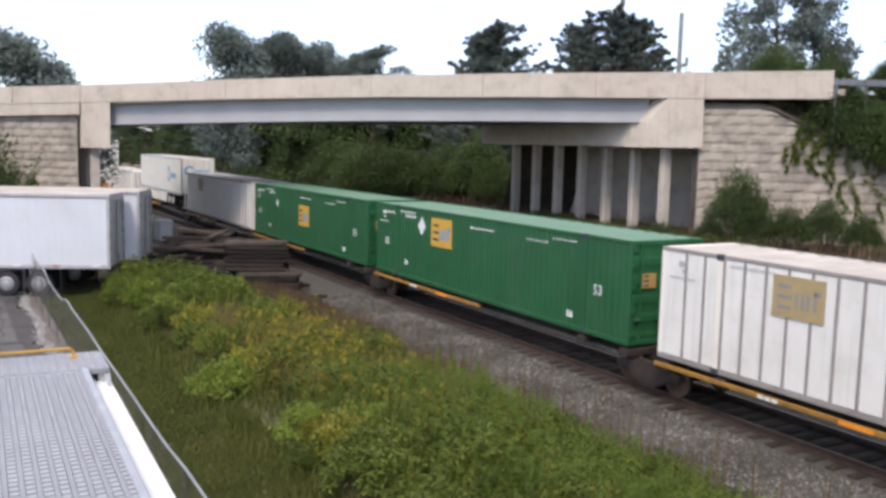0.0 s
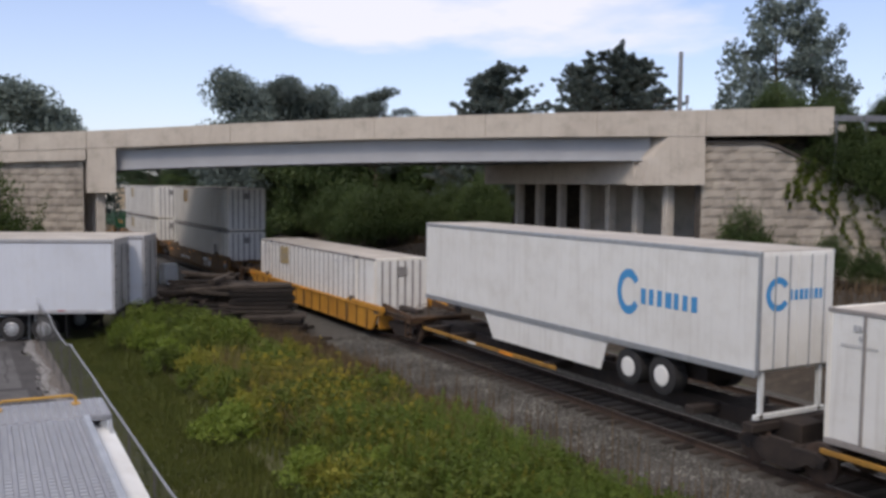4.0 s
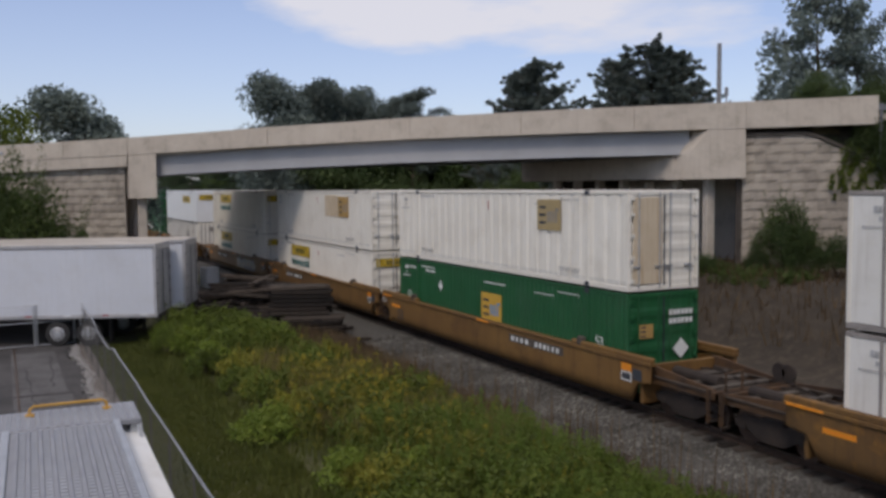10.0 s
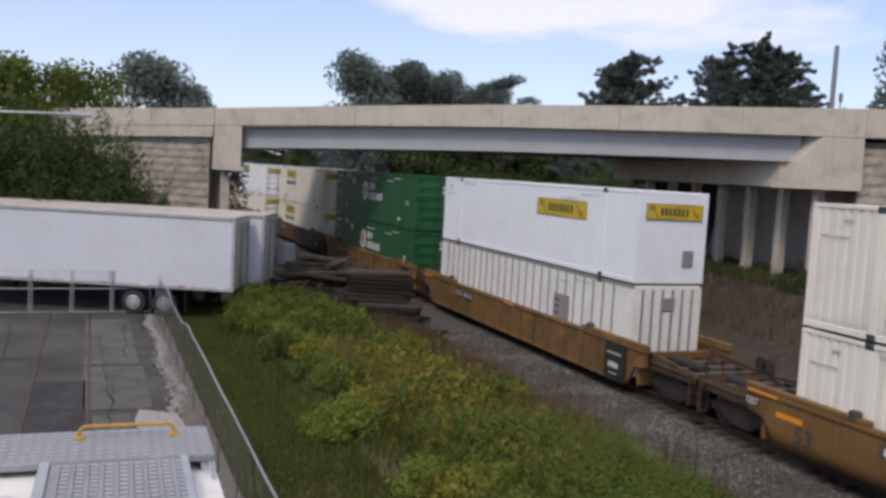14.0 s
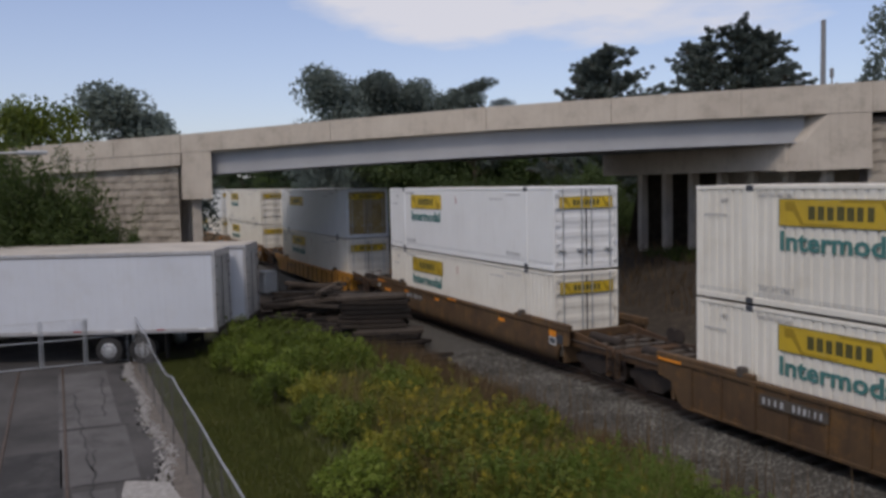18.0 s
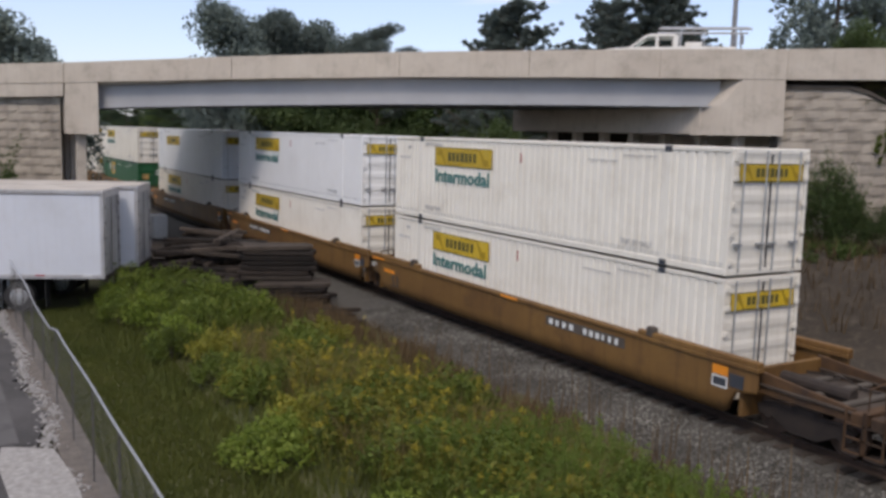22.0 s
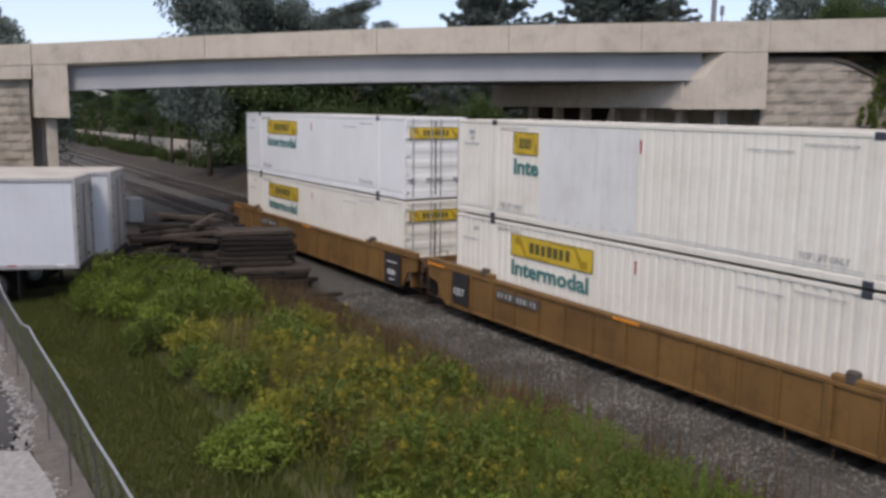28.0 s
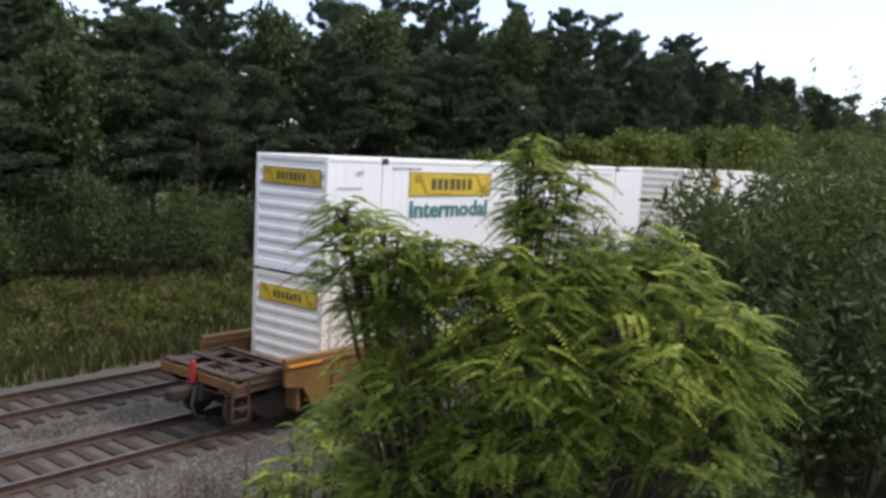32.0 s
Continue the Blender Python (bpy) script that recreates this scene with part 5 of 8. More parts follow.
def well_car(x, rear, front, mt, ribs, rear_truck=True, front_truck=True, label="", dark_panel=False, end=False, step=True):
    """A well car for one 53-foot slot: x of the slot's rear end; rear and front are the platform lengths."""
    t = thing("well_car", label, "rail car", "cars of the train")
    zt = 1.18 if mt == "yellow_car" else 1.48 if ribs else 1.52
    y0, y1 = -0.27, CW + 0.27
    a, b = -0.75, CL + 0.75
    for y, s in ((y0, 1), (y1, -1)):
        ya, yb = (y, y + 0.10) if s > 0 else (y - 0.10, y)
        poly = [(a - 0.55, zt - 0.02), (a - 0.55, 0.95), (a, 0.86), (a + 0.28, 0.38), (a + 0.5, 0.25), (b - 0.5, 0.25), (b - 0.28, 0.38), (b, 0.86), (b + 0.55, 0.95), (b + 0.55, zt - 0.02)]
        if ribs:
            side = part("side_sill", Geo().prism(poly, "y", ya, yb), mt, t)
        else:
            side = part("side_sill", rolled_side([(px, pz) for px, pz in poly[1:-1]], zt - 0.02, y, s), mt, t, smooth=True)
        part("top_chord", Geo().box((a - 0.6, ya - 0.05 if s > 0 else ya - 0.06, zt - 0.10), (b + 0.6, yb + 0.06 if s > 0 else yb + 0.05, zt), 0.015), mt, side)
        if ribs:
            part("bottom_chord", Geo().box((a + 0.5, ya - 0.03, 0.21), (b - 0.5, yb + 0.03, 0.30), 0.015), mt, side)
        if step:  # raised top edge at both ends
            for c, d in ((a - 0.6, 2.4), (CL - 2.4, b + 0.6)):
                part("raised_chord", Geo().box((c, ya - 0.04, zt), (d, yb + 0.04, zt + 0.13), 0.02), mt, side)
            for c in (1.85, CL - 2.1):
                part("lock_bracket", Geo().box((c, ya - 0.05, zt), (c + 0.25, yb + 0.05, zt + 0.26), 0.03), "grime", side)
        if ribs:
            n = 14
            for i in range(n + 1):
                xx = a + 0.9 + (b - a - 1.8) * i / n
                w = 0.10 if i in (2, 7, 12) else 0.032
                part("rib", Geo().box((xx - w, ya - 0.055 if s > 0 else yb, 0.22), (xx + w, ya if s > 0 else yb + 0.055, zt - 0.10), 0.01), "rust_car" if mt == "yellow_car" else mt, side)
    for i in range(7):
        xx = 1.2 + (CL - 2.4) * i / 6
        part("cross_bearer", Geo().box((xx - 0.2, y0 + 0.32, 0.26), (xx + 0.2, y1 - 0.32, 0.36)), "car_dark", t)
    for e, (c, d) in enumerate(((-rear, a), (b, CL + front))):
        if d - c < 0.4:
            continue
        pl = part("end_platform", Geo().box((c, 0.45, 0.86), (d, CW - 0.45, 1.06), 0.02), "deck", t)
        part("end_bulkhead", Geo().box(((d - 0.12) if e == 0 else c, y0 + 0.1, 0.3), (d if e == 0 else c + 0.12, y1 - 0.1, zt - 0.15), 0.02), mt, pl)
        part("centre_sill", Geo().box((c - 0.1, CW / 2 - 0.33, 0.62), (d + 0.1, CW / 2 + 0.33, 0.98), 0.02), "car_dark", pl)
        part("cross_beam", Geo().box((c, -0.1, 0.9), (c + 0.28, CW + 0.1, 1.16), 0.02) if e == 0 else Geo().box((d - 0.28, -0.1, 0.9), (d, CW + 0.1, 1.16), 0.02), "end_rust", pl)
        for y in (-0.02, CW - 0.22):
            part("walkway", Geo().box((c, y, 1.08), (d, y + 0.24, 1.14), 0.012), "deck", pl)
            arm = Geo()
            arm.prism([((d if e == 0 else c), 1.42), ((c + 0.3) if e == 0 else (d - 0.3), 1.18), ((c + 0.3) if e == 0 else (d - 0.3), 0.92), ((d if e == 0 else c), 0.92)], "y", y + 0.05, y + 0.14)
            part("side_arm", arm, "end_rust", pl)
        for q in range(3):
            xx = c + (d - c) * (0.25 + 0.25 * q)
            part("deck_pipe", Geo().box((xx - 0.09, 0.3, 1.06), (xx + 0.09, CW - 0.3, 1.15), 0.02), "grime", pl)
        # ladder
        lx = c + 0.12 if e == 0 else d - 0.12
        g = Geo()
        for z in (0.38, 0.66, 0.94):
            g.box((lx - 0.22, -0.18, z), (lx + 0.22, -0.14, z + 0.03))
        for dx in (-0.22, 0.22):
            g.box((lx + dx - 0.015, -0.18, 0.36), (lx + dx + 0.015, -0.14, 1.25))
        part("ladder", g, "end_rust", pl)
        # brake gear, pipes and grab irons on the platform
        m0, m1 = min(c, d) + 0.15, max(c, d) - 0.15
        part("air_reservoir", Geo().tube((m0 + 0.1 * (m1 - m0), 0.75, 1.2), (m0 + 0.75 * (m1 - m0), 0.75, 1.2), 0.15, 10), "car_dark", pl)
        part("brake_pipe", Geo().path([(m0, 1.9, 1.12), (m0 + 0.3 * (m1 - m0), 1.95, 1.2), (m0 + 0.6 * (m1 - m0), 1.75, 1.12), (m1, 1.8, 1.15)], 0.03, 5), "car_dark", pl)
        hx = c + 0.1 if e == 0 else d - 0.1
        part("grab_iron", Geo().path([(hx, 0.2, 1.15), (hx, 0.2, 1.62), (hx, 0.75, 1.68), (hx, 0.75, 1.15)], 0.018, 5), "end_rust", pl)
        if x == -422.1 and e == 0:  # open-framed deck at the train's end
            for y in (0.0, 0.85, 1.5, CW - 0.45):
                part("deck_plate", Geo().box((c, y, 1.24), (d - 0.1, y + (0.45 if y in (0.0, CW - 0.45) else 0.14), 1.29), 0.012), "deck", pl)
            for q in (c, c + 0.75, c + 1.5, d - 0.4):
                part("deck_plate", Geo().box((q, 0.0, 1.295), (q + 0.22, CW, 1.335), 0.012), "deck", pl)
            part("end_sill", Geo().box((c - 0.04, -0.05, 1.02), (c + 0.06, CW + 0.05, 1.24), 0.015), "golden_car", pl)
            continue
        part("brake_wheel", Geo().wheel((hx + (0.12 if e == 0 else -0.12), 2.2, 1.45), 0.24, 0.03, 14), "car_dark", pl)
        part("air_hose", Geo().path([(hx, 1.0, 0.95), (hx - (0.2 if e == 0 else -0.2), 0.92, 0.62), (hx - (0.3 if e == 0 else -0.3), 0.9, 0.42)], 0.03, 5), "rubber", pl)
        part("step", Geo().box((lx - 0.25, -0.2, 0.34), (lx + 0.25, 0.1, 0.38)), "car_dark", pl)
    if rear_truck:
        truck(t, -rear + (1.55 if rear > 2.5 else 0.0))
    if front_truck:
        truck(t, CL + front - (1.55 if front > 2.5 else 0.0))
    if rear > 2.5:
        part("coupler", Geo().box((-rear - 0.75, CW / 2 - 0.14, 0.66), (-rear + 0.2, CW / 2 + 0.14, 0.94), 0.05), "car_dark", t)
    if front > 2.5:
        part("coupler", Geo().box((CL + front - 0.2, CW / 2 - 0.14, 0.66), (CL + front + 0.45, CW / 2 + 0.14, 0.94), 0.05), "car_dark", t)
    zm = zt - 0.46
    plain = mt == "golden_car" and not ribs
    nx, kx = 7.3 if x in (-320.5, -147.8) else 0.0, 1.6 if plain else 1.0
    ny = y0 - (0.056 if ribs else 0.0)
    low = x == -101.1  # large pale strokes straight on the paint
    if low:
        nx, kx, zm = 1.0, 1.45, 0.70
    if mt == "yellow_car" or low:
        nb = t
    else:
        nb = part("number_board", Geo().box((nx + 2.68, ny - 0.006, zm - 0.05), (nx + 2.68 + 2.07 * kx, ny + 0.004, zm + 0.22)), "grime", t, "dark board with white strokes")
    g = Geo()
    gap, tall = 0.55 if plain or low else 0.72, 0.22 if low else 0.165
    bars(g, nx + 2.68 + 0.10 * kx, zm, 0.75 * kx, tall, 4, ny - 0.007, 7, gap)
    bars(g, nx + 2.68 + 1.04 * kx, zm, 0.95 * kx, tall, 6, ny - 0.007, 8, gap)
    part("car_marking", g, "mark_dark" if mt == "yellow_car" else "mark_white" if plain or low else "mark_grey", nb)
    part("reflector", Geo().box((a - 0.5, y0 - 0.055, zt - 0.085), (a + 0.5, y0 - 0.045, zt - 0.015)), "mark_orange", t)
    part("reflector", Geo().box((7.7, y0 - 0.055, zt - 0.085), (8.6, y0 - 0.045, zt - 0.015)), "mark_orange", t)
    if not ribs:  # worn safety patches on plain sides
        for c, w, z in ((-0.3, 0.85, 1.02),) if plain else ((-0.3, 0.85, 1.02), (2.5, 0.5, 1.2), (6.2, 0.45, 1.22), (12.4, 0.5, 1.15)):
            part("reflector", Geo().box((c, y0 - 0.006, z), (c + w, y0 - 0.001, z + 0.13)), "mark_orange", t)
        sg = part("placard_frame", Geo().box((CL + 0.05, y0 - 0.008, 0.86), (CL + 0.5, y0 - 0.002, 1.12)), "mark_white", t, "small white-framed plate")
        part("placard_plate", Geo().box((CL + 0.09, y0 - 0.011, 0.90), (CL + 0.46, y0 - 0.007, 1.08)), "mark_dark", sg)
        part("reflector", Geo().box((CL + 0.05, y0 - 0.008, 1.14), (CL + 0.5, y0 - 0.002, 1.36)), "mark_orange", t)
    if dark_panel:
        p = part("dark_panel", Geo().box((CL - 0.8, y0 - 0.084, 0.28), (CL + 0.35, y0 - 0.076, zt - 0.1)), "panel_black", t, "black stencil panel")
        g = Geo()
        bars(g, CL - 0.55, 0.62, 0.62, 0.18, 4, y0 - 0.088, 9, 0.5)
        bars(g, CL - 0.65, 1.05, 0.8, 0.05, 7, y0 - 0.088, 12, 0.5)
        bars(g, CL - 0.45, 0.42, 0.45, 0.04, 5, y0 - 0.088, 13, 0.5)
        part("stencil", g, "mark_white", p)
        if mt == "golden_car" and x > -420:
            p = part("dark_panel", Geo().box((0.3, y0 - 0.082, 0.42), (1.2, y0 - 0.076, zt - 0.08)), "panel_black", t, "black stencil panel")
            o = part("stencil", glyph(WORDS["125T"], "mark_white"), "mark_white", p)
            o.location = (0.40, y0 - 0.088, 0.68)
            o.scale = (1.4, 1, 1.4)
    else:
        p = part("board", Geo().box((CL + 0.55, y0 - 0.012, 0.95), (CL + 0.95, y0 - 0.002, 1.25)), "mark_dark", t)
    t.matrix_basis = pose(x, 0, 0)
    MOVING.append((t, x, 0.0, 0.0))
    return t


def spine_car(x, label, trailer=False):
    """One unit of a skeleton car: a centre beam with cross arms and side strips."""
    t = thing("spine_car", label, "rail car", "cars of the train")
    part("centre_beam", Geo().box((-0.4, CW / 2 - 0.42, 0.62), (CL + 0.6, CW / 2 + 0.42, 1.06), 0.03), "car_dark", t)
    for xx in (0.12, 2.0, 7.9, 14.0, CL - 0.3):
        part("cross_arm", Geo().box((xx, -0.05, 0.82), (xx + 0.32, CW + 0.05, 1.02), 0.02), "car_dark", t)
    for y in (-0.10, CW + 0.02):
        s = part("side_strip", Geo().box((0.0, y, 0.88), (8.6, y + 0.08, 0.985), 0.01), "strip_yellow", t, "worn yellow side strip")
        part("strip_marking", bars(Geo(), 3.4, 0.89, 0.6, 0.08, 3, y - 0.006, 3), "mark_white", s)
        part("strip_reflector", Geo().box((5.5, y - 0.012, 0.88), (6.3, y - 0.004, 0.98)), "mark_orange", s)
    truck(t, CL + 0.55)
    t.matrix_basis = pose(x, 0, 0)
    MOVING.append((t, x, 0.0, 0.0))
    return t


def semi_trailer(x):
    """A road trailer riding on the spine car."""
    t = thing("semi_trailer", "white box trailer with a blue round badge, riding on the train", "trailer")
    z0, z1 = 2.22, 5.0
    part("box_body", Geo().box((0.0, 0.0, z0), (CL, CW, z1 - 0.02), 0.03), "white", t)
    for y in (-0.02, CW - 0.08):
        part("lower_rail", Geo().box((0.0, y, z0 - 0.12), (CL, y + 0.1, z0 + 0.06), 0.015), "galv", t)
        part("upper_rail", Geo().box((0.0, y, z1 - 0.12), (CL, y + 0.1, z1), 0.015), "galv", t)
    part("roof", Geo().box((0.02, 0.02, z1 - 0.02), (CL - 0.02, CW - 0.02, z1 + 0.012), 0.01), "roof_white", t)
    for y0_, y1_ in ((0.1, CW / 2 - 0.01), (CW / 2 + 0.01, CW - 0.1)):
        d = part("door", Geo().box((CL, y0_, z0 + 0.05), (CL + 0.03, y1_, z1 - 0.1), 0.01), "white", t)
        for u in (0.35, 0.75):
            part("lock_rod", Geo().tube((CL + 0.05, y0_ + (y1_ - y0_) * u, z0), (CL + 0.05, y0_ + (y1_ - y0_) * u, z1 - 0.1), 0.018, 6), "galv", d)
    part("door_frame", Geo().box((CL - 0.02, -0.01, z0 - 0.05), (CL + 0.045, 0.09, z1), 0.01), "galv", t)
    part("skirt", Geo().prism([(4.3, z0 - 0.1), (4.9, 1.28), (10.6, 1.28), (10.9, z0 - 0.1)], "y", 0.02, 0.05), "white", t, "white side skirt")
    for i, xx in enumerate((11.75, 13.05)):
        for y in (0.28, CW - 0.28):
            w = part("wheel", Geo().wheel((xx, y, 1.56), 0.5, 0.24, 24), "rubber", t)
            part("rim", Geo().wheel((xx, y - 0.03 if y < 1 else y + 0.03, 1.56), 0.28, 0.23, 18), "white", w)
    part("slider_frame", Geo().box((11.0, 0.7, 1.5), (14.0, CW - 0.7, z0 - 0.1)), "car_dark", t)
    g = Geo()
    for y in (0.25, CW - 0.35):
        g.box((CL - 0.15, y, 1.1), (CL - 0.05, y + 0.1, z0))
    g.box((CL - 0.15, 0.1, 1.08), (CL - 0.05, CW - 0.1, 1.2), 0.01)
    part("rear_guard", g, "mark_white", t)
    # badge: an open ring and strokes
    g = Geo()
    for x_, yy, z_, r, along in ((11.75, -0.006, 3.62, 0.62, True), (0.62, CL + 0.035, 4.0, 0.4, False)):
        pts = []
        for i in range(22):
            a = 0.6 + i * (5.1 / 21)
            pts.append((math.cos(a), math.sin(a)))
        k = len(g.v)
        for c, s in pts:
            for rr in (r, r * 0.62):
                if along:
                    g.v.append((x_ + rr * c * 0.75, yy, z_ + rr * s))
                else:
                    g.v.append((yy, x_ + rr * c, z_ + rr * s))
        g.f += [(k + 2 * i, k + 2 * i + 1, k + 2 * i + 3, k + 2 * i + 2) for i in range(21)]
    part("badge", g, "blue", t, "blue ring badge")
    g = bars(Geo(), 12.25, 3.35, 2.15, 0.42, 7, -0.006, 5, 0.4)
    b2 = bars(Geo(), 1.0, 3.85, 1.2, 0.25, 7, 0.0, 6, 0.4)
    k = len(g.v)
    g.v += [(CL + 0.036 - y, x_, z) for x_, y, z in b2.v]
    g.f += [tuple(k + i for i in f) for f in b2.f]
    part("name_mark", g, "blue", t)
    t.matrix_basis = pose(x, 0, 0)
    MOVING.append((t, x, 0.0, 0.0))


def painted_panel(c, in_yellow=True):
    """Strokes of an emblem: red-brown on a painted yellow rectangle, or white on the rusty side."""
    p = c if not in_yellow else part("painted_panel", Geo().box((10.1, -0.278, 0.52), (13.2, -0.268, 1.36)), "panel_yellow", c, "dull orange-yellow painted panel")
    g = Geo()
    g.box((10.7, -0.288, 1.06), (12.0, -0.276, 1.18))
    for a in (10.95, 11.6):
        g.box((a, -0.289, 0.60), (a + 0.14, -0.276, 1.06))
    g.prism([(12.5, 0.60), (12.80, 0.89), (12.5, 1.18), (12.2, 0.89)], "y", -0.289, -0.276)
    part("emblem_mark", g, "panel_brown" if in_yellow else "mark_white", p)


def graffiti(c):
    """Overlapping bubble shapes in white, blue and green, with no legible word."""
    rng = random.Random(23)
    for col, n, y, k in (("graf_green", 9, -0.274, 1.25), ("graf_blue", 10, -0.279, 1.1), ("graf_white", 9, -0.285, 0.8), ("graf_blue", 5, -0.290, 0.22), ("mark_orange", 4, -0.290, 0.2)):
        for i in range(n):
            x = 9.3 + 4.9 * (i + 0.5) / n + rng.uniform(-0.15, 0.15)
            z = 0.80 + rng.uniform(-0.10, 0.10)
            w, h = 0.34 * k * rng.uniform(0.8, 1.2), 0.46 * min(k, 1.05) * rng.uniform(0.85, 1.1)
            tilt = rng.uniform(-0.45, 0.45)
            pts = []
            for q in range(14):
                a = 6.283 * q / 14
                r = 1 + 0.22 * math.sin(3 * a + i) + rng.uniform(-0.06, 0.06)
                px, pz = w * r * math.cos(a), h * r * math.sin(a)
                pts.append((x + px + tilt * pz, min(1.36, max(0.55, z + 0.12 + pz * 0.85))))
            part("paint_shape", Geo().prism(pts, "y", y - 0.0005 * (i % 3), y + 0.004), col, c)


MAT["panel_yellow"] = surf("panel_yellow", (0.42, 0.19, 0.022), (0.33, 0.145, 0.02), 1.2, 0.6, bump=0.05, dirt=((0.17, 0.08, 0.022), 0.4, 2))
MAT["panel_brown"] = surf("panel_brown", (0.17, 0.05, 0.02), (0.12, 0.04, 0.02), 3, 0.65, bump=0)
MAT["graf_white"] = surf("graf_white", (0.50, 0.47, 0.41), (0.38, 0.36, 0.31), 3, 0.5, bump=0.02)
MAT["graf_blue"] = surf("graf_blue", (0.10, 0.095, 0.16), (0.07, 0.068, 0.12), 3, 0.5, bump=0.02)
MAT["graf_green"] = surf("graf_green", (0.10, 0.16, 0.06), (0.14, 0.17, 0.07), 3, 0.5, bump=0.02)


def build_train():
    # skeleton cars with single loads
    for x, k in ((12.7, "ribbed"), (-4.6, "green"), (-21.7, "green_b"), (-38.7, "ribbed")):
        spine_car(x, "low skeleton car with yellow side strips and black bogies")
        load(k, x, 1.10)
    spine_car(-56.7, "low skeleton car with yellow side strips carrying a road trailer")
    semi_trailer(-56.7)
    rust, yel, gold = "rust_car", "yellow_car", "golden_car"
    L1, L3 = "rusty brown well car with plain sides and dark bogies", "rusty orange well car with ribbed sides and dark bogies"
    Y3 = "yellow well car with ribbed sides and worn paint"
    # x, rear platform, front platform, paint, ribs, bogies, lower load, upper load
    cars = [
        (-77.6, 3.7, 3.7, yel, True, (1, 1), "ribbed", None, Y3),
        (-101.1, 3.7, 3.7, rust, False, (1, 1), "ribbed_b", "ribbed_d", L1),
        (-124.4, 3.7, 3.7, rust, False, (1, 1), "ribbed", "ribbed", L1),
        (-147.8, 1.62, 3.7, gold, False, (1, 1), "green_b", "white", L1),
        (-167.3, 1.62, 1.62, gold, False, (1, 0), "word", "white_patch", L1),
        (-186.6, 3.6, 1.62, gold, False, (1, 0), "word", "word", L1),
        (-209.8, 2.0, 3.6, rust, True, (1, 1), "ribbed_c", "smooth_front", L3),
        (-230.0, 1.8, 1.9, rust, True, (1, 0), "badge", "badge", L3),
        (-249.7, 3.7, 1.8, "brown_car", True, (1, 0), "word", "word", L3),
        (-273.2, 3.7, 3.7, "brown_car", False, (1, 1), "word", "word_flat", L1),
        (-296.8, 3.7, 3.7, yel, True, (1, 1), "word", "smooth_stained", Y3),
        (-320.5, 1.6, 3.7, gold, False, (1, 1), "word", "word", L1),
        (-339.7, 1.6, 1.6, gold, False, (1, 0), "word", "word_flat", L1),
        (-359.1, 3.7, 1.6, gold, False, (1, 0), "word", "smooth_rear", L1),
        (-382.8, 1.6, 3.7, gold, True, (1, 1), "green", "word", L3),
        (-402.45, 1.85, 1.6, gold, True, (1, 0), "word", "word_cut", L3),
        (-422.1, 2.6, 1.85, gold, True, (1, 0), "word", "word_flat", L3),
    ]
    for x, r, f, mt, ribs, (rt, ft), low, high, lab in cars:
        c = well_car(x, r, f, mt, ribs, rt, ft, lab, dark_panel=ribs and mt != "yellow_car", step=True)
        load(low, x, 0.36)
        if high:
            load(high, x, 3.31)
        if x in (-101.1, -124.4):
            painted_panel(c, x == -124.4)
        if x == -186.6:
            graffiti(c)
        if not ribs and x < -140:
            for nm, lx, lz, mt_ in (("53", 0.35, 0.55, "mark_dark"), ("125T", -1.32, 1.12, "mark_white")):
                o = part("stencil", glyph(WORDS[nm], mt_), mt_, c)
                o.location = (lx, -0.28 if nm == "53" else -0.30, lz)
        if x == -422.1:
            m = part("rear_marker", Geo().box((-2.79, 1.18, 0.98), (-2.67, 1.31, 1.52), 0.03), "mark_red", c, "red end-of-train marker box")
            part("hose", Geo().path([(-2.75, 1.1, 0.95), (-2.95, 0.95, 0.6), (-2.9, 0.85, 0.35), (-2.7, 0.8, 0.3)], 0.03), "mark_dark", c)


build_train()


# ---------------------------------------------------------------- plants
def leaf_cloud(rng, centres, radii, per, size, shape="blob", flat=0.75, aspect=0.5, droop=0.0):
    """Vertices and faces of many small leaves round the given centres."""
    n = len(centres) * per
    c = np.repeat(centres, per, 0)
    r = np.repeat(radii, per, 0)
    d = rng.normal(size=(n, 3))
    d /= np.linalg.norm(d, axis=1, keepdims=True)
    rad = rng.random(n) ** 0.45
    p = c + d * (r * rad)[:, None] * np.array([1, 1, flat])
    s = size * rng.uniform(0.6, 1.35, n)
    a = rng.normal(size=(n, 3)) + d * 0.5
    a[:, 2] -= droop
    a /= np.linalg.norm(a, axis=1, keepdims=True)
    b = np.cross(a, rng.normal(size=(n, 3)))
    b /= np.linalg.norm(b, axis=1, keepdims=True) + 1e-9
    a, b = a * s[:, None], b * (s * aspect)[:, None]
    bend = np.cross(a, b)
    bend *= (0.25 * s / (np.linalg.norm(bend, axis=1) + 1e-9))[:, None]
    v = np.stack([p - a, p + b + bend * 0.5, p + a, p - b + bend * 0.5], 1).reshape(-1, 3)
    k = 4 * np.arange(n)[:, None]
    f = np.concatenate([k + [[0, 1, 2]], k + [[0, 2, 3]]], 1).reshape(-1, 3)
    return v, f


def mesh_np(name, v, f, material):
    me = bpy.data.meshes.new(name)
    v, f = np.asarray(v, np.float32), np.asarray(f, np.int32)
    me.vertices.add(len(v))
    me.vertices.foreach_set("co", v.ravel())
    me.loops.add(f.size)
    me.loops.foreach_set("vertex_index", f.ravel())
    me.polygons.add(len(f))
    me.polygons.foreach_set("loop_start", np.arange(len(f), dtype=np.int32) * f.shape[1])
    me.update()
    me.validate()
    me.materials.append(MAT[material])
    return me


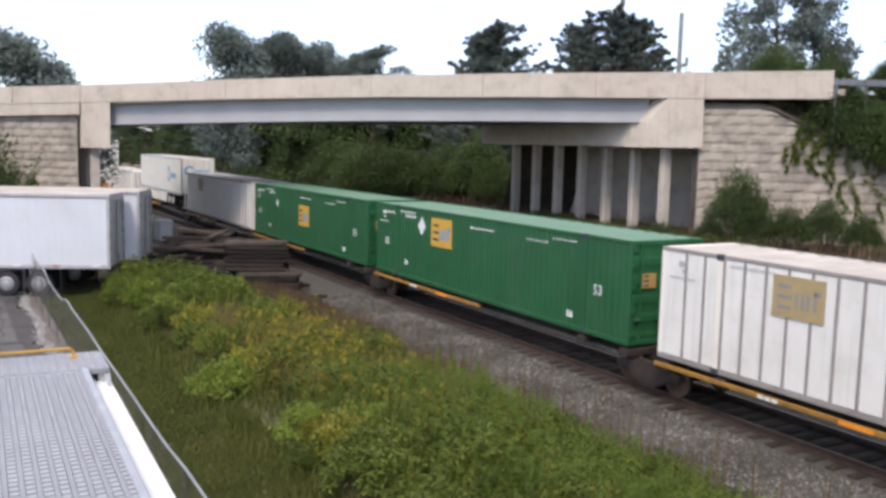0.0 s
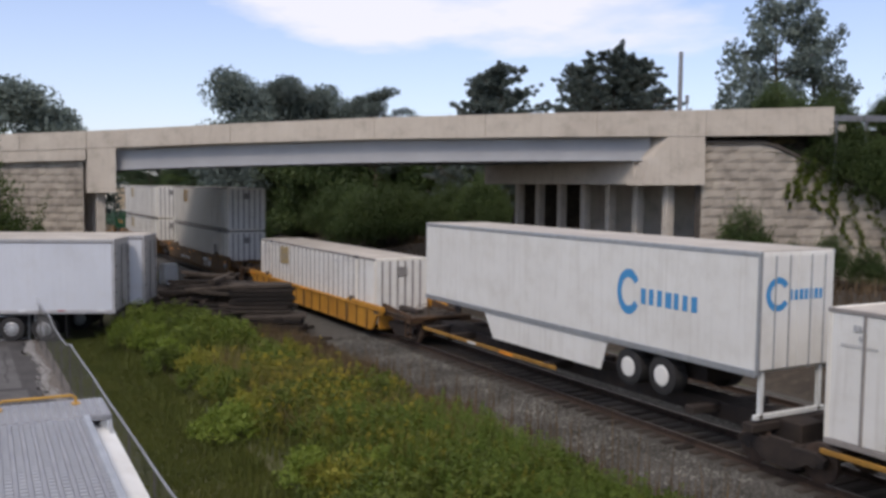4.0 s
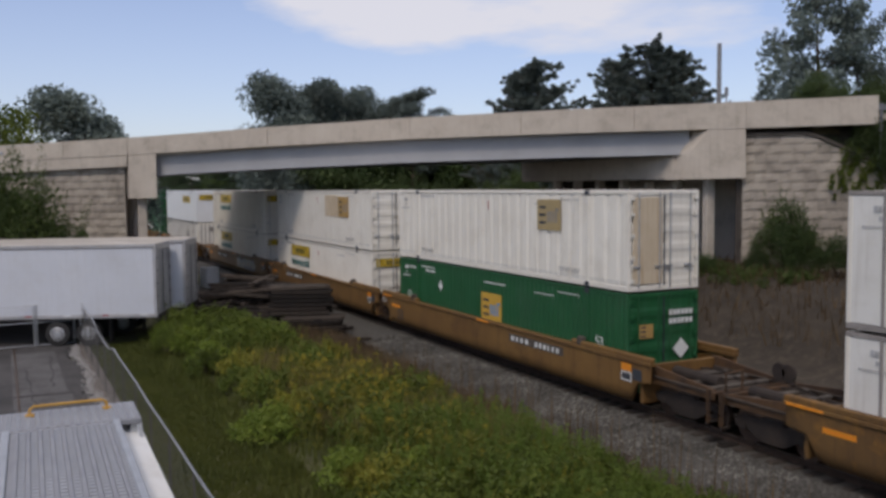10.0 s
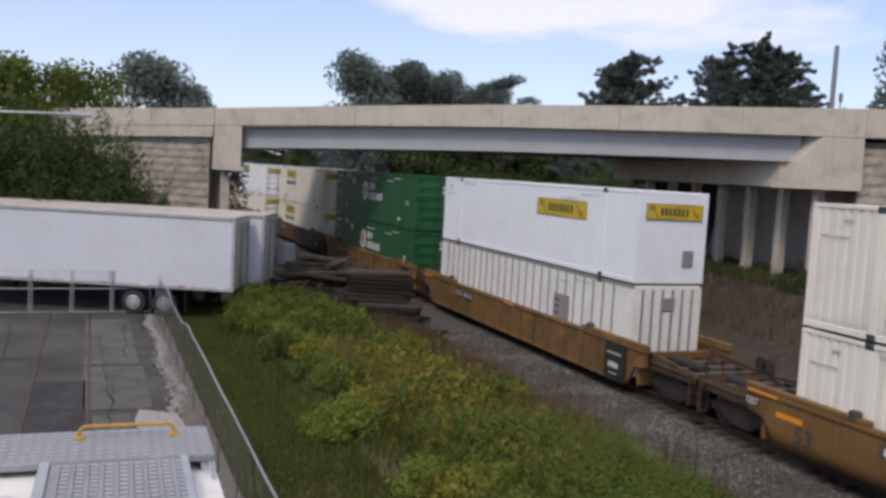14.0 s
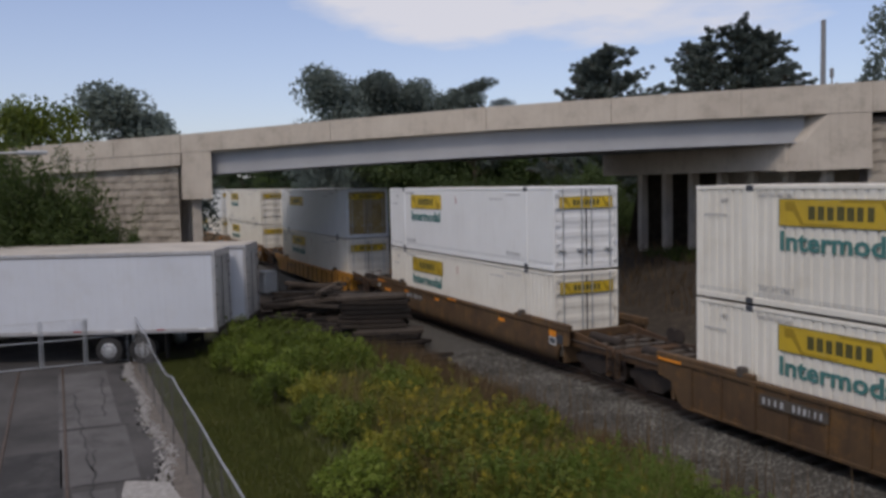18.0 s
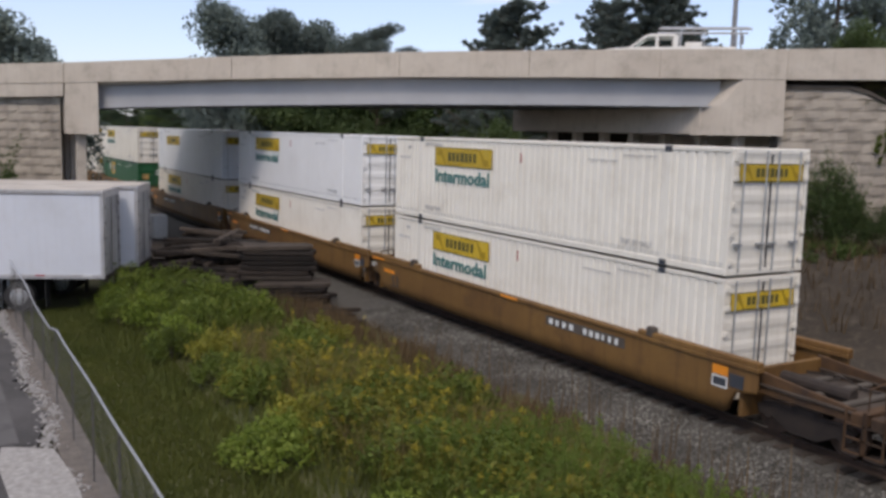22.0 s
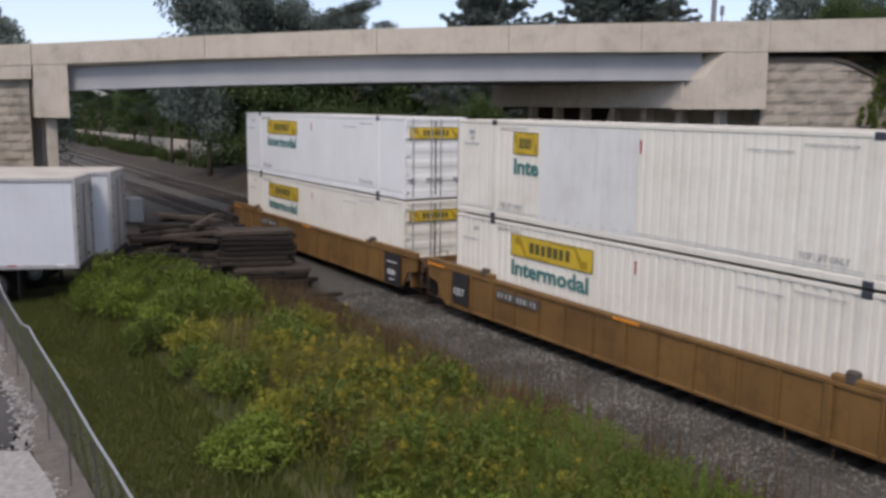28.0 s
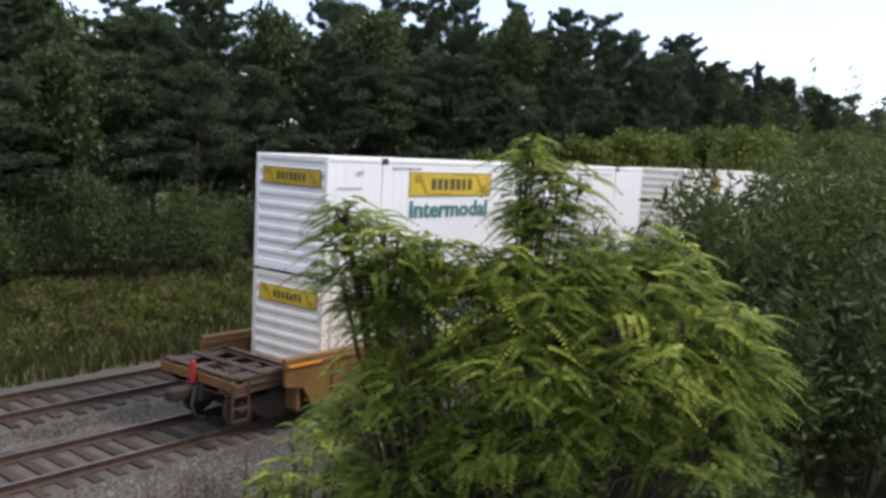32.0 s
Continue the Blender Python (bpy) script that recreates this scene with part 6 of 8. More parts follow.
def limb_set(rng, height, spread, n, base=0.35, r0=0.18, taper=0.75):
    """Trunk and limbs; returns the geometry and the limbs' ends."""
    g = Geo()
    pts = [Vector((0, 0, -0.3))]
    for i in range(1, 7):
        pts.append(Vector((rng.uniform(-0.12, 0.12) * i * 0.3, rng.uniform(-0.12, 0.12) * i * 0.3, height * 0.88 * i / 6)))
    for i, (p, q) in enumerate(zip(pts, pts[1:])):
        g.tube(p, q, r0 * (1 - i / 7), 7, r0 * (1 - (i + 1) / 7))
    ends = []
    for i in range(n):
        u = base + (1 - base) * (i + rng.random()) / n
        k = min(5, int(u * 6))
        p = pts[k].lerp(pts[k + 1], u * 6 - k)
        a = rng.uniform(0, 6.28)
        ln = spread * (1.15 - taper * u) * rng.uniform(0.7, 1.15)
        q = p + Vector((math.cos(a) * ln, math.sin(a) * ln, ln * rng.uniform(0.1, 0.55)))
        g.tube(p, q, r0 * 0.35 * (1.2 - u), 5, 0.02)
        ends += [p.lerp(q, 0.55), q]
    ends.append(pts[-1])
    return g, ends


def tree_kind(seed, height, spread, leaf, material, style="broad", per=60, size=0.22, limbs=22, clump=1.25, taper=0.75):
    rng, r2 = np.random.default_rng(seed), random.Random(seed)
    if style == "pine":
        g, ends = limb_set(r2, height, spread, limbs, 0.45, 0.16)
        v, f = leaf_cloud(rng, np.array(ends), np.full(len(ends), clump * 0.8), per, size, flat=0.38, aspect=0.16)
    elif style == "conifer":
        g, ends = limb_set(r2, height * 1.12, spread, limbs, 0.12, 0.16, taper)
        mid, tip = np.array(ends[0:-1:2]), np.array(ends[1:-1:2])
        rows, rads = [np.array(ends[-1:])], [np.full(1, 0.25 * clump)]
        for q in (0.22, 0.4, 0.55, 0.68, 0.8, 0.9, 1.0):
            rows.append(tip - (tip - mid) * ((1 - q) / 0.45) + rng.normal(0, 0.08, mid.shape))
            rads.append(clump * (0.72 - 0.45 * q) * np.clip(1.4 - 0.8 * mid[:, 2] / height, 0.45, 1.1))
        v, f = leaf_cloud(rng, np.concatenate(rows), np.concatenate(rads), per // 3, size * 0.9, flat=0.6, aspect=0.2, droop=0.15)
    else:
        g, ends = limb_set(r2, height, spread, limbs, 0.25, 0.2)
        v, f = leaf_cloud(rng, np.array(ends), clump * rng.uniform(0.7, 1.2, len(ends)), per, size, flat=0.8, aspect=0.55)
    return g.mesh("trunk", "bark", True), mesh_np("crown", v, f, leaf)


TREES = {
    "broad_a": tree_kind(1, 11, 3.6, "leaf_dark", None, "broad", 210, 0.145, 26, 1.35),
    "broad_b": tree_kind(2, 11, 3.0, "leaf_dark", None, "broad", 210, 0.145, 24, 1.25),
    "broad_c": tree_kind(3, 11, 4.2, "leaf_mid", None, "broad", 210, 0.145, 28, 1.4),
    "conifer": tree_kind(4, 11, 3.5, "leaf_conifer", None, "conifer", 190, 0.17, 66, 0.82),
    "conifer_b": tree_kind(5, 11, 2.8, "leaf_conifer", None, "conifer", 190, 0.16, 58, 0.75),
    "pine": tree_kind(6, 11, 3.3, "leaf_conifer", None, "pine", 190, 0.15, 34, 0.78),
    "airy": tree_kind(8, 11, 4.4, "leaf_haze", None, "broad", 85, 0.15, 40, 0.78),
    "sky_broad": tree_kind(11, 11, 3.6, "leaf_haze", None, "broad", 330, 0.12, 44, 1.3),
    "sky_conifer": tree_kind(12, 11, 5.6, "leaf_haze", None, "conifer", 150, 0.13, 180, 0.62, 0.97),
    "sky_pine": tree_kind(13, 11, 3.2, "leaf_haze", None, "pine", 220, 0.16, 20, 0.95),
    "light": tree_kind(7, 11, 3.6, "leaf_mid", None, "broad", 110, 0.22, 24, 1.4),
}
WHAT = {"broad_a": "dense dark green broadleaf tree", "broad_b": "tall dark green broadleaf tree", "broad_c": "spreading green broadleaf tree", "conifer": "dark conifer with layered boughs", "conifer_b": "slender dark green conifer tree", "pine": "tall pine with an airy flat crown", "airy": "open-crowned broadleaf tree with gaps of sky", "sky_broad": "broadleaf tree behind the bridge, haze painted into its grey-green leaves", "sky_conifer": "conifer with spreading boughs, haze painted into its grey-green leaves", "sky_pine": "pine with an open crown, haze painted into its grey-green leaves", "light": "green sapling at the wood edge"}


def tree(kind, x, y, z, top, wide=1.0, turn=0.0, group="trees"):
    """Plants a tree whose crown reaches the height top."""
    t = thing("tree", WHAT[kind], "tree", group)
    k = (top - z) / 11.4
    for nm, me in zip(("trunk", "crown"), TREES[kind]):
        o = part(nm, me, None, t)
        o.scale = (k * wide, k * wide, k)
    t.matrix_basis = pose(x, y, z, 0, 0, turn)
    return t


def polar(az, dist, el):
    """A place at this bearing (degrees left of +y) and distance from the middle of the walk, and the height at the elevation el."""
    a = radians(az)
    return 28.8 - dist * math.sin(a), -15.6 + dist * math.cos(a), 6.45 + dist * math.tan(radians(el))


def skyline():
    rng = random.Random(21)
    # the sky_ kinds and airy carry the distance haze in their leaf colour
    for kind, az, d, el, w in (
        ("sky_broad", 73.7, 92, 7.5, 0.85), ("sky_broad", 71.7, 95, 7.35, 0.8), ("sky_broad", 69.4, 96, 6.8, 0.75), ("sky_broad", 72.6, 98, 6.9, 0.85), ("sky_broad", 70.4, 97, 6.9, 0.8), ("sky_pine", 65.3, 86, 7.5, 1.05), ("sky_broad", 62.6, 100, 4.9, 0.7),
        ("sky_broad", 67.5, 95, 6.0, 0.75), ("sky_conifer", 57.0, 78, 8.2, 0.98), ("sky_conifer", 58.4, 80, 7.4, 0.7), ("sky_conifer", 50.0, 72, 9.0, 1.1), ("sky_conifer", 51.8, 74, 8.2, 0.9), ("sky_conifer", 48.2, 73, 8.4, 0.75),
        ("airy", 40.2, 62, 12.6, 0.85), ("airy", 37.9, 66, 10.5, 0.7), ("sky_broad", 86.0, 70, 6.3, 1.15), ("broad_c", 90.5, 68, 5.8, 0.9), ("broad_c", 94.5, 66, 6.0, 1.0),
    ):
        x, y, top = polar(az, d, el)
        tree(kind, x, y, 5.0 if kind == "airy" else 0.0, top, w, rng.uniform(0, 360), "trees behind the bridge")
    # dark wood seen under the bridge
    for i in range(34):
        az = 48 + 1.15 * i + rng.uniform(-0.5, 0.5)
        d = max(rng.uniform(78, 102), rng.uniform(28, 32) / math.cos(radians(az)))
        x, y, _ = polar(az, d, 0)
        tree(rng.choice(("broad_a", "broad_b", "conifer_b", "broad_a") if az < 71 else ("pine", "broad_b", "pine")), x, y, 0.0, max(rng.uniform(9, 12.5), 6.5 + d * 0.045), rng.uniform(1.0, 1.5), rng.uniform(0, 360), "wood behind the bridge")
    for i in range(36):
        az = 50 + 0.58 * i + rng.uniform(-0.3, 0.3)
        x, y, _ = polar(az, max(rng.uniform(62, 82), rng.uniform(27, 30) / math.cos(radians(az))), 0)
        shrub("big", x, y, rng.uniform(1.1, 1.7), group="undergrowth behind the bridge")
    # trees on the right embankment and above the wing wall
    for x, y, top, k, w in ((3.5, 27.5, 14.0, "broad_a", 1.0), (7.5, 29.5, 15.0, "broad_b", 1.2), (11, 30.5, 15, "broad_a", 1.2), (5.5, 30.5, 16, "broad_a", 1.1), (8.5, 26.5, 12, "broad_a", 1.2), (10.5, 33, 16, "broad_b", 1.0), (3, 36, 15, "broad_a", 1.1), (14.5, 35, 15, "broad_a", 1.1), (12, 28.5, 11, "broad_b", 1.1), (18, 29, 13, "conifer", 1.0), (8.2, 28.0, 10.5, "broad_c", 0.9)):
        tree(k, x, y, 2.0, top, w, rng.uniform(0, 360), "trees by the wing wall")
    # wood along the far side of the tracks, lower towards the far end
    for row, y0 in enumerate((21.5, 26, 31, 37)):
        x = 15.0 + 1.5 * row
        while x < 230:
            k = rng.choice(("conifer", "conifer_b", "conifer", "broad_b", "conifer_b", "pine", "pine"))
            px, py = x + rng.uniform(-1, 1), y0 + rng.uniform(-2, 2)
            d = math.hypot(px - 23.1, py + 15.2)
            az = math.degrees(math.atan2(px - 23.1, py + 15.2))
            el = float(np.interp(az, (-30, 0, 15, 22, 33, 38, 44, 51, 57, 61.6, 67, 72, 74.5, 77, 80), (14, 13, 12.0, 10.2, 9.4, 9.8, 10.4, 10.6, 10.4, 9.4, 7.2, 5.8, 4.7, 4.3, 3.6)))
            top = (6.5 + d * math.tan(radians(el))) * rng.uniform(0.80, 1.02) * (0.85 if row == 0 else 1.0)
            tree(k, px, py, 0.0, top, rng.uniform(0.75, 1.1) * 14 / max(top, 12), rng.uniform(0, 360), "wood along the tracks")
            x += rng.uniform(3.2, 4.6) * (1 + max(0, x - 70) / 60)
    # undergrowth closing the wood's foot
    x = 16.0
    while x < 120:
        shrub("big", x, 18.9 + rng.uniform(-0.8, 1.2), rng.uniform(1.0, 1.4), group="undergrowth at the wood's foot")
        x += rng.uniform(1.7, 2.6) * (1 + max(0, x - 60) / 60)
    # saplings at the wood's edge
    for x, y, top in ((74, 14.5, 8.4), (80, 14.0, 9.2), (86, 14.5, 9.4), (93, 14.5, 10), (101, 15, 10.6), (112, 15, 11), (128, 14, 11.5), (140, 15, 12), (66, 16, 7)):
        tree("light", x, y, 0.3, top, 1.1, rng.uniform(0, 360), "saplings at the wood's edge")



# ---- shrubs and weeds of the verge
def shrub_mesh(seed, leaf, wide, high, per=34, size=0.075, n=60, aspect=0.42):
    rng = np.random.default_rng(seed)
    ang, rad = rng.uniform(0, 6.28, n), np.sqrt(rng.random(n)) * wide
    h = high * (1 - 0.55 * (rad / wide) ** 2) * rng.uniform(0.45, 1.0, n)
    c = np.stack([rad * np.cos(ang), rad * np.sin(ang), h], 1)
    v, f = leaf_cloud(rng, c, np.full(n, 0.30 * wide), per, size, flat=0.9, aspect=aspect, droop=0.1)
    v[:, 2] = np.maximum(v[:, 2], 0.02)
    # loose sprigs that stand out of the outline
    pick = rng.integers(0, n, n // 2)
    lift = rng.uniform(0.10, 0.38, len(pick)) * high
    rows = [c[pick] + np.stack([c[pick, 0] * 0.25 * q, c[pick, 1] * 0.25 * q, lift * q], 1) for q in (0.4, 0.65, 0.85, 1.0)]
    v2, f2 = leaf_cloud(rng, np.concatenate(rows), np.full(4 * len(pick), 0.055 * wide), 6, size * 0.9, flat=1.2, aspect=aspect * 0.6)
    f = np.concatenate([f, f2 + len(v)])
    v = np.concatenate([v, v2])
    g = Geo()
    for i in range(0, n, 2):
        g.tube((0.25 * c[i, 0], 0.25 * c[i, 1], -0.1), tuple(c[i]), 0.014, 4, 0.005)
    return g.mesh("stem", "bark"), mesh_np("foliage", v, f, leaf)


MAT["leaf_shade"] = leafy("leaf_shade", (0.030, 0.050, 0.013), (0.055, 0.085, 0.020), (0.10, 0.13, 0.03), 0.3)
MAT["dry_leaf"] = leafy("dry_leaf", (0.10, 0.085, 0.035), (0.16, 0.125, 0.055), (0.23, 0.17, 0.08), 0.2)
SHRUB = {
    "a": shrub_mesh(31, "leaf_mid", 1.15, 1.7),
    "b": shrub_mesh(32, "leaf_light", 1.0, 1.5),
    "c": shrub_mesh(33, "leaf_yellow", 1.0, 1.4),
    "d": shrub_mesh(34, "leaf_mid", 0.8, 1.1, size=0.06),
    "dry": shrub_mesh(37, "dry_leaf", 1.1, 1.6, per=34, size=0.06, n=60, aspect=0.2),
    "soft": shrub_mesh(36, "leaf_shade", 1.5, 3.2, per=60, size=0.07, n=130, aspect=0.3),
    "big": shrub_mesh(35, "leaf_dark", 1.5, 3.2, per=95, size=0.06, n=120),
}
SAY = {"a": "leafy mid-green shrub in the verge", "b": "bright green feathery shrub in the verge", "c": "yellowish green weedy shrub in the verge", "d": "low green shrub in the verge", "dry": "dry brownish weedy bush on the slope", "soft": "tall dark green bush with fine leaves", "big": "tall dark green leafy bush"}


def shrub(kind, x, y, k=1.0, z=None, kz=1.0, group="shrubs of the verge"):
    t = thing("shrub", SAY[kind], "shrub", group)
    for nm, me in zip(("stem", "foliage"), SHRUB[kind]):
        o = part(nm, me, None, t)
        o.scale = (k, k, k * kz)
    t.matrix_basis = pose(x, y, (land(x, y) if z is None else z) - 0.03, 0, 0, (x * 77 + y * 131) % 360)
    return t


def verge():
    rng = random.Random(8)
    for i in range(26):  # leafy clump by the trailers
        shrub(rng.choice("aabb"), rng.uniform(-10.5, -1.2), rng.uniform(-9.8, -6.2), rng.uniform(0.62, 0.88))
    for i in range(38):
        x = rng.uniform(-1, 16)
        shrub(rng.choice("cccad"), x, rng.uniform(-9.0, -5.4), rng.uniform(0.5, 0.85))
    for i in range(46):  # low broad-leaved plants
        x = rng.uniform(5, 24)
        shrub(rng.choice("ddab"), x, rng.uniform(-9.9, -5.8), rng.uniform(0.6, 0.95), kz=0.75)
    for i in range(20):  # browned and darker plants between them
        shrub("dry", rng.uniform(1, 15), rng.uniform(-8.0, -5.0), rng.uniform(0.4, 0.7), kz=0.85)
    for i in range(16):
        shrub("a", rng.uniform(0, 19), rng.uniform(-9.0, -5.6), rng.uniform(0.6, 0.85), kz=0.85)
    for i in range(30):  # soft weeds along the ballast
        shrub(rng.choice("aac"), rng.uniform(6, 22), rng.uniform(-5.4, -4.3), rng.uniform(0.35, 0.6))
    for i in range(34):
        shrub(rng.choice("aabd"), rng.uniform(23, 42), rng.uniform(-10.5, -5.0), rng.uniform(0.6, 1.0))
    for i in range(8):
        shrub("d", rng.uniform(20, 38), rng.uniform(-5.2, -4.2), rng.uniform(0.4, 0.6))
    # bushes before the wing wall and under the bridge
    for x, y, k, kz in ((0.2, 16.8, 0.9, 1.2), (1.3, 16.9, 0.65, 1.0), (2.6, 17.3, 0.62, 0.95), (4.2, 18.0, 0.74, 0.95), (5.4, 18.9, 0.55, 1.0), (-0.6, 15.9, 0.45, 0.8), (-2.6, 14.6, 0.4, 0.7), (8.4, 21.4, 0.9, 1.0), (10.2, 20.6, 1.1, 1.0), (12.5, 22, 1.2, 1.0), (7.6, 19.0, 0.5, 1.0), (15, 20.5, 1.1, 1.0), (11, 17.5, 0.6, 1.0)):
        shrub("big", x, y, k, kz=kz, group="bushes by the wing wall")
    # green rim and creepers along the wing wall's top
    for i in range(20):  # dry weedy slope above the coping
        s, k = rng.uniform(-2.6, 3.5), rng.uniform(0.9, 3.6)
        x, y, _ = br(s, k, 0)
        shrub("dry", x, y, rng.uniform(0.32, 0.5), z=slope_z(s, k), kz=0.6, group="bushes by the wing wall")
    for i in range(13):  # dark bushes higher up
        s, k = rng.uniform(2.4, 10), rng.uniform(1.2, 5)
        x, y, _ = br(s, k, 0)
        shrub("big", x, y, rng.uniform(0.55, 0.8), z=slope_z(s, k) - 0.2, kz=rng.uniform(0.8, 1.1), group="bushes by the wing wall")
    for s in (3.3, 4.3, 5.4, 6.6, 7.9, 9.4):
        x, y, _ = br(s, 1.0, 0)
        shrub("big", x, y, rng.uniform(0.85, 1.1), z=slope_z(s, 1.0) - 0.6, group="bushes by the wing wall")
    for i in range(10):
        s = 1.2 + 1.25 * i
        x, y, _ = br(s, 1.3, 0)
        shrub("big", x, y, rng.uniform(0.4, 0.6), z=WING(s) - 0.1, kz=0.5, group="bushes by the wing wall")


def creepers():
    """Strands of climbing leaves hanging down the wing wall."""
    rng = np.random.default_rng(91)
    rows, rad = [], []
    for s in (1.0, 1.35, 1.6, 2.1, 2.35, 2.9, 3.3, 3.9, 4.8):
        drop = rng.uniform(1.2, 3.6)
        for q in np.linspace(0, 1, 14):
            rows.append(br(s + 0.35 * math.sin(4 * q + s) + rng.normal(0, 0.12), 0.36, WING(s) - 0.15 - drop * q))
            rad.append(rng.uniform(0.10, 0.26) * (1.1 - 0.5 * q))
    v, f = leaf_cloud(rng, np.array(rows), np.array(rad), 44, 0.055, flat=1.2, aspect=0.5)
    tagged(new("wall_creeper", mesh_np("wall_creeper", v, f, "leaf_mid")), "green creeper strands hanging down the block wall", "creeper", kind="stuff")


def dark_scrub():
    """Dark scrub on the bank below the columns, and a ragged hedge before the distant wall."""
    rng = np.random.default_rng(58)
    n = 230
    x = rng.uniform(-15, 3, n)
    y = 13.6 + 2.6 * rng.random(n) - 0.05 * x
    r = rng.uniform(0.2, 0.5, n)
    z = np.array([land(a, b) for a, b in zip(x, y)]) + 0.4 * r
    v, f = leaf_cloud(rng, np.stack([x, y, z], 1), r, 110, 0.07, flat=0.8, aspect=0.35)
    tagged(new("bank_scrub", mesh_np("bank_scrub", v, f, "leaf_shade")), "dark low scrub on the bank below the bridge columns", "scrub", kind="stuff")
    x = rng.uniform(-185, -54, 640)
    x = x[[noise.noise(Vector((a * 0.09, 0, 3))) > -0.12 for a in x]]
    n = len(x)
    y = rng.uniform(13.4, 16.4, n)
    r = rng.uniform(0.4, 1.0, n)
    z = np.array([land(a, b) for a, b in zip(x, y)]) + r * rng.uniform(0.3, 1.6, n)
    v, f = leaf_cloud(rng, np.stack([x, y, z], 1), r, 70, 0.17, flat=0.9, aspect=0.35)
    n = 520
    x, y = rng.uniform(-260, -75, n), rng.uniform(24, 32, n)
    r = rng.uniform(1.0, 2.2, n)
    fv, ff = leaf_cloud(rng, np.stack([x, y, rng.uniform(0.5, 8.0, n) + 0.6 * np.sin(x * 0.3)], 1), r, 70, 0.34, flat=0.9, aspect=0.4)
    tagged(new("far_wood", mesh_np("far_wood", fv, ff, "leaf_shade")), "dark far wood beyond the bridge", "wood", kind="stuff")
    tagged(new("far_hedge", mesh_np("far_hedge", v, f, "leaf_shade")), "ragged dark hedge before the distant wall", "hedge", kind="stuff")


def field_scrub():
    """Low scrub and weeds between the far track and the wood."""
    rng = np.random.default_rng(63)
    n = 800
    x, y = rng.uniform(15, 75, n), rng.uniform(10.4, 18, n)
    r = rng.uniform(0.25, 0.6, n)
    z = np.array([land(a, b) for a, b in zip(x, y)]) + r * rng.uniform(0.3, 1.1, n)
    for nm, sel, mt, lab in (("field_scrub", rng.random(n) < 0.7, "leaf_mid", "low green scrub below the wood"), ("dry_scrub", rng.random(n) < 0.25, "dry_leaf", "low brownish scrub below the wood")):
        v, f = leaf_cloud(rng, np.stack([x, y, z], 1)[sel], r[sel], 130, 0.075, flat=0.9, aspect=0.35)
        v[:, 2] = np.maximum(v[:, 2], z.min() - 0.3)
        tagged(new(nm, mesh_np(nm, v, f, mt)), lab, "scrub", kind="stuff")


skyline()
verge()
creepers()
dark_scrub()
field_scrub()


def blades(name, n, xr, yr, hr, material, label, seed, wide=0.012, lean=0.35, keep=None, category="grass"):
    rng = np.random.default_rng(seed)
    x, y = rng.uniform(*xr, n), rng.uniform(*yr, n)
    if keep is not None:
        ok = np.array([keep(a, b) for a, b in zip(x, y)])
        x, y = x[ok], y[ok]
    n = len(x)
    z = np.array([land(a, b) for a, b in zip(x, y)])
    h = rng.uniform(*hr, n)
    a = rng.uniform(0, 6.28, n)
    w = wide * rng.uniform(0.6, 1.5, n)
    dx, dy = np.cos(a), np.sin(a)
    lx, ly = rng.normal(0, lean, n) * h, rng.normal(0, lean, n) * h
    p0 = np.stack([x - dx * w, y - dy * w, z - 0.03], 1)
    p1 = np.stack([x + dx * w, y + dy * w, z - 0.03], 1)
    p2 = np.stack([x + dx * w * 0.8 + lx * 0.4, y + dy * w * 0.8 + ly * 0.4, z + h * 0.6], 1)
    p3 = np.stack([x - dx * w * 0.8 + lx * 0.4, y - dy * w * 0.8 + ly * 0.4, z + h * 0.6], 1)
    p4 = np.stack([x + lx, y + ly, z + h], 1)
    v = np.stack([p0, p1, p2, p3, p4], 1).reshape(-1, 3)
    k = 5 * np.arange(n)[:, None]
    f = np.concatenate([k + [[0, 1, 2]], k + [[0, 2, 3]], k + [[3, 2, 4]]], 1).reshape(-1, 3)
    tagged(new(name, mesh_np(name, v, f, material)), label, category, kind="stuff")


MAT["weed_yellow"] = leafy("weed_yellow", (0.035, 0.045, 0.014), (0.056, 0.066, 0.018), (0.098, 0.096, 0.03), 0.25)
blades("verge_grass", 36000, (-12, 36), (-10.6, -3.3), (0.12, 0.42), "grass", "short green grass of the verge beside the fence", 1, 0.012)
blades("near_grass", 70000, (9, 36), (-8.5, -2.8), (0.10, 0.42), "grass_dark", "rough dark green grass beside the ballast", 16, 0.010, 0.4, keep=lambda a, b: b < -3.7 + 1.3 * noise.noise(Vector((a * 0.55, b * 0.4, 2))))
blades("near_stalks", 1100, (8, 33), (-5.2, -2.8), (0.4, 1.0), "dry", "thin brown stalks beside the ballast", 17, 0.008, 0.1)
blades("fence_grass", 110000, (-11, 24), (-12.9, -9.6), (0.04, 0.14), "grass", "smooth green grass strip along the fence", 11, 0.011, 0.3)
blades("tall_weeds", 4500, (-8, 40), (-9.3, -4.9), (0.5, 1.2), "grass", "tall thin green weeds in the verge", 2, 0.012, 0.15)
blades("dry_weeds", 9000, (-8, 9), (-5.4, -3.0), (0.3, 0.95), "dry", "dry brown weed stalks beside the ballast", 3, 0.010, 0.12, keep=lambda a, b: noise.noise(Vector((a * 0.35, b * 0.5, 3))) > -0.15)
blades("straw_tufts", 9000, (-1, 13), (-8.4, -4.8), (0.6, 1.2), "straw", "pale straw-coloured grass among the goldenrod", 14, 0.008, 0.3, keep=lambda a, b: noise.noise(Vector((a * 0.5, b * 0.6, 8))) > -0.05)
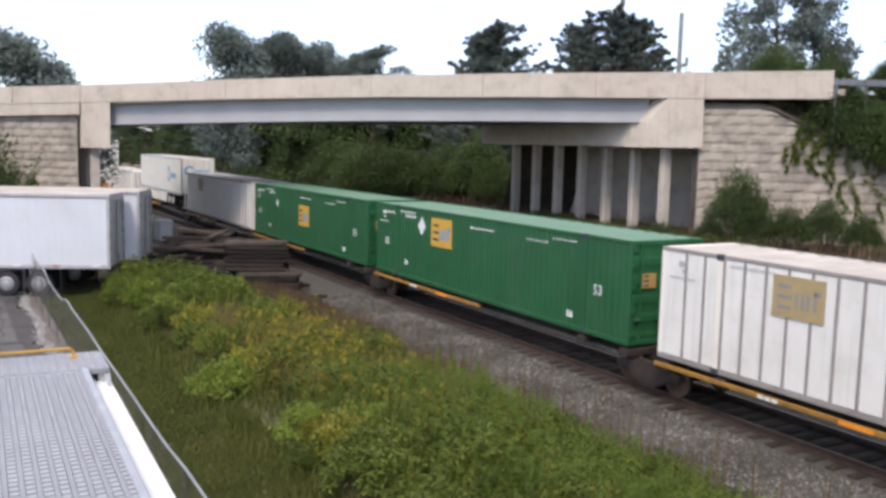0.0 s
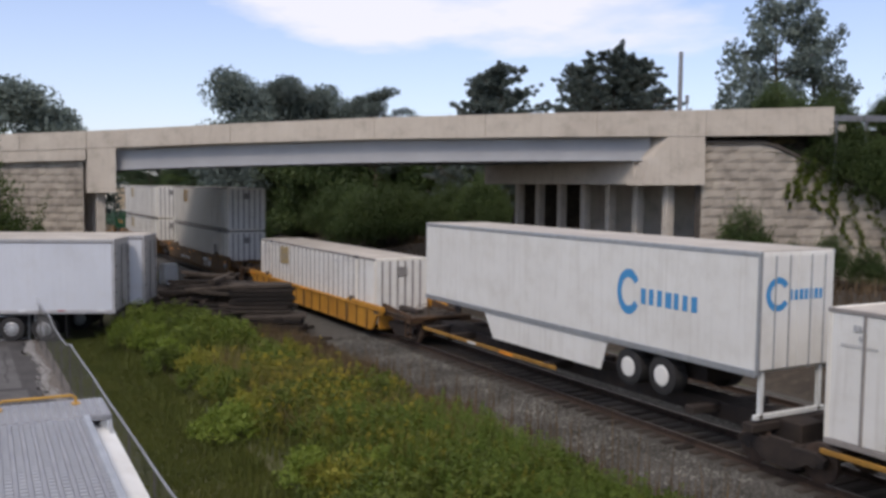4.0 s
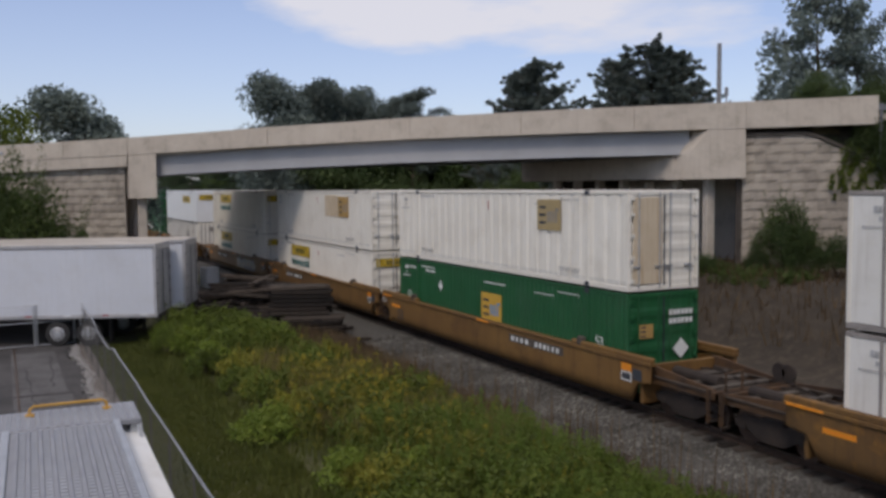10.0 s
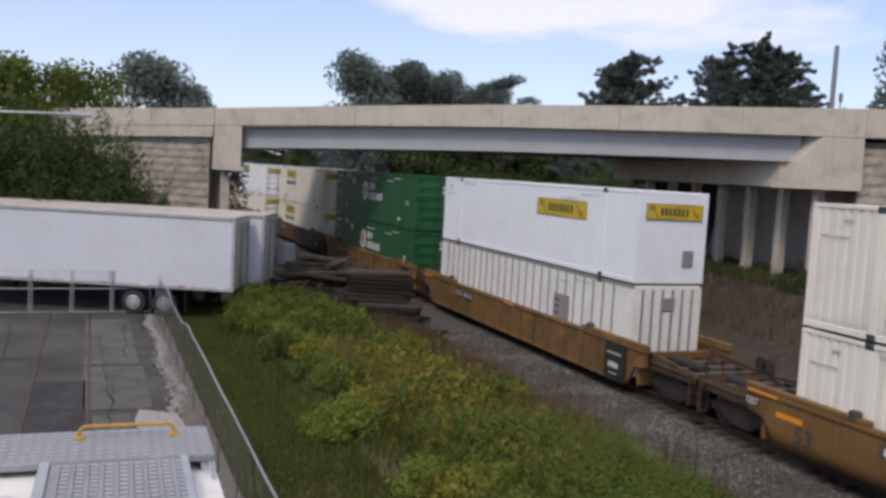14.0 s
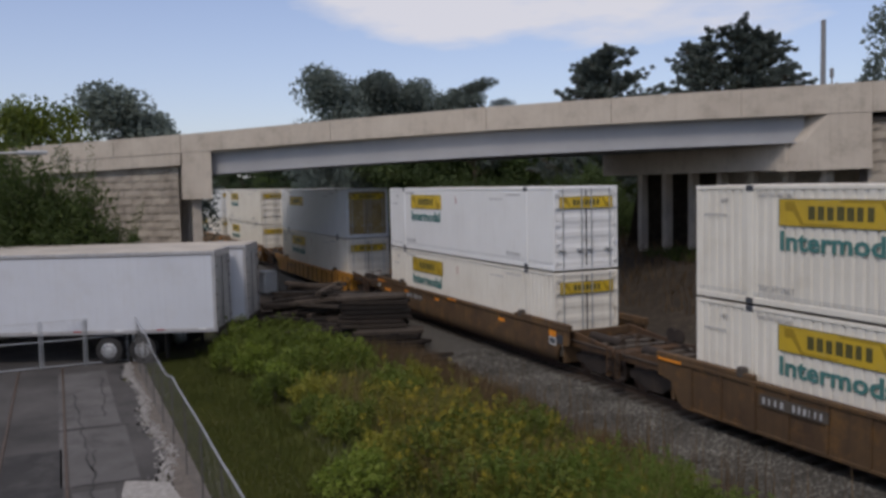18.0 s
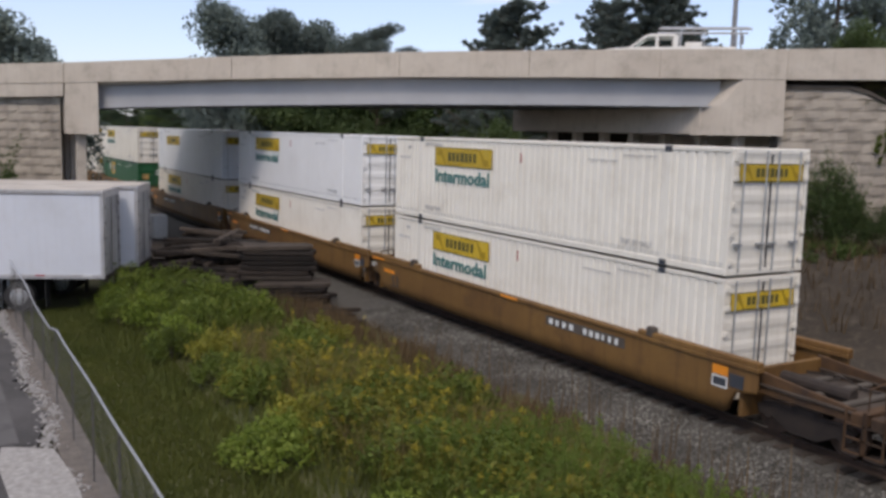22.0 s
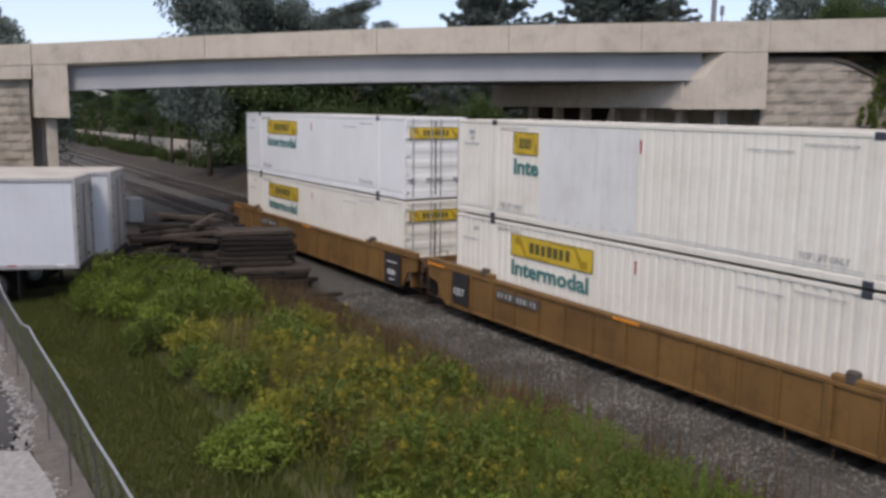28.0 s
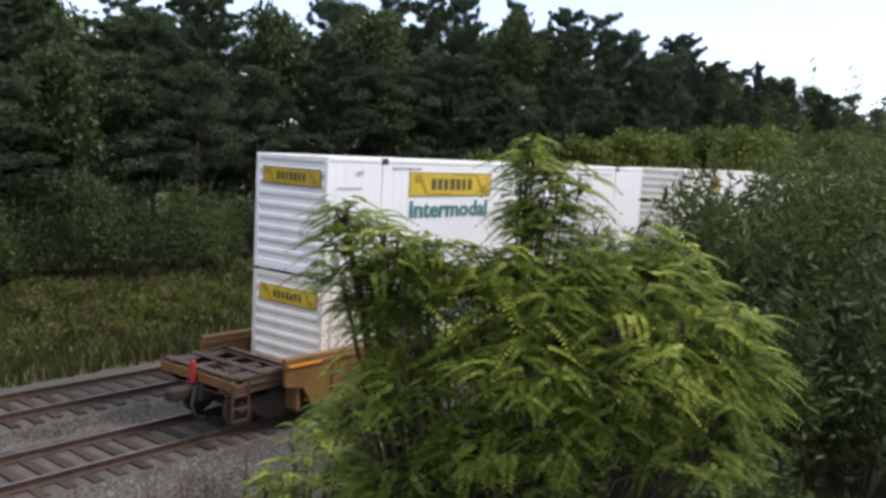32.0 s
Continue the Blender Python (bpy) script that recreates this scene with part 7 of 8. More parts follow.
blades("fallen_straw", 7000, (2.6, 8.5), (-3.8, -2.5), (0.04, 0.16), "rust_straw", "reddish-brown matted straw at the ballast edge", 15, 0.02, 0.9, keep=lambda a, b: noise.noise(Vector((a * 0.5, b * 0.9, 5))) > -0.1)
blades("sparse_stalks", 420, (0, 34), (-3.2, -1.9), (0.6, 1.5), "dry", "thin dark stalks at the edge of the ballast", 5, 0.012, 0.08)
blades("far_grass", 52000, (14, 90), (8.1, 19), (0.2, 0.65), "weed_yellow", "rough yellow-green grass below the wood", 4, 0.03, 0.3)
blades("bank_weeds", 5000, (-30, 18), (10.5, 19), (0.25, 0.8), "dry", "dry weeds on the bank", 6, 0.02, 0.3)


def plume_weeds():
    """Tall soft light-green weeds with narrow leaves all the way up."""
    rng = np.random.default_rng(77)
    n = 2300
    x = np.where(rng.random(n) < 0.72, rng.uniform(9.5, 21, n), rng.uniform(20, 36, n))
    y = rng.normal(-6.2, 0.9, n).clip(-8.4, -4.6)
    h = rng.uniform(0.6, 1.25, n)
    edge = np.array([i % 4 == 0 and noise.noise(Vector((a * 0.8, 3, 1))) > -0.05 for i, a in enumerate(x)])
    y = np.where(edge, rng.uniform(-4.9, -3.5, n), y)  # clumps at the edge of the ballast
    h = np.where(edge, h * 0.75, h)
    z = np.array([land(a, b) for a, b in zip(x, y)])
    lean = rng.normal(0, 0.07, (n, 2))
    rows = []
    rad = []
    for q in np.linspace(0.2, 1.0, 9):
        rows.append(np.stack([x + lean[:, 0] * q * h, y + lean[:, 1] * q * h, z + h * q], 1))
        rad.append(np.full(n, 0.10 * (1.25 - q) + 0.025))
    v, f = leaf_cloud(rng, np.concatenate(rows), np.concatenate(rad), 9, 0.05, flat=1.0, aspect=0.14)
    tagged(new("plume_weeds", mesh_np("plume_weeds", v, f, "leaf_plume")), "tall soft light-green weeds before the tracks", "weeds", kind="stuff")


MAT["leaf_plume"] = leafy("leaf_plume", (0.115, 0.185, 0.03), (0.18, 0.26, 0.045), (0.27, 0.35, 0.08), 0.4)
plume_weeds()


def goldenrod():
    """Stems with leaves and yellow plumes, in drifts."""
    rng = np.random.default_rng(12)
    n = 650
    u = rng.random(n)
    x = np.where(u < 0.8, rng.normal(7.0, 3.0, n), rng.uniform(-4, 24, n))
    y = rng.normal(-6.9, 1.0, n).clip(-9.5, -4.8)
    z = np.array([land(a, b) for a, b in zip(x, y)])
    h = rng.uniform(0.8, 1.4, n)
    base = np.stack([x, y, z], 1)
    # plumes
    tops = base + np.stack([rng.normal(0, 0.08, n), rng.normal(0, 0.08, n), h], 1)
    bloom = (rng.random(n) < 0.4) & (u < 0.8)
    v, f = leaf_cloud(rng, tops[bloom], np.full(bloom.sum(), 0.08), 30, 0.015, flat=1.1, aspect=0.6)
    tagged(new("goldenrod_flowers", mesh_np("goldenrod_flowers", v, f, "flower")), "yellow goldenrod plumes in the verge", "flowers", kind="stuff")
    c = np.concatenate([base + np.stack([0 * h, 0 * h, h * q], 1) for q in (0.35, 0.55, 0.72, 0.88)])
    v, f = leaf_cloud(rng, c, np.full(len(c), 0.13), 9, 0.055, flat=0.8, aspect=0.24, droop=0.15)
    tagged(new("goldenrod_leaves", mesh_np("goldenrod_leaves", v, f, "leaf_yellow")), "narrow yellow-green goldenrod leaves", "weeds", kind="stuff")


goldenrod()


def feather_tree(x, y, lobes, seed, per=60, leaf=0.5, leaf_mt="leaf_feather", label="young tree with drooping feathery compound leaves near the fence"):
    """A young tree; its crown is made of lobes (place, radius), each set with long compound leaves of paired leaflets."""
    r2 = random.Random(seed)
    t = thing("sumac_tree", label, "tree", "young trees of the verge")
    g = Geo()
    V, F, young = [], [], ([], [])
    top = sorted(c[2] for c in lobes)[len(lobes) // 2]
    fork = Vector((0, 0, min(c[2] for c in lobes) * 0.45))
    g.tube((0, 0, -0.3), fork, 0.09, 8, 0.07)
    fine = []
    for cx, cy, cz, R in lobes:
        for q in range(3 + int(15 * R * R)):
            d = Vector((r2.gauss(0, 1), r2.gauss(0, 1), r2.gauss(0.3, 0.8))).normalized()
            fine.append((cx + d.x * R * 0.75, cy + d.y * R * 0.75, cz + d.z * R * 0.7, 0.20 + 0.26 * R))
    for cx, cy, cz, rad in fine:
        c = Vector((cx, cy, cz))
        bend = fork.lerp(c, 0.5) + Vector((cx * 0.15, cy * 0.15, -0.1))
        g.tube(fork, bend, 0.03, 5, 0.02)
        g.tube(bend, c + Vector((0, 0, rad * 0.3)), 0.02, 5, 0.008)
        n = max(12, int(per * rad * rad))
        for k in range(n):
            d = Vector((r2.gauss(0, 1), r2.gauss(0, 1), r2.gauss(0.25, 0.9))).normalized()
            depth = r2.random() ** 0.6
            o = c + d * rad * (0.35 + 0.6 * depth)
            if k % 5 == 0:
                g.tube(c + Vector((0, 0, -rad * 0.2)), o, 0.014, 4, 0.005)
            a = math.atan2(d.y, d.x) + r2.gauss(0, 0.7) if r2.random() < 0.4 else r2.uniform(0, 6.28)
            w = Vector((math.cos(a), math.sin(a), r2.uniform(-0.45, 0.35))).normalized()
            side = w.cross(Vector((0, 0, 1))).normalized()
            # some outer leaves high in the crown get a brighter colour, painting sunlit tips
            in_yellow = leaf_mt == "leaf_feather" and cz > top - 0.5 and depth > 0.55 and rad > 0.29 and r2.random() < 0.12
            ln = leaf * r2.uniform(0.65, 1.2) * (1.35 if in_yellow else 1)
            VV, FF = young if in_yellow else (V, F)
            nl = 10
            for j in range(nl + 1):
                q = (j + 0.6) / (nl + 0.6)
                p = o + w * ln * q + Vector((0, 0, -0.42 * ln * q * q))
                lf = 0.28 * leaf * (1.1 - 0.55 * q)
                for s in (-1, 1):
                    e = p + side * s * lf + w * lf * 0.45 + Vector((0, 0, -0.35 * lf))
                    if j == nl:
                        e = p + w * lf * 0.9 + Vector((0, 0, -0.5 * lf)) + side * s * lf * 0.2
                    m_ = p.lerp(e, 0.45)
                    wv = w * lf * 0.2
                    b = len(VV)
                    VV += [tuple(p), tuple(m_ + wv), tuple(e), tuple(m_ - wv)]
                    FF += [(b, b + 1, b + 2), (b, b + 2, b + 3)]
    part("trunk", g, "bark", t, smooth=True)
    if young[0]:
        part("young_leaves", mesh_np("young_leaves", *young, "leaf_young"), None, t, "yellow-green compound leaves painted as sunlit tips")
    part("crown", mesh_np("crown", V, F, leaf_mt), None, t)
    t.matrix_basis = pose(x, y, ZG - 0.1)
    return t


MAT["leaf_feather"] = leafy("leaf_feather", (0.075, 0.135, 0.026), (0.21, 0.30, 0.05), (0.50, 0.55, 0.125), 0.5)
# brighter copy of the feather leaf; sunlight on the crown's top put into colour
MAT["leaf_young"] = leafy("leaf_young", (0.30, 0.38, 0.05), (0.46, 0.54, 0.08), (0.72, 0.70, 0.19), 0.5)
# lobes of the crown: distance along the verge, depth, height, radius
CROWN = ((-1.46, 0.0, 5.92, 0.38), (-1.48, 0.1, 5.40, 0.36), (-1.45, 0.0, 6.20, 0.24), (-1.08, -0.1, 5.80, 0.48), (-1.0, 0.2, 5.20, 0.48), (-0.50, -0.2, 5.50, 0.52), (0.0, -0.1, 5.52, 0.52), (0.6, 0.0, 5.58, 0.55), (1.2, 0.0, 5.72, 0.52),
         (1.72, 0.2, 5.90, 0.40), (1.85, 0.0, 5.25, 0.62), (2.30, 0.1, 5.05, 0.46), (2.55, 0.2, 4.72, 0.36), (1.2, -0.3, 4.95, 0.66), (0.45, -0.4, 4.85, 0.62), (-0.26, -0.3, 4.80, 0.58), (-0.9, 0.0, 4.65, 0.52), (0.15, -0.4, 4.15, 0.55), (0.85, -0.5, 4.15, 0.60),
         (1.78, -0.2, 4.50, 0.66), (2.45, 0.1, 4.40, 0.46), (0.12, 0.1, 6.95, 0.14), (0.36, 0.1, 6.75, 0.22), (0.66, 0.1, 6.52, 0.20), (0.14, 0.1, 6.45, 0.17), (0.44, 0.0, 6.33, 0.20), (0.32, 0.0, 6.10, 0.20),
         (-1.15, 0.2, 4.1, 0.5), (-0.6, 0.0, 3.9, 0.6), (-0.9, 0.3, 3.4, 0.55), (0.0, 0.2, 3.4, 0.6))
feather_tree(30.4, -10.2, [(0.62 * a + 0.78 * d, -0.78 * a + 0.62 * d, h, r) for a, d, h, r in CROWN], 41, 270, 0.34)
# dark bushes added in place of the crown's shaded lower part
for x, y, k in ((29.8, -9.7, 0.95), (30.5, -10.6, 1.02), (31.6, -10.8, 1.05), (32.8, -10.8, 1.05), (33.9, -11.0, 1.0), (35.2, -10.9, 1.0)):
    shrub("big", x, y, k, group="dark bushes under the young trees")
feather_tree(34.0, -9.4, ((-0.4, 0, 4.6, 1.1), (0.9, 0.2, 4.2, 1.2), (0.3, -0.6, 3.4, 1.3), (1.9, 0, 3.7, 1.1), (0.6, 0.3, 5.5, 0.7), (-0.9, 0.1, 3.4, 1.1)), 42, 120, 0.33, "leaf_shade", "dark-leaved young tree behind the feathery one")
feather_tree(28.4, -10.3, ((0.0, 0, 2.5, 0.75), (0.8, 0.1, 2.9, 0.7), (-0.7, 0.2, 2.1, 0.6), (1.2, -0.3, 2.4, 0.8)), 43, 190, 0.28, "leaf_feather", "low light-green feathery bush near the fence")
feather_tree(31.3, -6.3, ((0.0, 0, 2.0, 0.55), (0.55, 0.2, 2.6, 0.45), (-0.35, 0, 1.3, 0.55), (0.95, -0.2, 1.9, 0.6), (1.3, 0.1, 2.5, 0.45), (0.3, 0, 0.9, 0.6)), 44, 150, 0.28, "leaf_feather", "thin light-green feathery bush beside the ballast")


def side_bushes():
    for x, y, k in ((41.2, -8.4, 1.95), (43.5, -7.4, 2.0), (46.5, -8.5, 2.2), (49, -8, 2.3), (54, -8.5, 2.4), (43.5, -10.8, 1.7), (47, -11, 1.8), (60, -8, 2.5)):
        shrub("soft" if k > 1.9 else "big", x, y, k, group="bushes beside the tracks")
    # bushy tree before the left retaining wall
    for x, y, k in ((-19.6, -14.6, 2.0), (-21.5, -16.4, 2.3), (-23.5, -18.2, 2.5), (-20.2, -18.0, 2.2), (-18.8, -12.9, 1.25), (-22.0, -20.5, 2.4), (-24.0, -15.2, 2.0)):
        shrub("soft", x, y, k, kz=1.12, group="bushes by the left wall")


side_bushes()


# ---------------------------------------------------------------- yard things
def fence():
    t = thing("chain_link_fence", "grey chain-link fence with a bent top rail along the yard", "fence", kind="")
    y, x0, x1, zt = -12.97, -11.2, 30.0, 1.5
    rng = random.Random(4)
    xs = [x0 + 2.55 * i for i in range(17)]
    tops = []
    for i, x in enumerate(xs):
        h = zt + (0.06 if i == 0 else 0) + rng.uniform(-0.02, 0.02) - 0.12 * smooth(2, 14, x)
        if i in (3, 4):
            h -= 0.16  # the sagging part
        part("post", Geo().tube((x, y, ZG - 0.1), (x, y, h), 0.018 if i else 0.045, 8), "old_post" if i else "galv", t)
        tops.append((x, y + 0.02 + rng.uniform(-0.015, 0.015), h))
        if i < len(xs) - 1:
            tops.append((x + 1.27, y + 0.02, h - rng.uniform(0.01, 0.03)))
    part("top_rail", Geo().path(tops, 0.021, 7), "galv", t, "bent grey top rail")
    # woven wire
    g = Geo()
    step, lo = 0.13, ZG + 0.03
    x = x0
    hgt = 1.78
    while x < 24:
        for s in (1, -1):
            a, b = (x, lo), (x + s * hgt, lo + hgt)
            if s < 0:
                a, b = (x + hgt, lo), (x, lo + hgt)
            g.tube((a[0], y, a[1]), (b[0], y, b[1]), 0.0013, 3)
        x += step
    part("wire_mesh", g, "wire", t)
    # gates across the yard
    gt = thing("yard_gate", "grey pipe gates with wire mesh closing the yard", "gate")
    yy = y - 0.15
    for i in range(6):
        w = 1.56
        a, b = yy - w * (i + 1), yy - w * i - 0.13
        x = x0 + 0.02 * i
        p = part("gate_leaf", Geo().path([(x, a, ZG + 0.12), (x, b, ZG + 0.12), (x, b, zt - 0.02), (x, a, zt - 0.02), (x, a, ZG + 0.12)], 0.022, 7), "galv", gt)
        part("middle_bar", Geo().tube((x, a, 0.75), (x, b, 0.75), 0.018, 6), "galv", p)
        part("gate_post", Geo().tube((x + 0.03, b + 0.05, ZG - 0.1), (x + 0.03, b + 0.065, zt + 0.06), 0.018, 8), "galv", gt)
        g = Geo()
        q = a
        while q < b:
            g.tube((x, q, ZG + 0.14), (x, q, zt - 0.04), 0.002, 3)
            q += 0.12
        part("wire_mesh", g, "wire", p)


fence()


def parked_trailer(x, y, heading, label):
    """A box trailer: its near rear lower corner at x, y; it runs along heading (degrees)."""
    t = thing("box_trailer", label, "trailer", "parked trailers")
    ln, w, z0, z1 = 14.6, 2.55, 0.97, 4.02
    body = Geo().box((0.06, 0.0, z0), (ln, w, z1 - 0.03), 0.03)
    part("box_body", body, "trailer_white", t)
    part("roof", Geo().box((0.03, -0.01, z1 - 0.03), (ln, w + 0.01, z1 + 0.02), 0.012), "roof_white", t)
    for yy in (-0.025, w - 0.06):
        part("upper_rail", Geo().box((0.0, yy, z1 - 0.13), (ln, yy + 0.085, z1 + 0.005), 0.015), "rail_alu", t)
        part("rail_line", Geo().box((0.0, yy - 0.006, z1 - 0.155), (ln, yy + 0.09, z1 - 0.135)), "rib_grey", t)
        part("lower_rail", Geo().box((0.0, yy, z0 - 0.10), (ln, yy + 0.085, z0 + 0.06), 0.015), "rail_alu", t)
    # rear frame and ribbed doors
    for a, b in ((-0.02, 0.14), (w - 0.14, w + 0.02)):
        part("rear_post", Geo().box((-0.05, a, z0 - 0.1), (0.09, b, z1 + 0.01), 0.015), "rail_alu", t)
    part("rear_header", Geo().box((-0.05, 0.14, z1 - 0.28), (0.09, w - 0.14, z1), 0.015), "rail_alu", t)
    for i in range(2):
        a = 0.15 + i * (w - 0.3) / 2
        d = part("rear_door", Geo().box((-0.02, a + 0.01, z0), (0.05, a + (w - 0.3) / 2 - 0.01, z1 - 0.29), 0.01), "worn_door", t)
        for u in (0.28, 0.72):
            q = a + u * (w - 0.3) / 2
            part("lock_rod", Geo().tube((-0.05, q, z0 - 0.05), (-0.05, q, z1 - 0.25), 0.022, 6), "galv", d)
        for q in (a + 0.02, a + (w - 0.3) / 2 - 0.05):
            part("door_seal", Geo().box((-0.026, q - 0.015, z0 + 0.02), (-0.018, q + 0.045, z1 - 0.3)), "rubber", d)
        for q in range(5):
            zz, yh = z0 + 0.2 + 0.55 * q, a - 0.04 if i == 0 else a + (w - 0.3) / 2 - 0.06
            part("hinge", Geo().box((-0.062, yh, zz), (-0.02, yh + 0.10, zz + 0.09), 0.008), "grime", d)
    part("rear_sill", Geo().box((-0.08, 0.0, z0 - 0.18), (0.1, w, z0), 0.02), "car_dark", t)
    g = Geo()
    for yy in (0.45, w - 0.55):
        g.box((-0.02, yy, 0.45 + ZG), (0.08, yy + 0.1, z0 - 0.1))
    g.box((-0.05, 0.2, 0.42 + ZG), (0.08, w - 0.2, 0.54 + ZG), 0.015)
    part("rear_guard", g, "car_dark", t)
    for xx in (2.9, 4.2):
        for yy in (0.30, w - 0.30):
            wh = part("wheel", Geo().wheel((xx, yy, ZG + 0.57), 0.51, 0.25, 26), "rubber", t)
            part("rim", Geo().wheel((xx, yy - 0.05 if yy < 1 else yy + 0.05, ZG + 0.57), 0.30, 0.22, 20), "rim", wh)
            slots = Geo()
            for q in range(10):
                a, yo = 6.283 * q / 10, yy - 0.275 if yy < 1 else yy + 0.275
                cx, cz = xx + 0.21 * math.cos(a), ZG + 0.57 + 0.21 * math.sin(a)
                slots.box((cx - 0.03, yo - 0.004, cz - 0.03), (cx + 0.03, yo + 0.004, cz + 0.03), 0.002)
            tagged(part("rim_slots", slots, "rubber", wh), kind="stuff")
            part("hub_cap", Geo().wheel((xx, yy - 0.12 if yy < 1 else yy + 0.12, ZG + 0.57), 0.13, 0.18, 14), "galv", wh)
    part("slider_frame", Geo().box((1.7, 0.7, 0.75), (5.4, w - 0.7, z0 - 0.08)), "car_dark", t)
    part("cross_members", Geo().box((0.1, 0.1, z0 - 0.12), (ln - 0.1, w - 0.1, z0)), "car_dark", t)
    for yy in (0.5, w - 0.6):
        part("landing_leg", Geo().box((11.4, yy, ZG + 0.05), (11.55, yy + 0.12, z0 - 0.1), 0.01), "car_dark", t)
        part("landing_foot", Geo().box((11.3, yy - 0.08, ZG + 0.045), (11.65, yy + 0.2, ZG + 0.075), 0.008), "car_dark", t)
    part("mud_flap", Geo().box((2.0, w - 0.62, ZG + 0.18), (2.02, w - 0.08, z0 - 0.1)), "rubber", t)
    for i in range(9):
        part("marker_strip", Geo().box((0.4 + 1.6 * i, w + 0.026, z0 + 0.01), (0.7 + 1.6 * i, w + 0.032, z0 + 0.06)), "mark_red" if i % 2 else "mark_white", t)
    t.matrix_basis = pose(x, y, 0, 0, 0, heading)
    return t


MAT["rail_alu"] = surf("rail_alu", (0.50, 0.49, 0.49), (0.40, 0.39, 0.39), 2, 0.4, 0.5, bump=0.04, streak=((0.32, 0.28, 0.25), 0.4))
MAT["worn_door"] = surf("worn_door", (0.46, 0.45, 0.43), (0.32, 0.31, 0.30), 1, 0.5, bump=0.05, streak=((0.035, 0.026, 0.02), 1.0), dirt=((0.42, 0.40, 0.38), 0.7, 2))
MAT["rim"] = surf("rim", (0.50, 0.50, 0.50), (0.36, 0.36, 0.36), 6, 0.35, 0.5, bump=0.05)
# both run from the rear doors away to the south-west, side by side
HEAD = -112.5
_n = Vector((math.cos(radians(HEAD + 90)), math.sin(radians(HEAD + 90))))
_c = Vector((-9.3, -10.05)) - 2.55 * _n
parked_trailer(_c.x, _c.y, HEAD, "white box trailer parked behind the yard gates, doors streaked")
_c = _c - 2.95 * _n
parked_trailer(_c.x + 0.25, _c.y + 0.55, HEAD, "second white box trailer parked close beside the first")


def tie_pile():
    rng = random.Random(17)
    base = Geo().box((-1.3, -0.115, -0.074), (1.3, 0.115, 0.074), 0.015).mesh("used_tie", "old_tie")
    grp = "stacked used ties"

    pale = Geo().box((-1.3, -0.115, -0.074), (1.3, 0.115, 0.074), 0.015).mesh("used_tie", "grey_tie")

    def put(x, y, z, a, rx=0, ry=0, light=False):
        o = new("used_tie", pale if light else base)
        tagged(o, "weathered wooden railway tie in a pile", "railway tie", grp)
        o.matrix_basis = pose(x, y, z, rx, ry, a)
    z0 = ZG - 0.05
    # squared bundle, its ties lying across the view, on a wider lower tier
    a0 = 71.5
    ux, uy = math.cos(radians(a0)), math.sin(radians(a0))
    for lay in range(13):
        low = lay < 6
        for i in range(6 if low else 5):
            dx = -0.26 * i + rng.uniform(-0.03, 0.03) + (0.75 if low else 0)
            sl = rng.uniform(-0.2, 0.2) + (0.55 if low else 0)
            # top layer of each tier always paler: light from above painted in; others random
            put(-7.75 + dx * uy + sl * ux, -4.15 - dx * ux + sl * uy, z0 + 0.09 + 0.187 * lay, a0 + rng.uniform(-2.2, 2.2), 0, rng.uniform(-1, 1), lay in (5, 12) or rng.random() < 0.2)
    for i in range(12):
        put(-5.6 + rng.uniform(-0.5, 1.0), -3.9 + rng.uniform(-1.0, 1.0), z0 + 0.08 + 0.17 * (i % 3), a0 + rng.uniform(-14, 14), 0, rng.uniform(-3, 3))
    # loose heap beside it
    for i in range(230):
        x, y = -13.0 + rng.gauss(0, 2.6), -5.0 + rng.gauss(0, 1.2)
        h = max(0.05, 2.6 - 0.25 * abs(x + 12.5) - 0.50 * abs(y + 5.0))
        put(x, y, z0 + 0.1 + rng.random() * h, rng.choice((70, 70, 85, 60, 140)) + rng.uniform(-14, 14), 0, rng.uniform(-7, 7), rng.random() < 0.22)
    # small debris
    g = Geo()
    for i in range(160):
        x, y = -12.5 + rng.gauss(0, 3.2), -4.4 + rng.gauss(0, 1.4)
        a = rng.uniform(0, 3.1)
        ln = rng.uniform(0.2, 0.9)
        z = land(x, y) + rng.uniform(0.02, 0.25)
        g.tube((x, y, z), (x + ln * math.cos(a), y + ln * math.sin(a), z + rng.uniform(-0.05, 0.2)), rng.uniform(0.02, 0.06), 4)
    tagged(part("wood_scraps", g, "old_tie"), "broken wood scraps round the tie heap", "debris", kind="stuff")


tie_pile()


def relay_box():
    t = thing("concrete_block", "pale concrete block standing beside the tracks", "concrete block")
    part("body", Geo().box((-0.42, -0.5, 0), (0.42, 0.5, 1.5), 0.08), "mark_white", t)
    t.matrix_basis = pose(-31.5, -3.2, ZG - 0.15, 0, 0, 20)


relay_box()


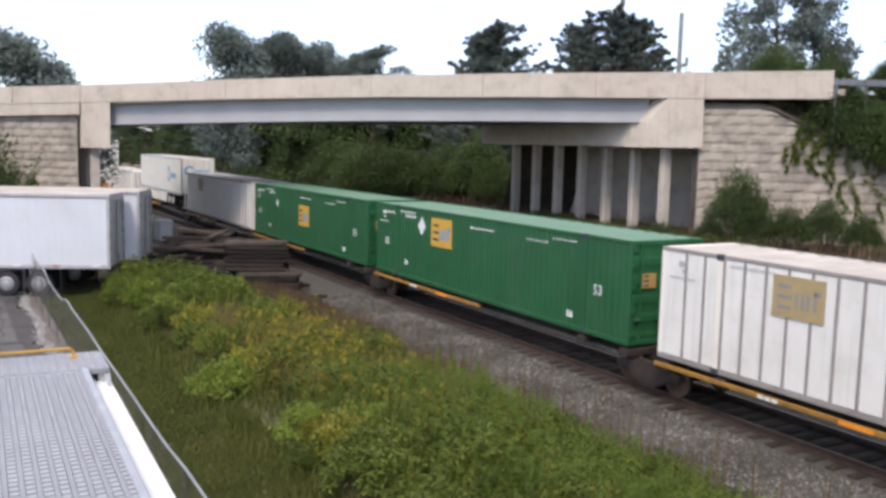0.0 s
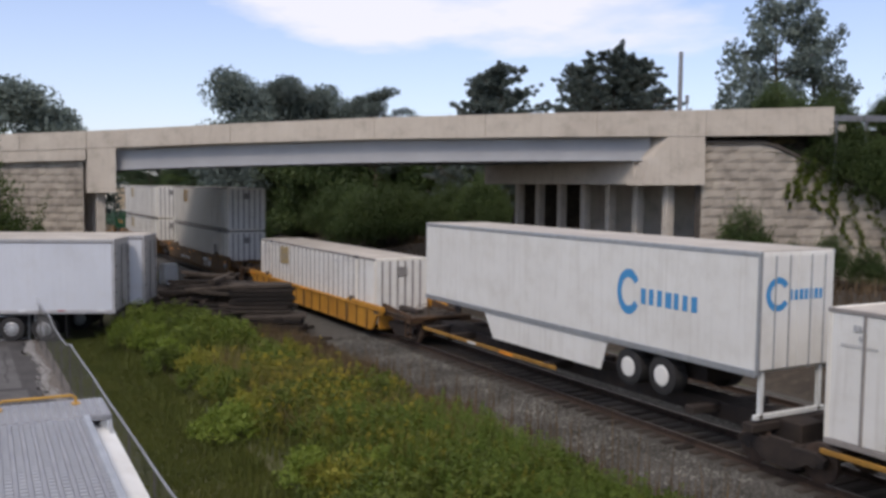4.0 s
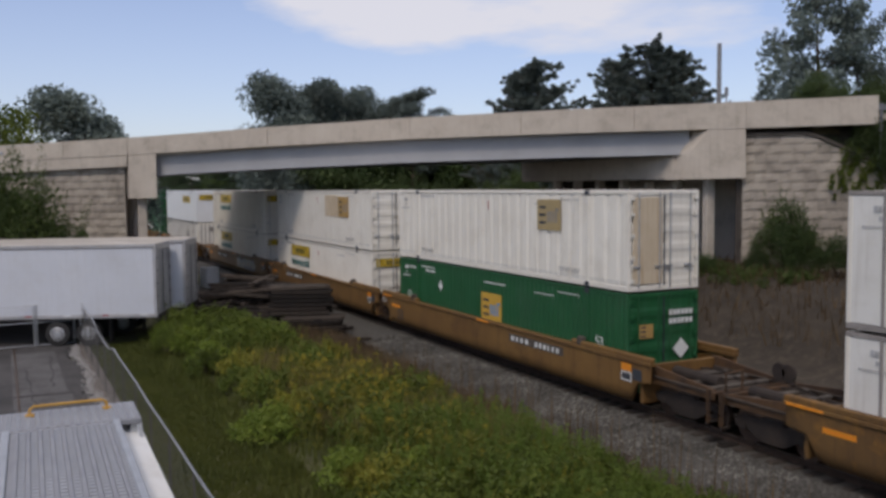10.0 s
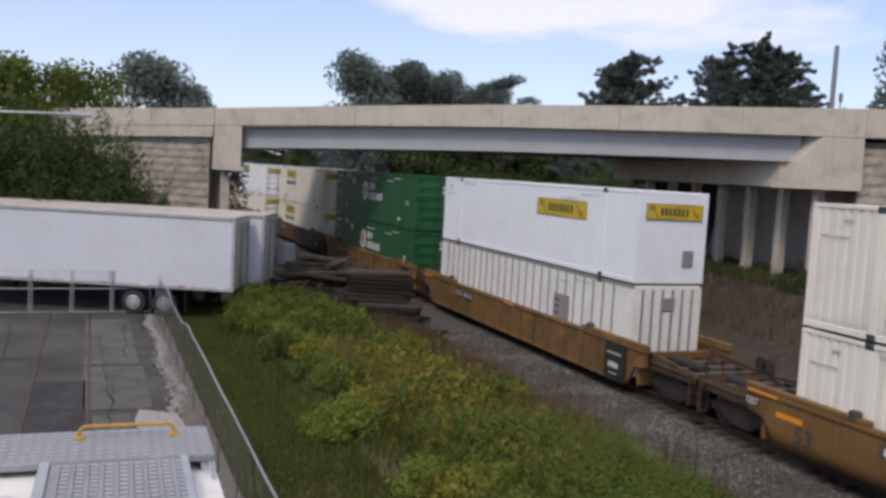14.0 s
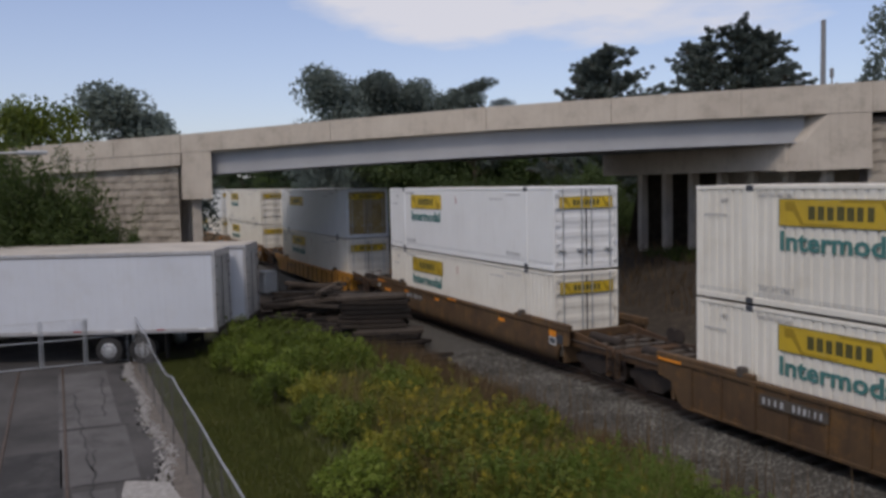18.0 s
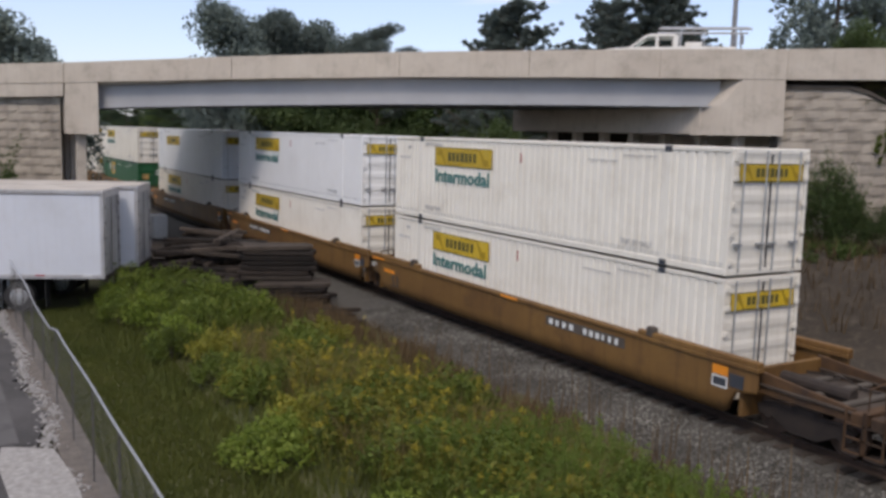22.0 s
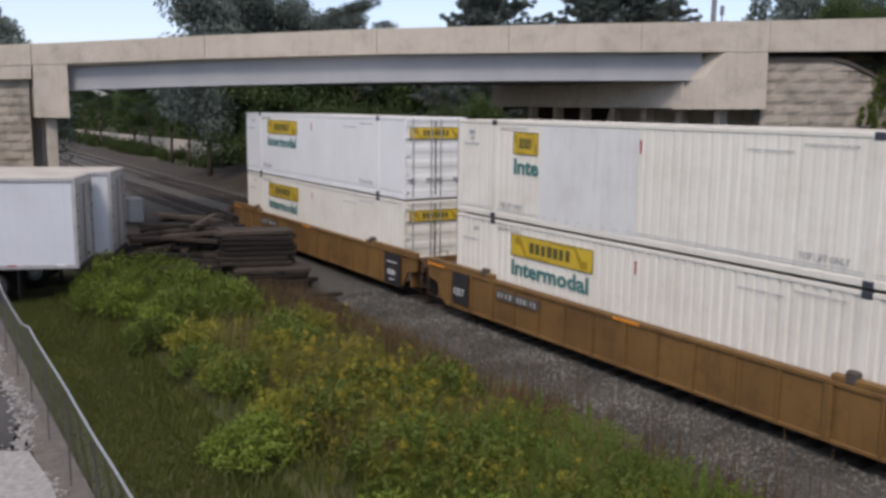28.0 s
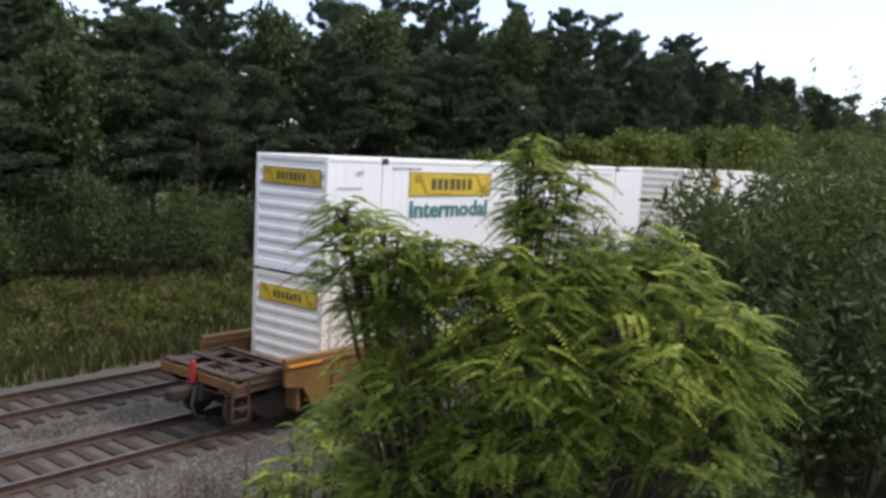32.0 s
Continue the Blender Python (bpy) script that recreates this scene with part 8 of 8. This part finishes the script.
# ---------------------------------------------------------------- the vehicle under the camera
def roof_vehicle():
    """White rail vehicle on the yard track; its roof carries a tread-plate walkway."""
    t = thing("rail_vehicle", "white rail vehicle with grey tread-plate roof walkways", "rail vehicle")
    x0, x1, yc, zr = 22.0, 41.0, -16.3, 4.50
    hw = 1.42
    prof = [(-hw, 0.9), (-hw, zr - 0.50), (-hw + 0.06, zr - 0.26), (-hw + 0.28, zr - 0.13), (-0.3, zr - 0.06), (0.3, zr - 0.06), (hw - 0.28, zr - 0.05), (hw - 0.02, zr - 0.12), (hw + 0.03, zr - 0.40), (hw + 0.03, 0.9)]
    part("body", Geo().prism([(yc + a, b) for a, b in prof], "x", x0 + 0.12, x1), "cream", t)
    part("underframe", Geo().box((x0 + 0.3, yc - 1.2, 0.45), (x1 - 0.3, yc + 1.2, 0.9), 0.02), "car_dark", t)
    for xx in (x0 + 2.6, x1 - 2.6):
        b = part("bogie", Geo().box((xx - 1.4, yc - 1.0, 0.15), (xx + 1.4, yc + 1.0, 0.5), 0.03), "car_dark", t)
        for dx in (-0.95, 0.95):
            for dy in (-0.75, 0.75):
                part("wheel", Geo().wheel((xx + dx, yc + dy, ZG + 0.075 + 0.45), 0.45, 0.065, 20), "wheel", b)
    # cross walkway at the front edge
    cross = part("front_walkway", Geo().box((x0, yc - 1.2, zr - 0.02), (x0 + 0.62, yc + 1.38, zr + 0.03), 0.008), "tread", t)
    side = part("side_walkway", Geo().box((x0 + 0.66, yc + 0.42, zr - 0.02), (x1 - 0.4, yc + 1.16, zr + 0.03), 0.008), "tread", t)
    part("edge_strip", Geo().box((x0 + 0.64, yc + 0.36, zr - 0.03), (x1 - 0.4, yc + 0.42, zr + 0.045), 0.006), "galv", side)
    part("edge_strip", Geo().box((x0 + 0.64, yc + 1.16, zr - 0.03), (x1 - 0.4, yc + 1.21, zr + 0.045), 0.006), "galv", side)
    # raised ribs and studs of the tread plate
    g = Geo()
    for i in range(9):
        y = yc + 0.47 + 0.08 * i
        g.box((x0 + 0.7, y - 0.012, zr + 0.03), (28.6, y + 0.012, zr + 0.042))
    part("tread_ribs", g, "tread", side)
    g = Geo()
    xx, row = x0 + 0.72, 0
    while xx < 27.5:
        for i in range(9):
            y = yc + 0.51 + 0.08 * i
            g.box((xx, y - 0.022, zr + 0.03), (xx + 0.035, y + 0.022, zr + 0.038))
        xx += 0.07
    tagged(part("tread_studs", g, "tread_light", side), kind="stuff")
    g = Geo()
    xx = x0 + 0.04
    while xx < x0 + 0.58:
        y = yc - 1.15
        while y < yc + 1.33:
            g.box((xx, y, zr + 0.03), (xx + 0.04, y + 0.035, zr + 0.037))
            y += 0.07
        xx += 0.075
    tagged(part("tread_studs", g, "tread_light", cross), kind="stuff")
    # yellow grab rail
    g = Geo()
    ya, yb, xr, zz = yc + 0.56, yc + 1.15, x0 + 0.16, zr + 0.03
    g.path([(xr, ya, zz), (xr, ya, zz + 0.05), (xr, ya + 0.03, zz + 0.075), (xr, yb - 0.03, zz + 0.075), (xr, yb, zz + 0.05), (xr, yb, zz)], 0.012, 8)
    h = part("grab_rail", g, "safety", t, "yellow grab rail")
    for y in (ya, yb):
        part("grab_foot", Geo().box((xr - 0.03, y - 0.035, zr + 0.028), (xr + 0.05, y + 0.035, zr + 0.045), 0.004), "safety", h)
    # corner bracket, hatch and drip rail
    part("corner_bracket", Geo().prism([(x0 + 0.02, zr - 0.02), (x0 + 0.55, zr - 0.02), (x0 + 0.62, zr - 0.30), (x0 + 0.10, zr - 0.34)], "y", yc + 1.30, yc + 1.35), "cream", t)
    part("corner_rail", Geo().path([(x0 + 0.12, yc + 1.36, zr + 0.02), (x0 + 0.62, yc + 1.37, zr - 0.03), (x0 + 0.95, yc + 1.37, zr - 0.42)], 0.014, 6), "galv", t)
    part("roof_hatch", Geo().box((x0 + 1.0, yc - 0.55, zr - 0.06), (x0 + 1.75, yc + 0.16, zr + 0.16), 0.04), "cream", t, "white roof hatch box")
    part("far_walkway", Geo().box((x0 - 0.42, yc - 1.2, zr - 0.06), (x0 - 0.02, yc - 0.35, zr - 0.01), 0.006), "tread", t)
    piv = Matrix.Translation((24.2, yc, 0))
    t.matrix_basis = piv @ Matrix.Rotation(radians(-1.5), 4, "Z") @ piv.inverted()


MAT["tread_light"] = surf("tread_light", (0.43, 0.435, 0.45), (0.35, 0.355, 0.37), 3, 0.45, 0.4, bump=0.03)
roof_vehicle()


# ---------------------------------------------------------------- poles, lamp, post, truck
def utility_pole():
    x, y, top = polar(45.7, 58, 8.5)
    t = thing("utility_pole", "tall thin dark pole standing behind the bridge", "pole")
    part("shaft", Geo().tube((0, 0, -0.5), (0, 0, top), 0.20, 10, 0.13), "pole", t)
    part("bracket", Geo().tube((0, 0, top - 4.2), (0.75, 0.3, top - 3.6), 0.05, 6), "pole", t)
    t.matrix_basis = pose(x, y, 0)
    t = thing("signal_mast", "short grey mast with a small box on top", "mast")
    x, y, top = polar(45.25, 58, 5.6)
    part("shaft", Geo().tube((0, 0, -0.5), (0, 0, top), 0.06, 8, 0.05), "galv", t)
    part("head", Geo().box((-0.10, -0.10, top - 0.3), (0.10, 0.10, top + 0.25), 0.04), "pole", t)
    t.matrix_basis = pose(x, y, 0)


utility_pole()


def street_lamp():
    """Only its lamp head on a long arm reaches into view."""
    t = thing("street_lamp", "grey street lamp head on a long thin arm", "street lamp")
    x, y, z = polar(91.2, 40, 2.1)
    part("pole", Geo().tube((x - 0.3, y - 6.5, ZG - 0.2), (x - 0.3, y - 6.5, z - 0.2), 0.13, 10, 0.08), "galv", t)
    part("arm", Geo().tube((x - 0.3, y - 6.5, z - 0.25), (x, y, z), 0.06, 8, 0.04), "galv", t)
    part("lamp_head", Geo().box((x - 0.17, y - 0.3, z - 0.10), (x + 0.17, y + 0.75, z + 0.06), 0.05), "galv", t)


street_lamp()


def marker_post():
    t = thing("marker_post", "short white wooden marker post beyond the tracks", "post")
    part("shaft", Geo().box((-0.06, -0.06, -0.3), (0.06, 0.06, 1.15), 0.01), "mark_white", t)
    part("band", Geo().box((-0.065, -0.065, 0.45), (0.065, 0.065, 0.52), 0.004), "mark_grey", t)
    t.matrix_basis = pose(34.2, 17.0, land(34.2, 17.0), 1, 2, 0)


marker_post()


def clear_glass():
    m = bpy.data.materials.new("clear_glass")
    m.use_nodes = True
    b = m.node_tree.nodes["Principled BSDF"]
    b.inputs["Base Color"].default_value = (0.82, 0.87, 0.86, 1)
    b.inputs["Roughness"].default_value = 0.02
    b.inputs["Transmission Weight"].default_value = 1.0
    b.inputs["IOR"].default_value = 1.05
    return m


MAT["clear_glass"] = clear_glass()


def work_truck():
    """White service pick-up with a ladder rack that drives over the bridge; it heads along -x of its own space."""
    t = thing("work_truck", "white service truck with a ladder rack on the bridge", "truck")
    body = [(0.0, 0.50), (0.0, 0.98), (0.12, 1.08), (1.22, 1.17), (3.45, 1.20), (3.46, 1.22), (6.0, 1.22), (6.0, 0.55)]
    part("body", Geo().prism(body, "y", -0.95, 0.95), "white", t)
    cab = part("cab_roof", Geo().prism([(1.95, 1.74), (2.2, 1.80), (3.25, 1.80), (3.42, 1.73), (3.42, 1.69), (1.93, 1.69)], "y", -0.80, 0.80), "white", t)
    for y in (-0.88, 0.80):
        part("front_pillar", Geo().prism([(1.16, 1.15), (1.30, 1.15), (2.06, 1.69), (1.93, 1.73)], "y", y, y + 0.08), "white", cab)
        part("door_pillar", Geo().box((2.40, y, 1.15), (2.54, y + 0.08, 1.72)), "white", cab)
        part("rear_pillar", Geo().box((3.18, y, 1.15), (3.43, y + 0.08, 1.74), 0.02), "white", cab)
        part("roof_edge", Geo().box((1.98, y, 1.67), (3.42, y + 0.08, 1.75), 0.02), "white", cab)
        part("side_window", Geo().prism([(1.32, 1.18), (2.0, 1.68), (3.2, 1.68), (3.2, 1.18)], "y", y + 0.035, y + 0.041), "clear_glass", cab)
    part("windshield", Geo().prism([(1.20, 1.17), (1.95, 1.70), (1.96, 1.69), (1.21, 1.16)], "y", -0.8, 0.8), "clear_glass", cab)
    for y in (-0.45, 0.45):
        part("seat_back", Geo().box((2.55, y - 0.25, 0.9), (2.70, y + 0.25, 1.42), 0.05), "grime", cab)
    for x in (1.05, 4.8):
        for y in (-0.85, 0.85):
            w = part("wheel", Geo().wheel((x, y, 0.4), 0.4, 0.13, 18), "rubber", t)
            part("rim", Geo().wheel((x, y * 1.03, 0.4), 0.22, 0.13, 14), "galv", w)
    for x in (3.55, 4.6, 6.2):
        for y in (-0.85, 0.85):
            part("rack_post", Geo().tube((x, y, 1.2), (x, y, 2.02), 0.03, 6), "galv", t)
    for y in (-0.85, 0.85):
        part("rack_rail", Geo().tube((2.5, y, 2.02), (6.7, y, 2.02), 0.05, 6), "galv", t)
    ladder = part("ladder", Geo().box((2.6, -0.5, 2.08), (6.6, -0.44, 2.16)).box((2.6, -0.12, 2.08), (6.6, -0.06, 2.16)), "galv", t, "aluminium ladder on the rack")
    for i in range(13):
        part("rung", Geo().tube((2.75 + 0.3 * i, -0.47, 2.12), (2.75 + 0.3 * i, -0.09, 2.12), 0.015, 5), "galv", ladder)
    part("tool_box", Geo().box((3.75, -0.93, 1.15), (4.5, -0.4, 1.42), 0.03), "white", t)
    return t


TRUCK = work_truck()


# ---------------------------------------------------------------- what moves
def motions():
    times = [2.0 * i for i in range(14)] + [27.0, 28.0, 28.5, 29.0, 29.5, 30.0, 30.5, 31.0, 31.5, 32.0]
    for ob, x, y, z in MOVING:
        walk(ob, [(t, pose(x + run(t), y, z)) for t in times])
    # along the bridge at an even pace
    rows = []
    for t in [0, 10, 18] + [20 + 0.5 * i for i in range(13)] + [28, 32]:
        s = -23.3 - 15.0 * (t - 23.0)
        s = max(-66.0, min(58, s))
        p = br(s, 4.6, 0)
        rows.append((t, pose(p[0], p[1], road_z(s) + 0.01, 0, 0, math.degrees(BR_A))))
    walk(TRUCK, rows)


motions()
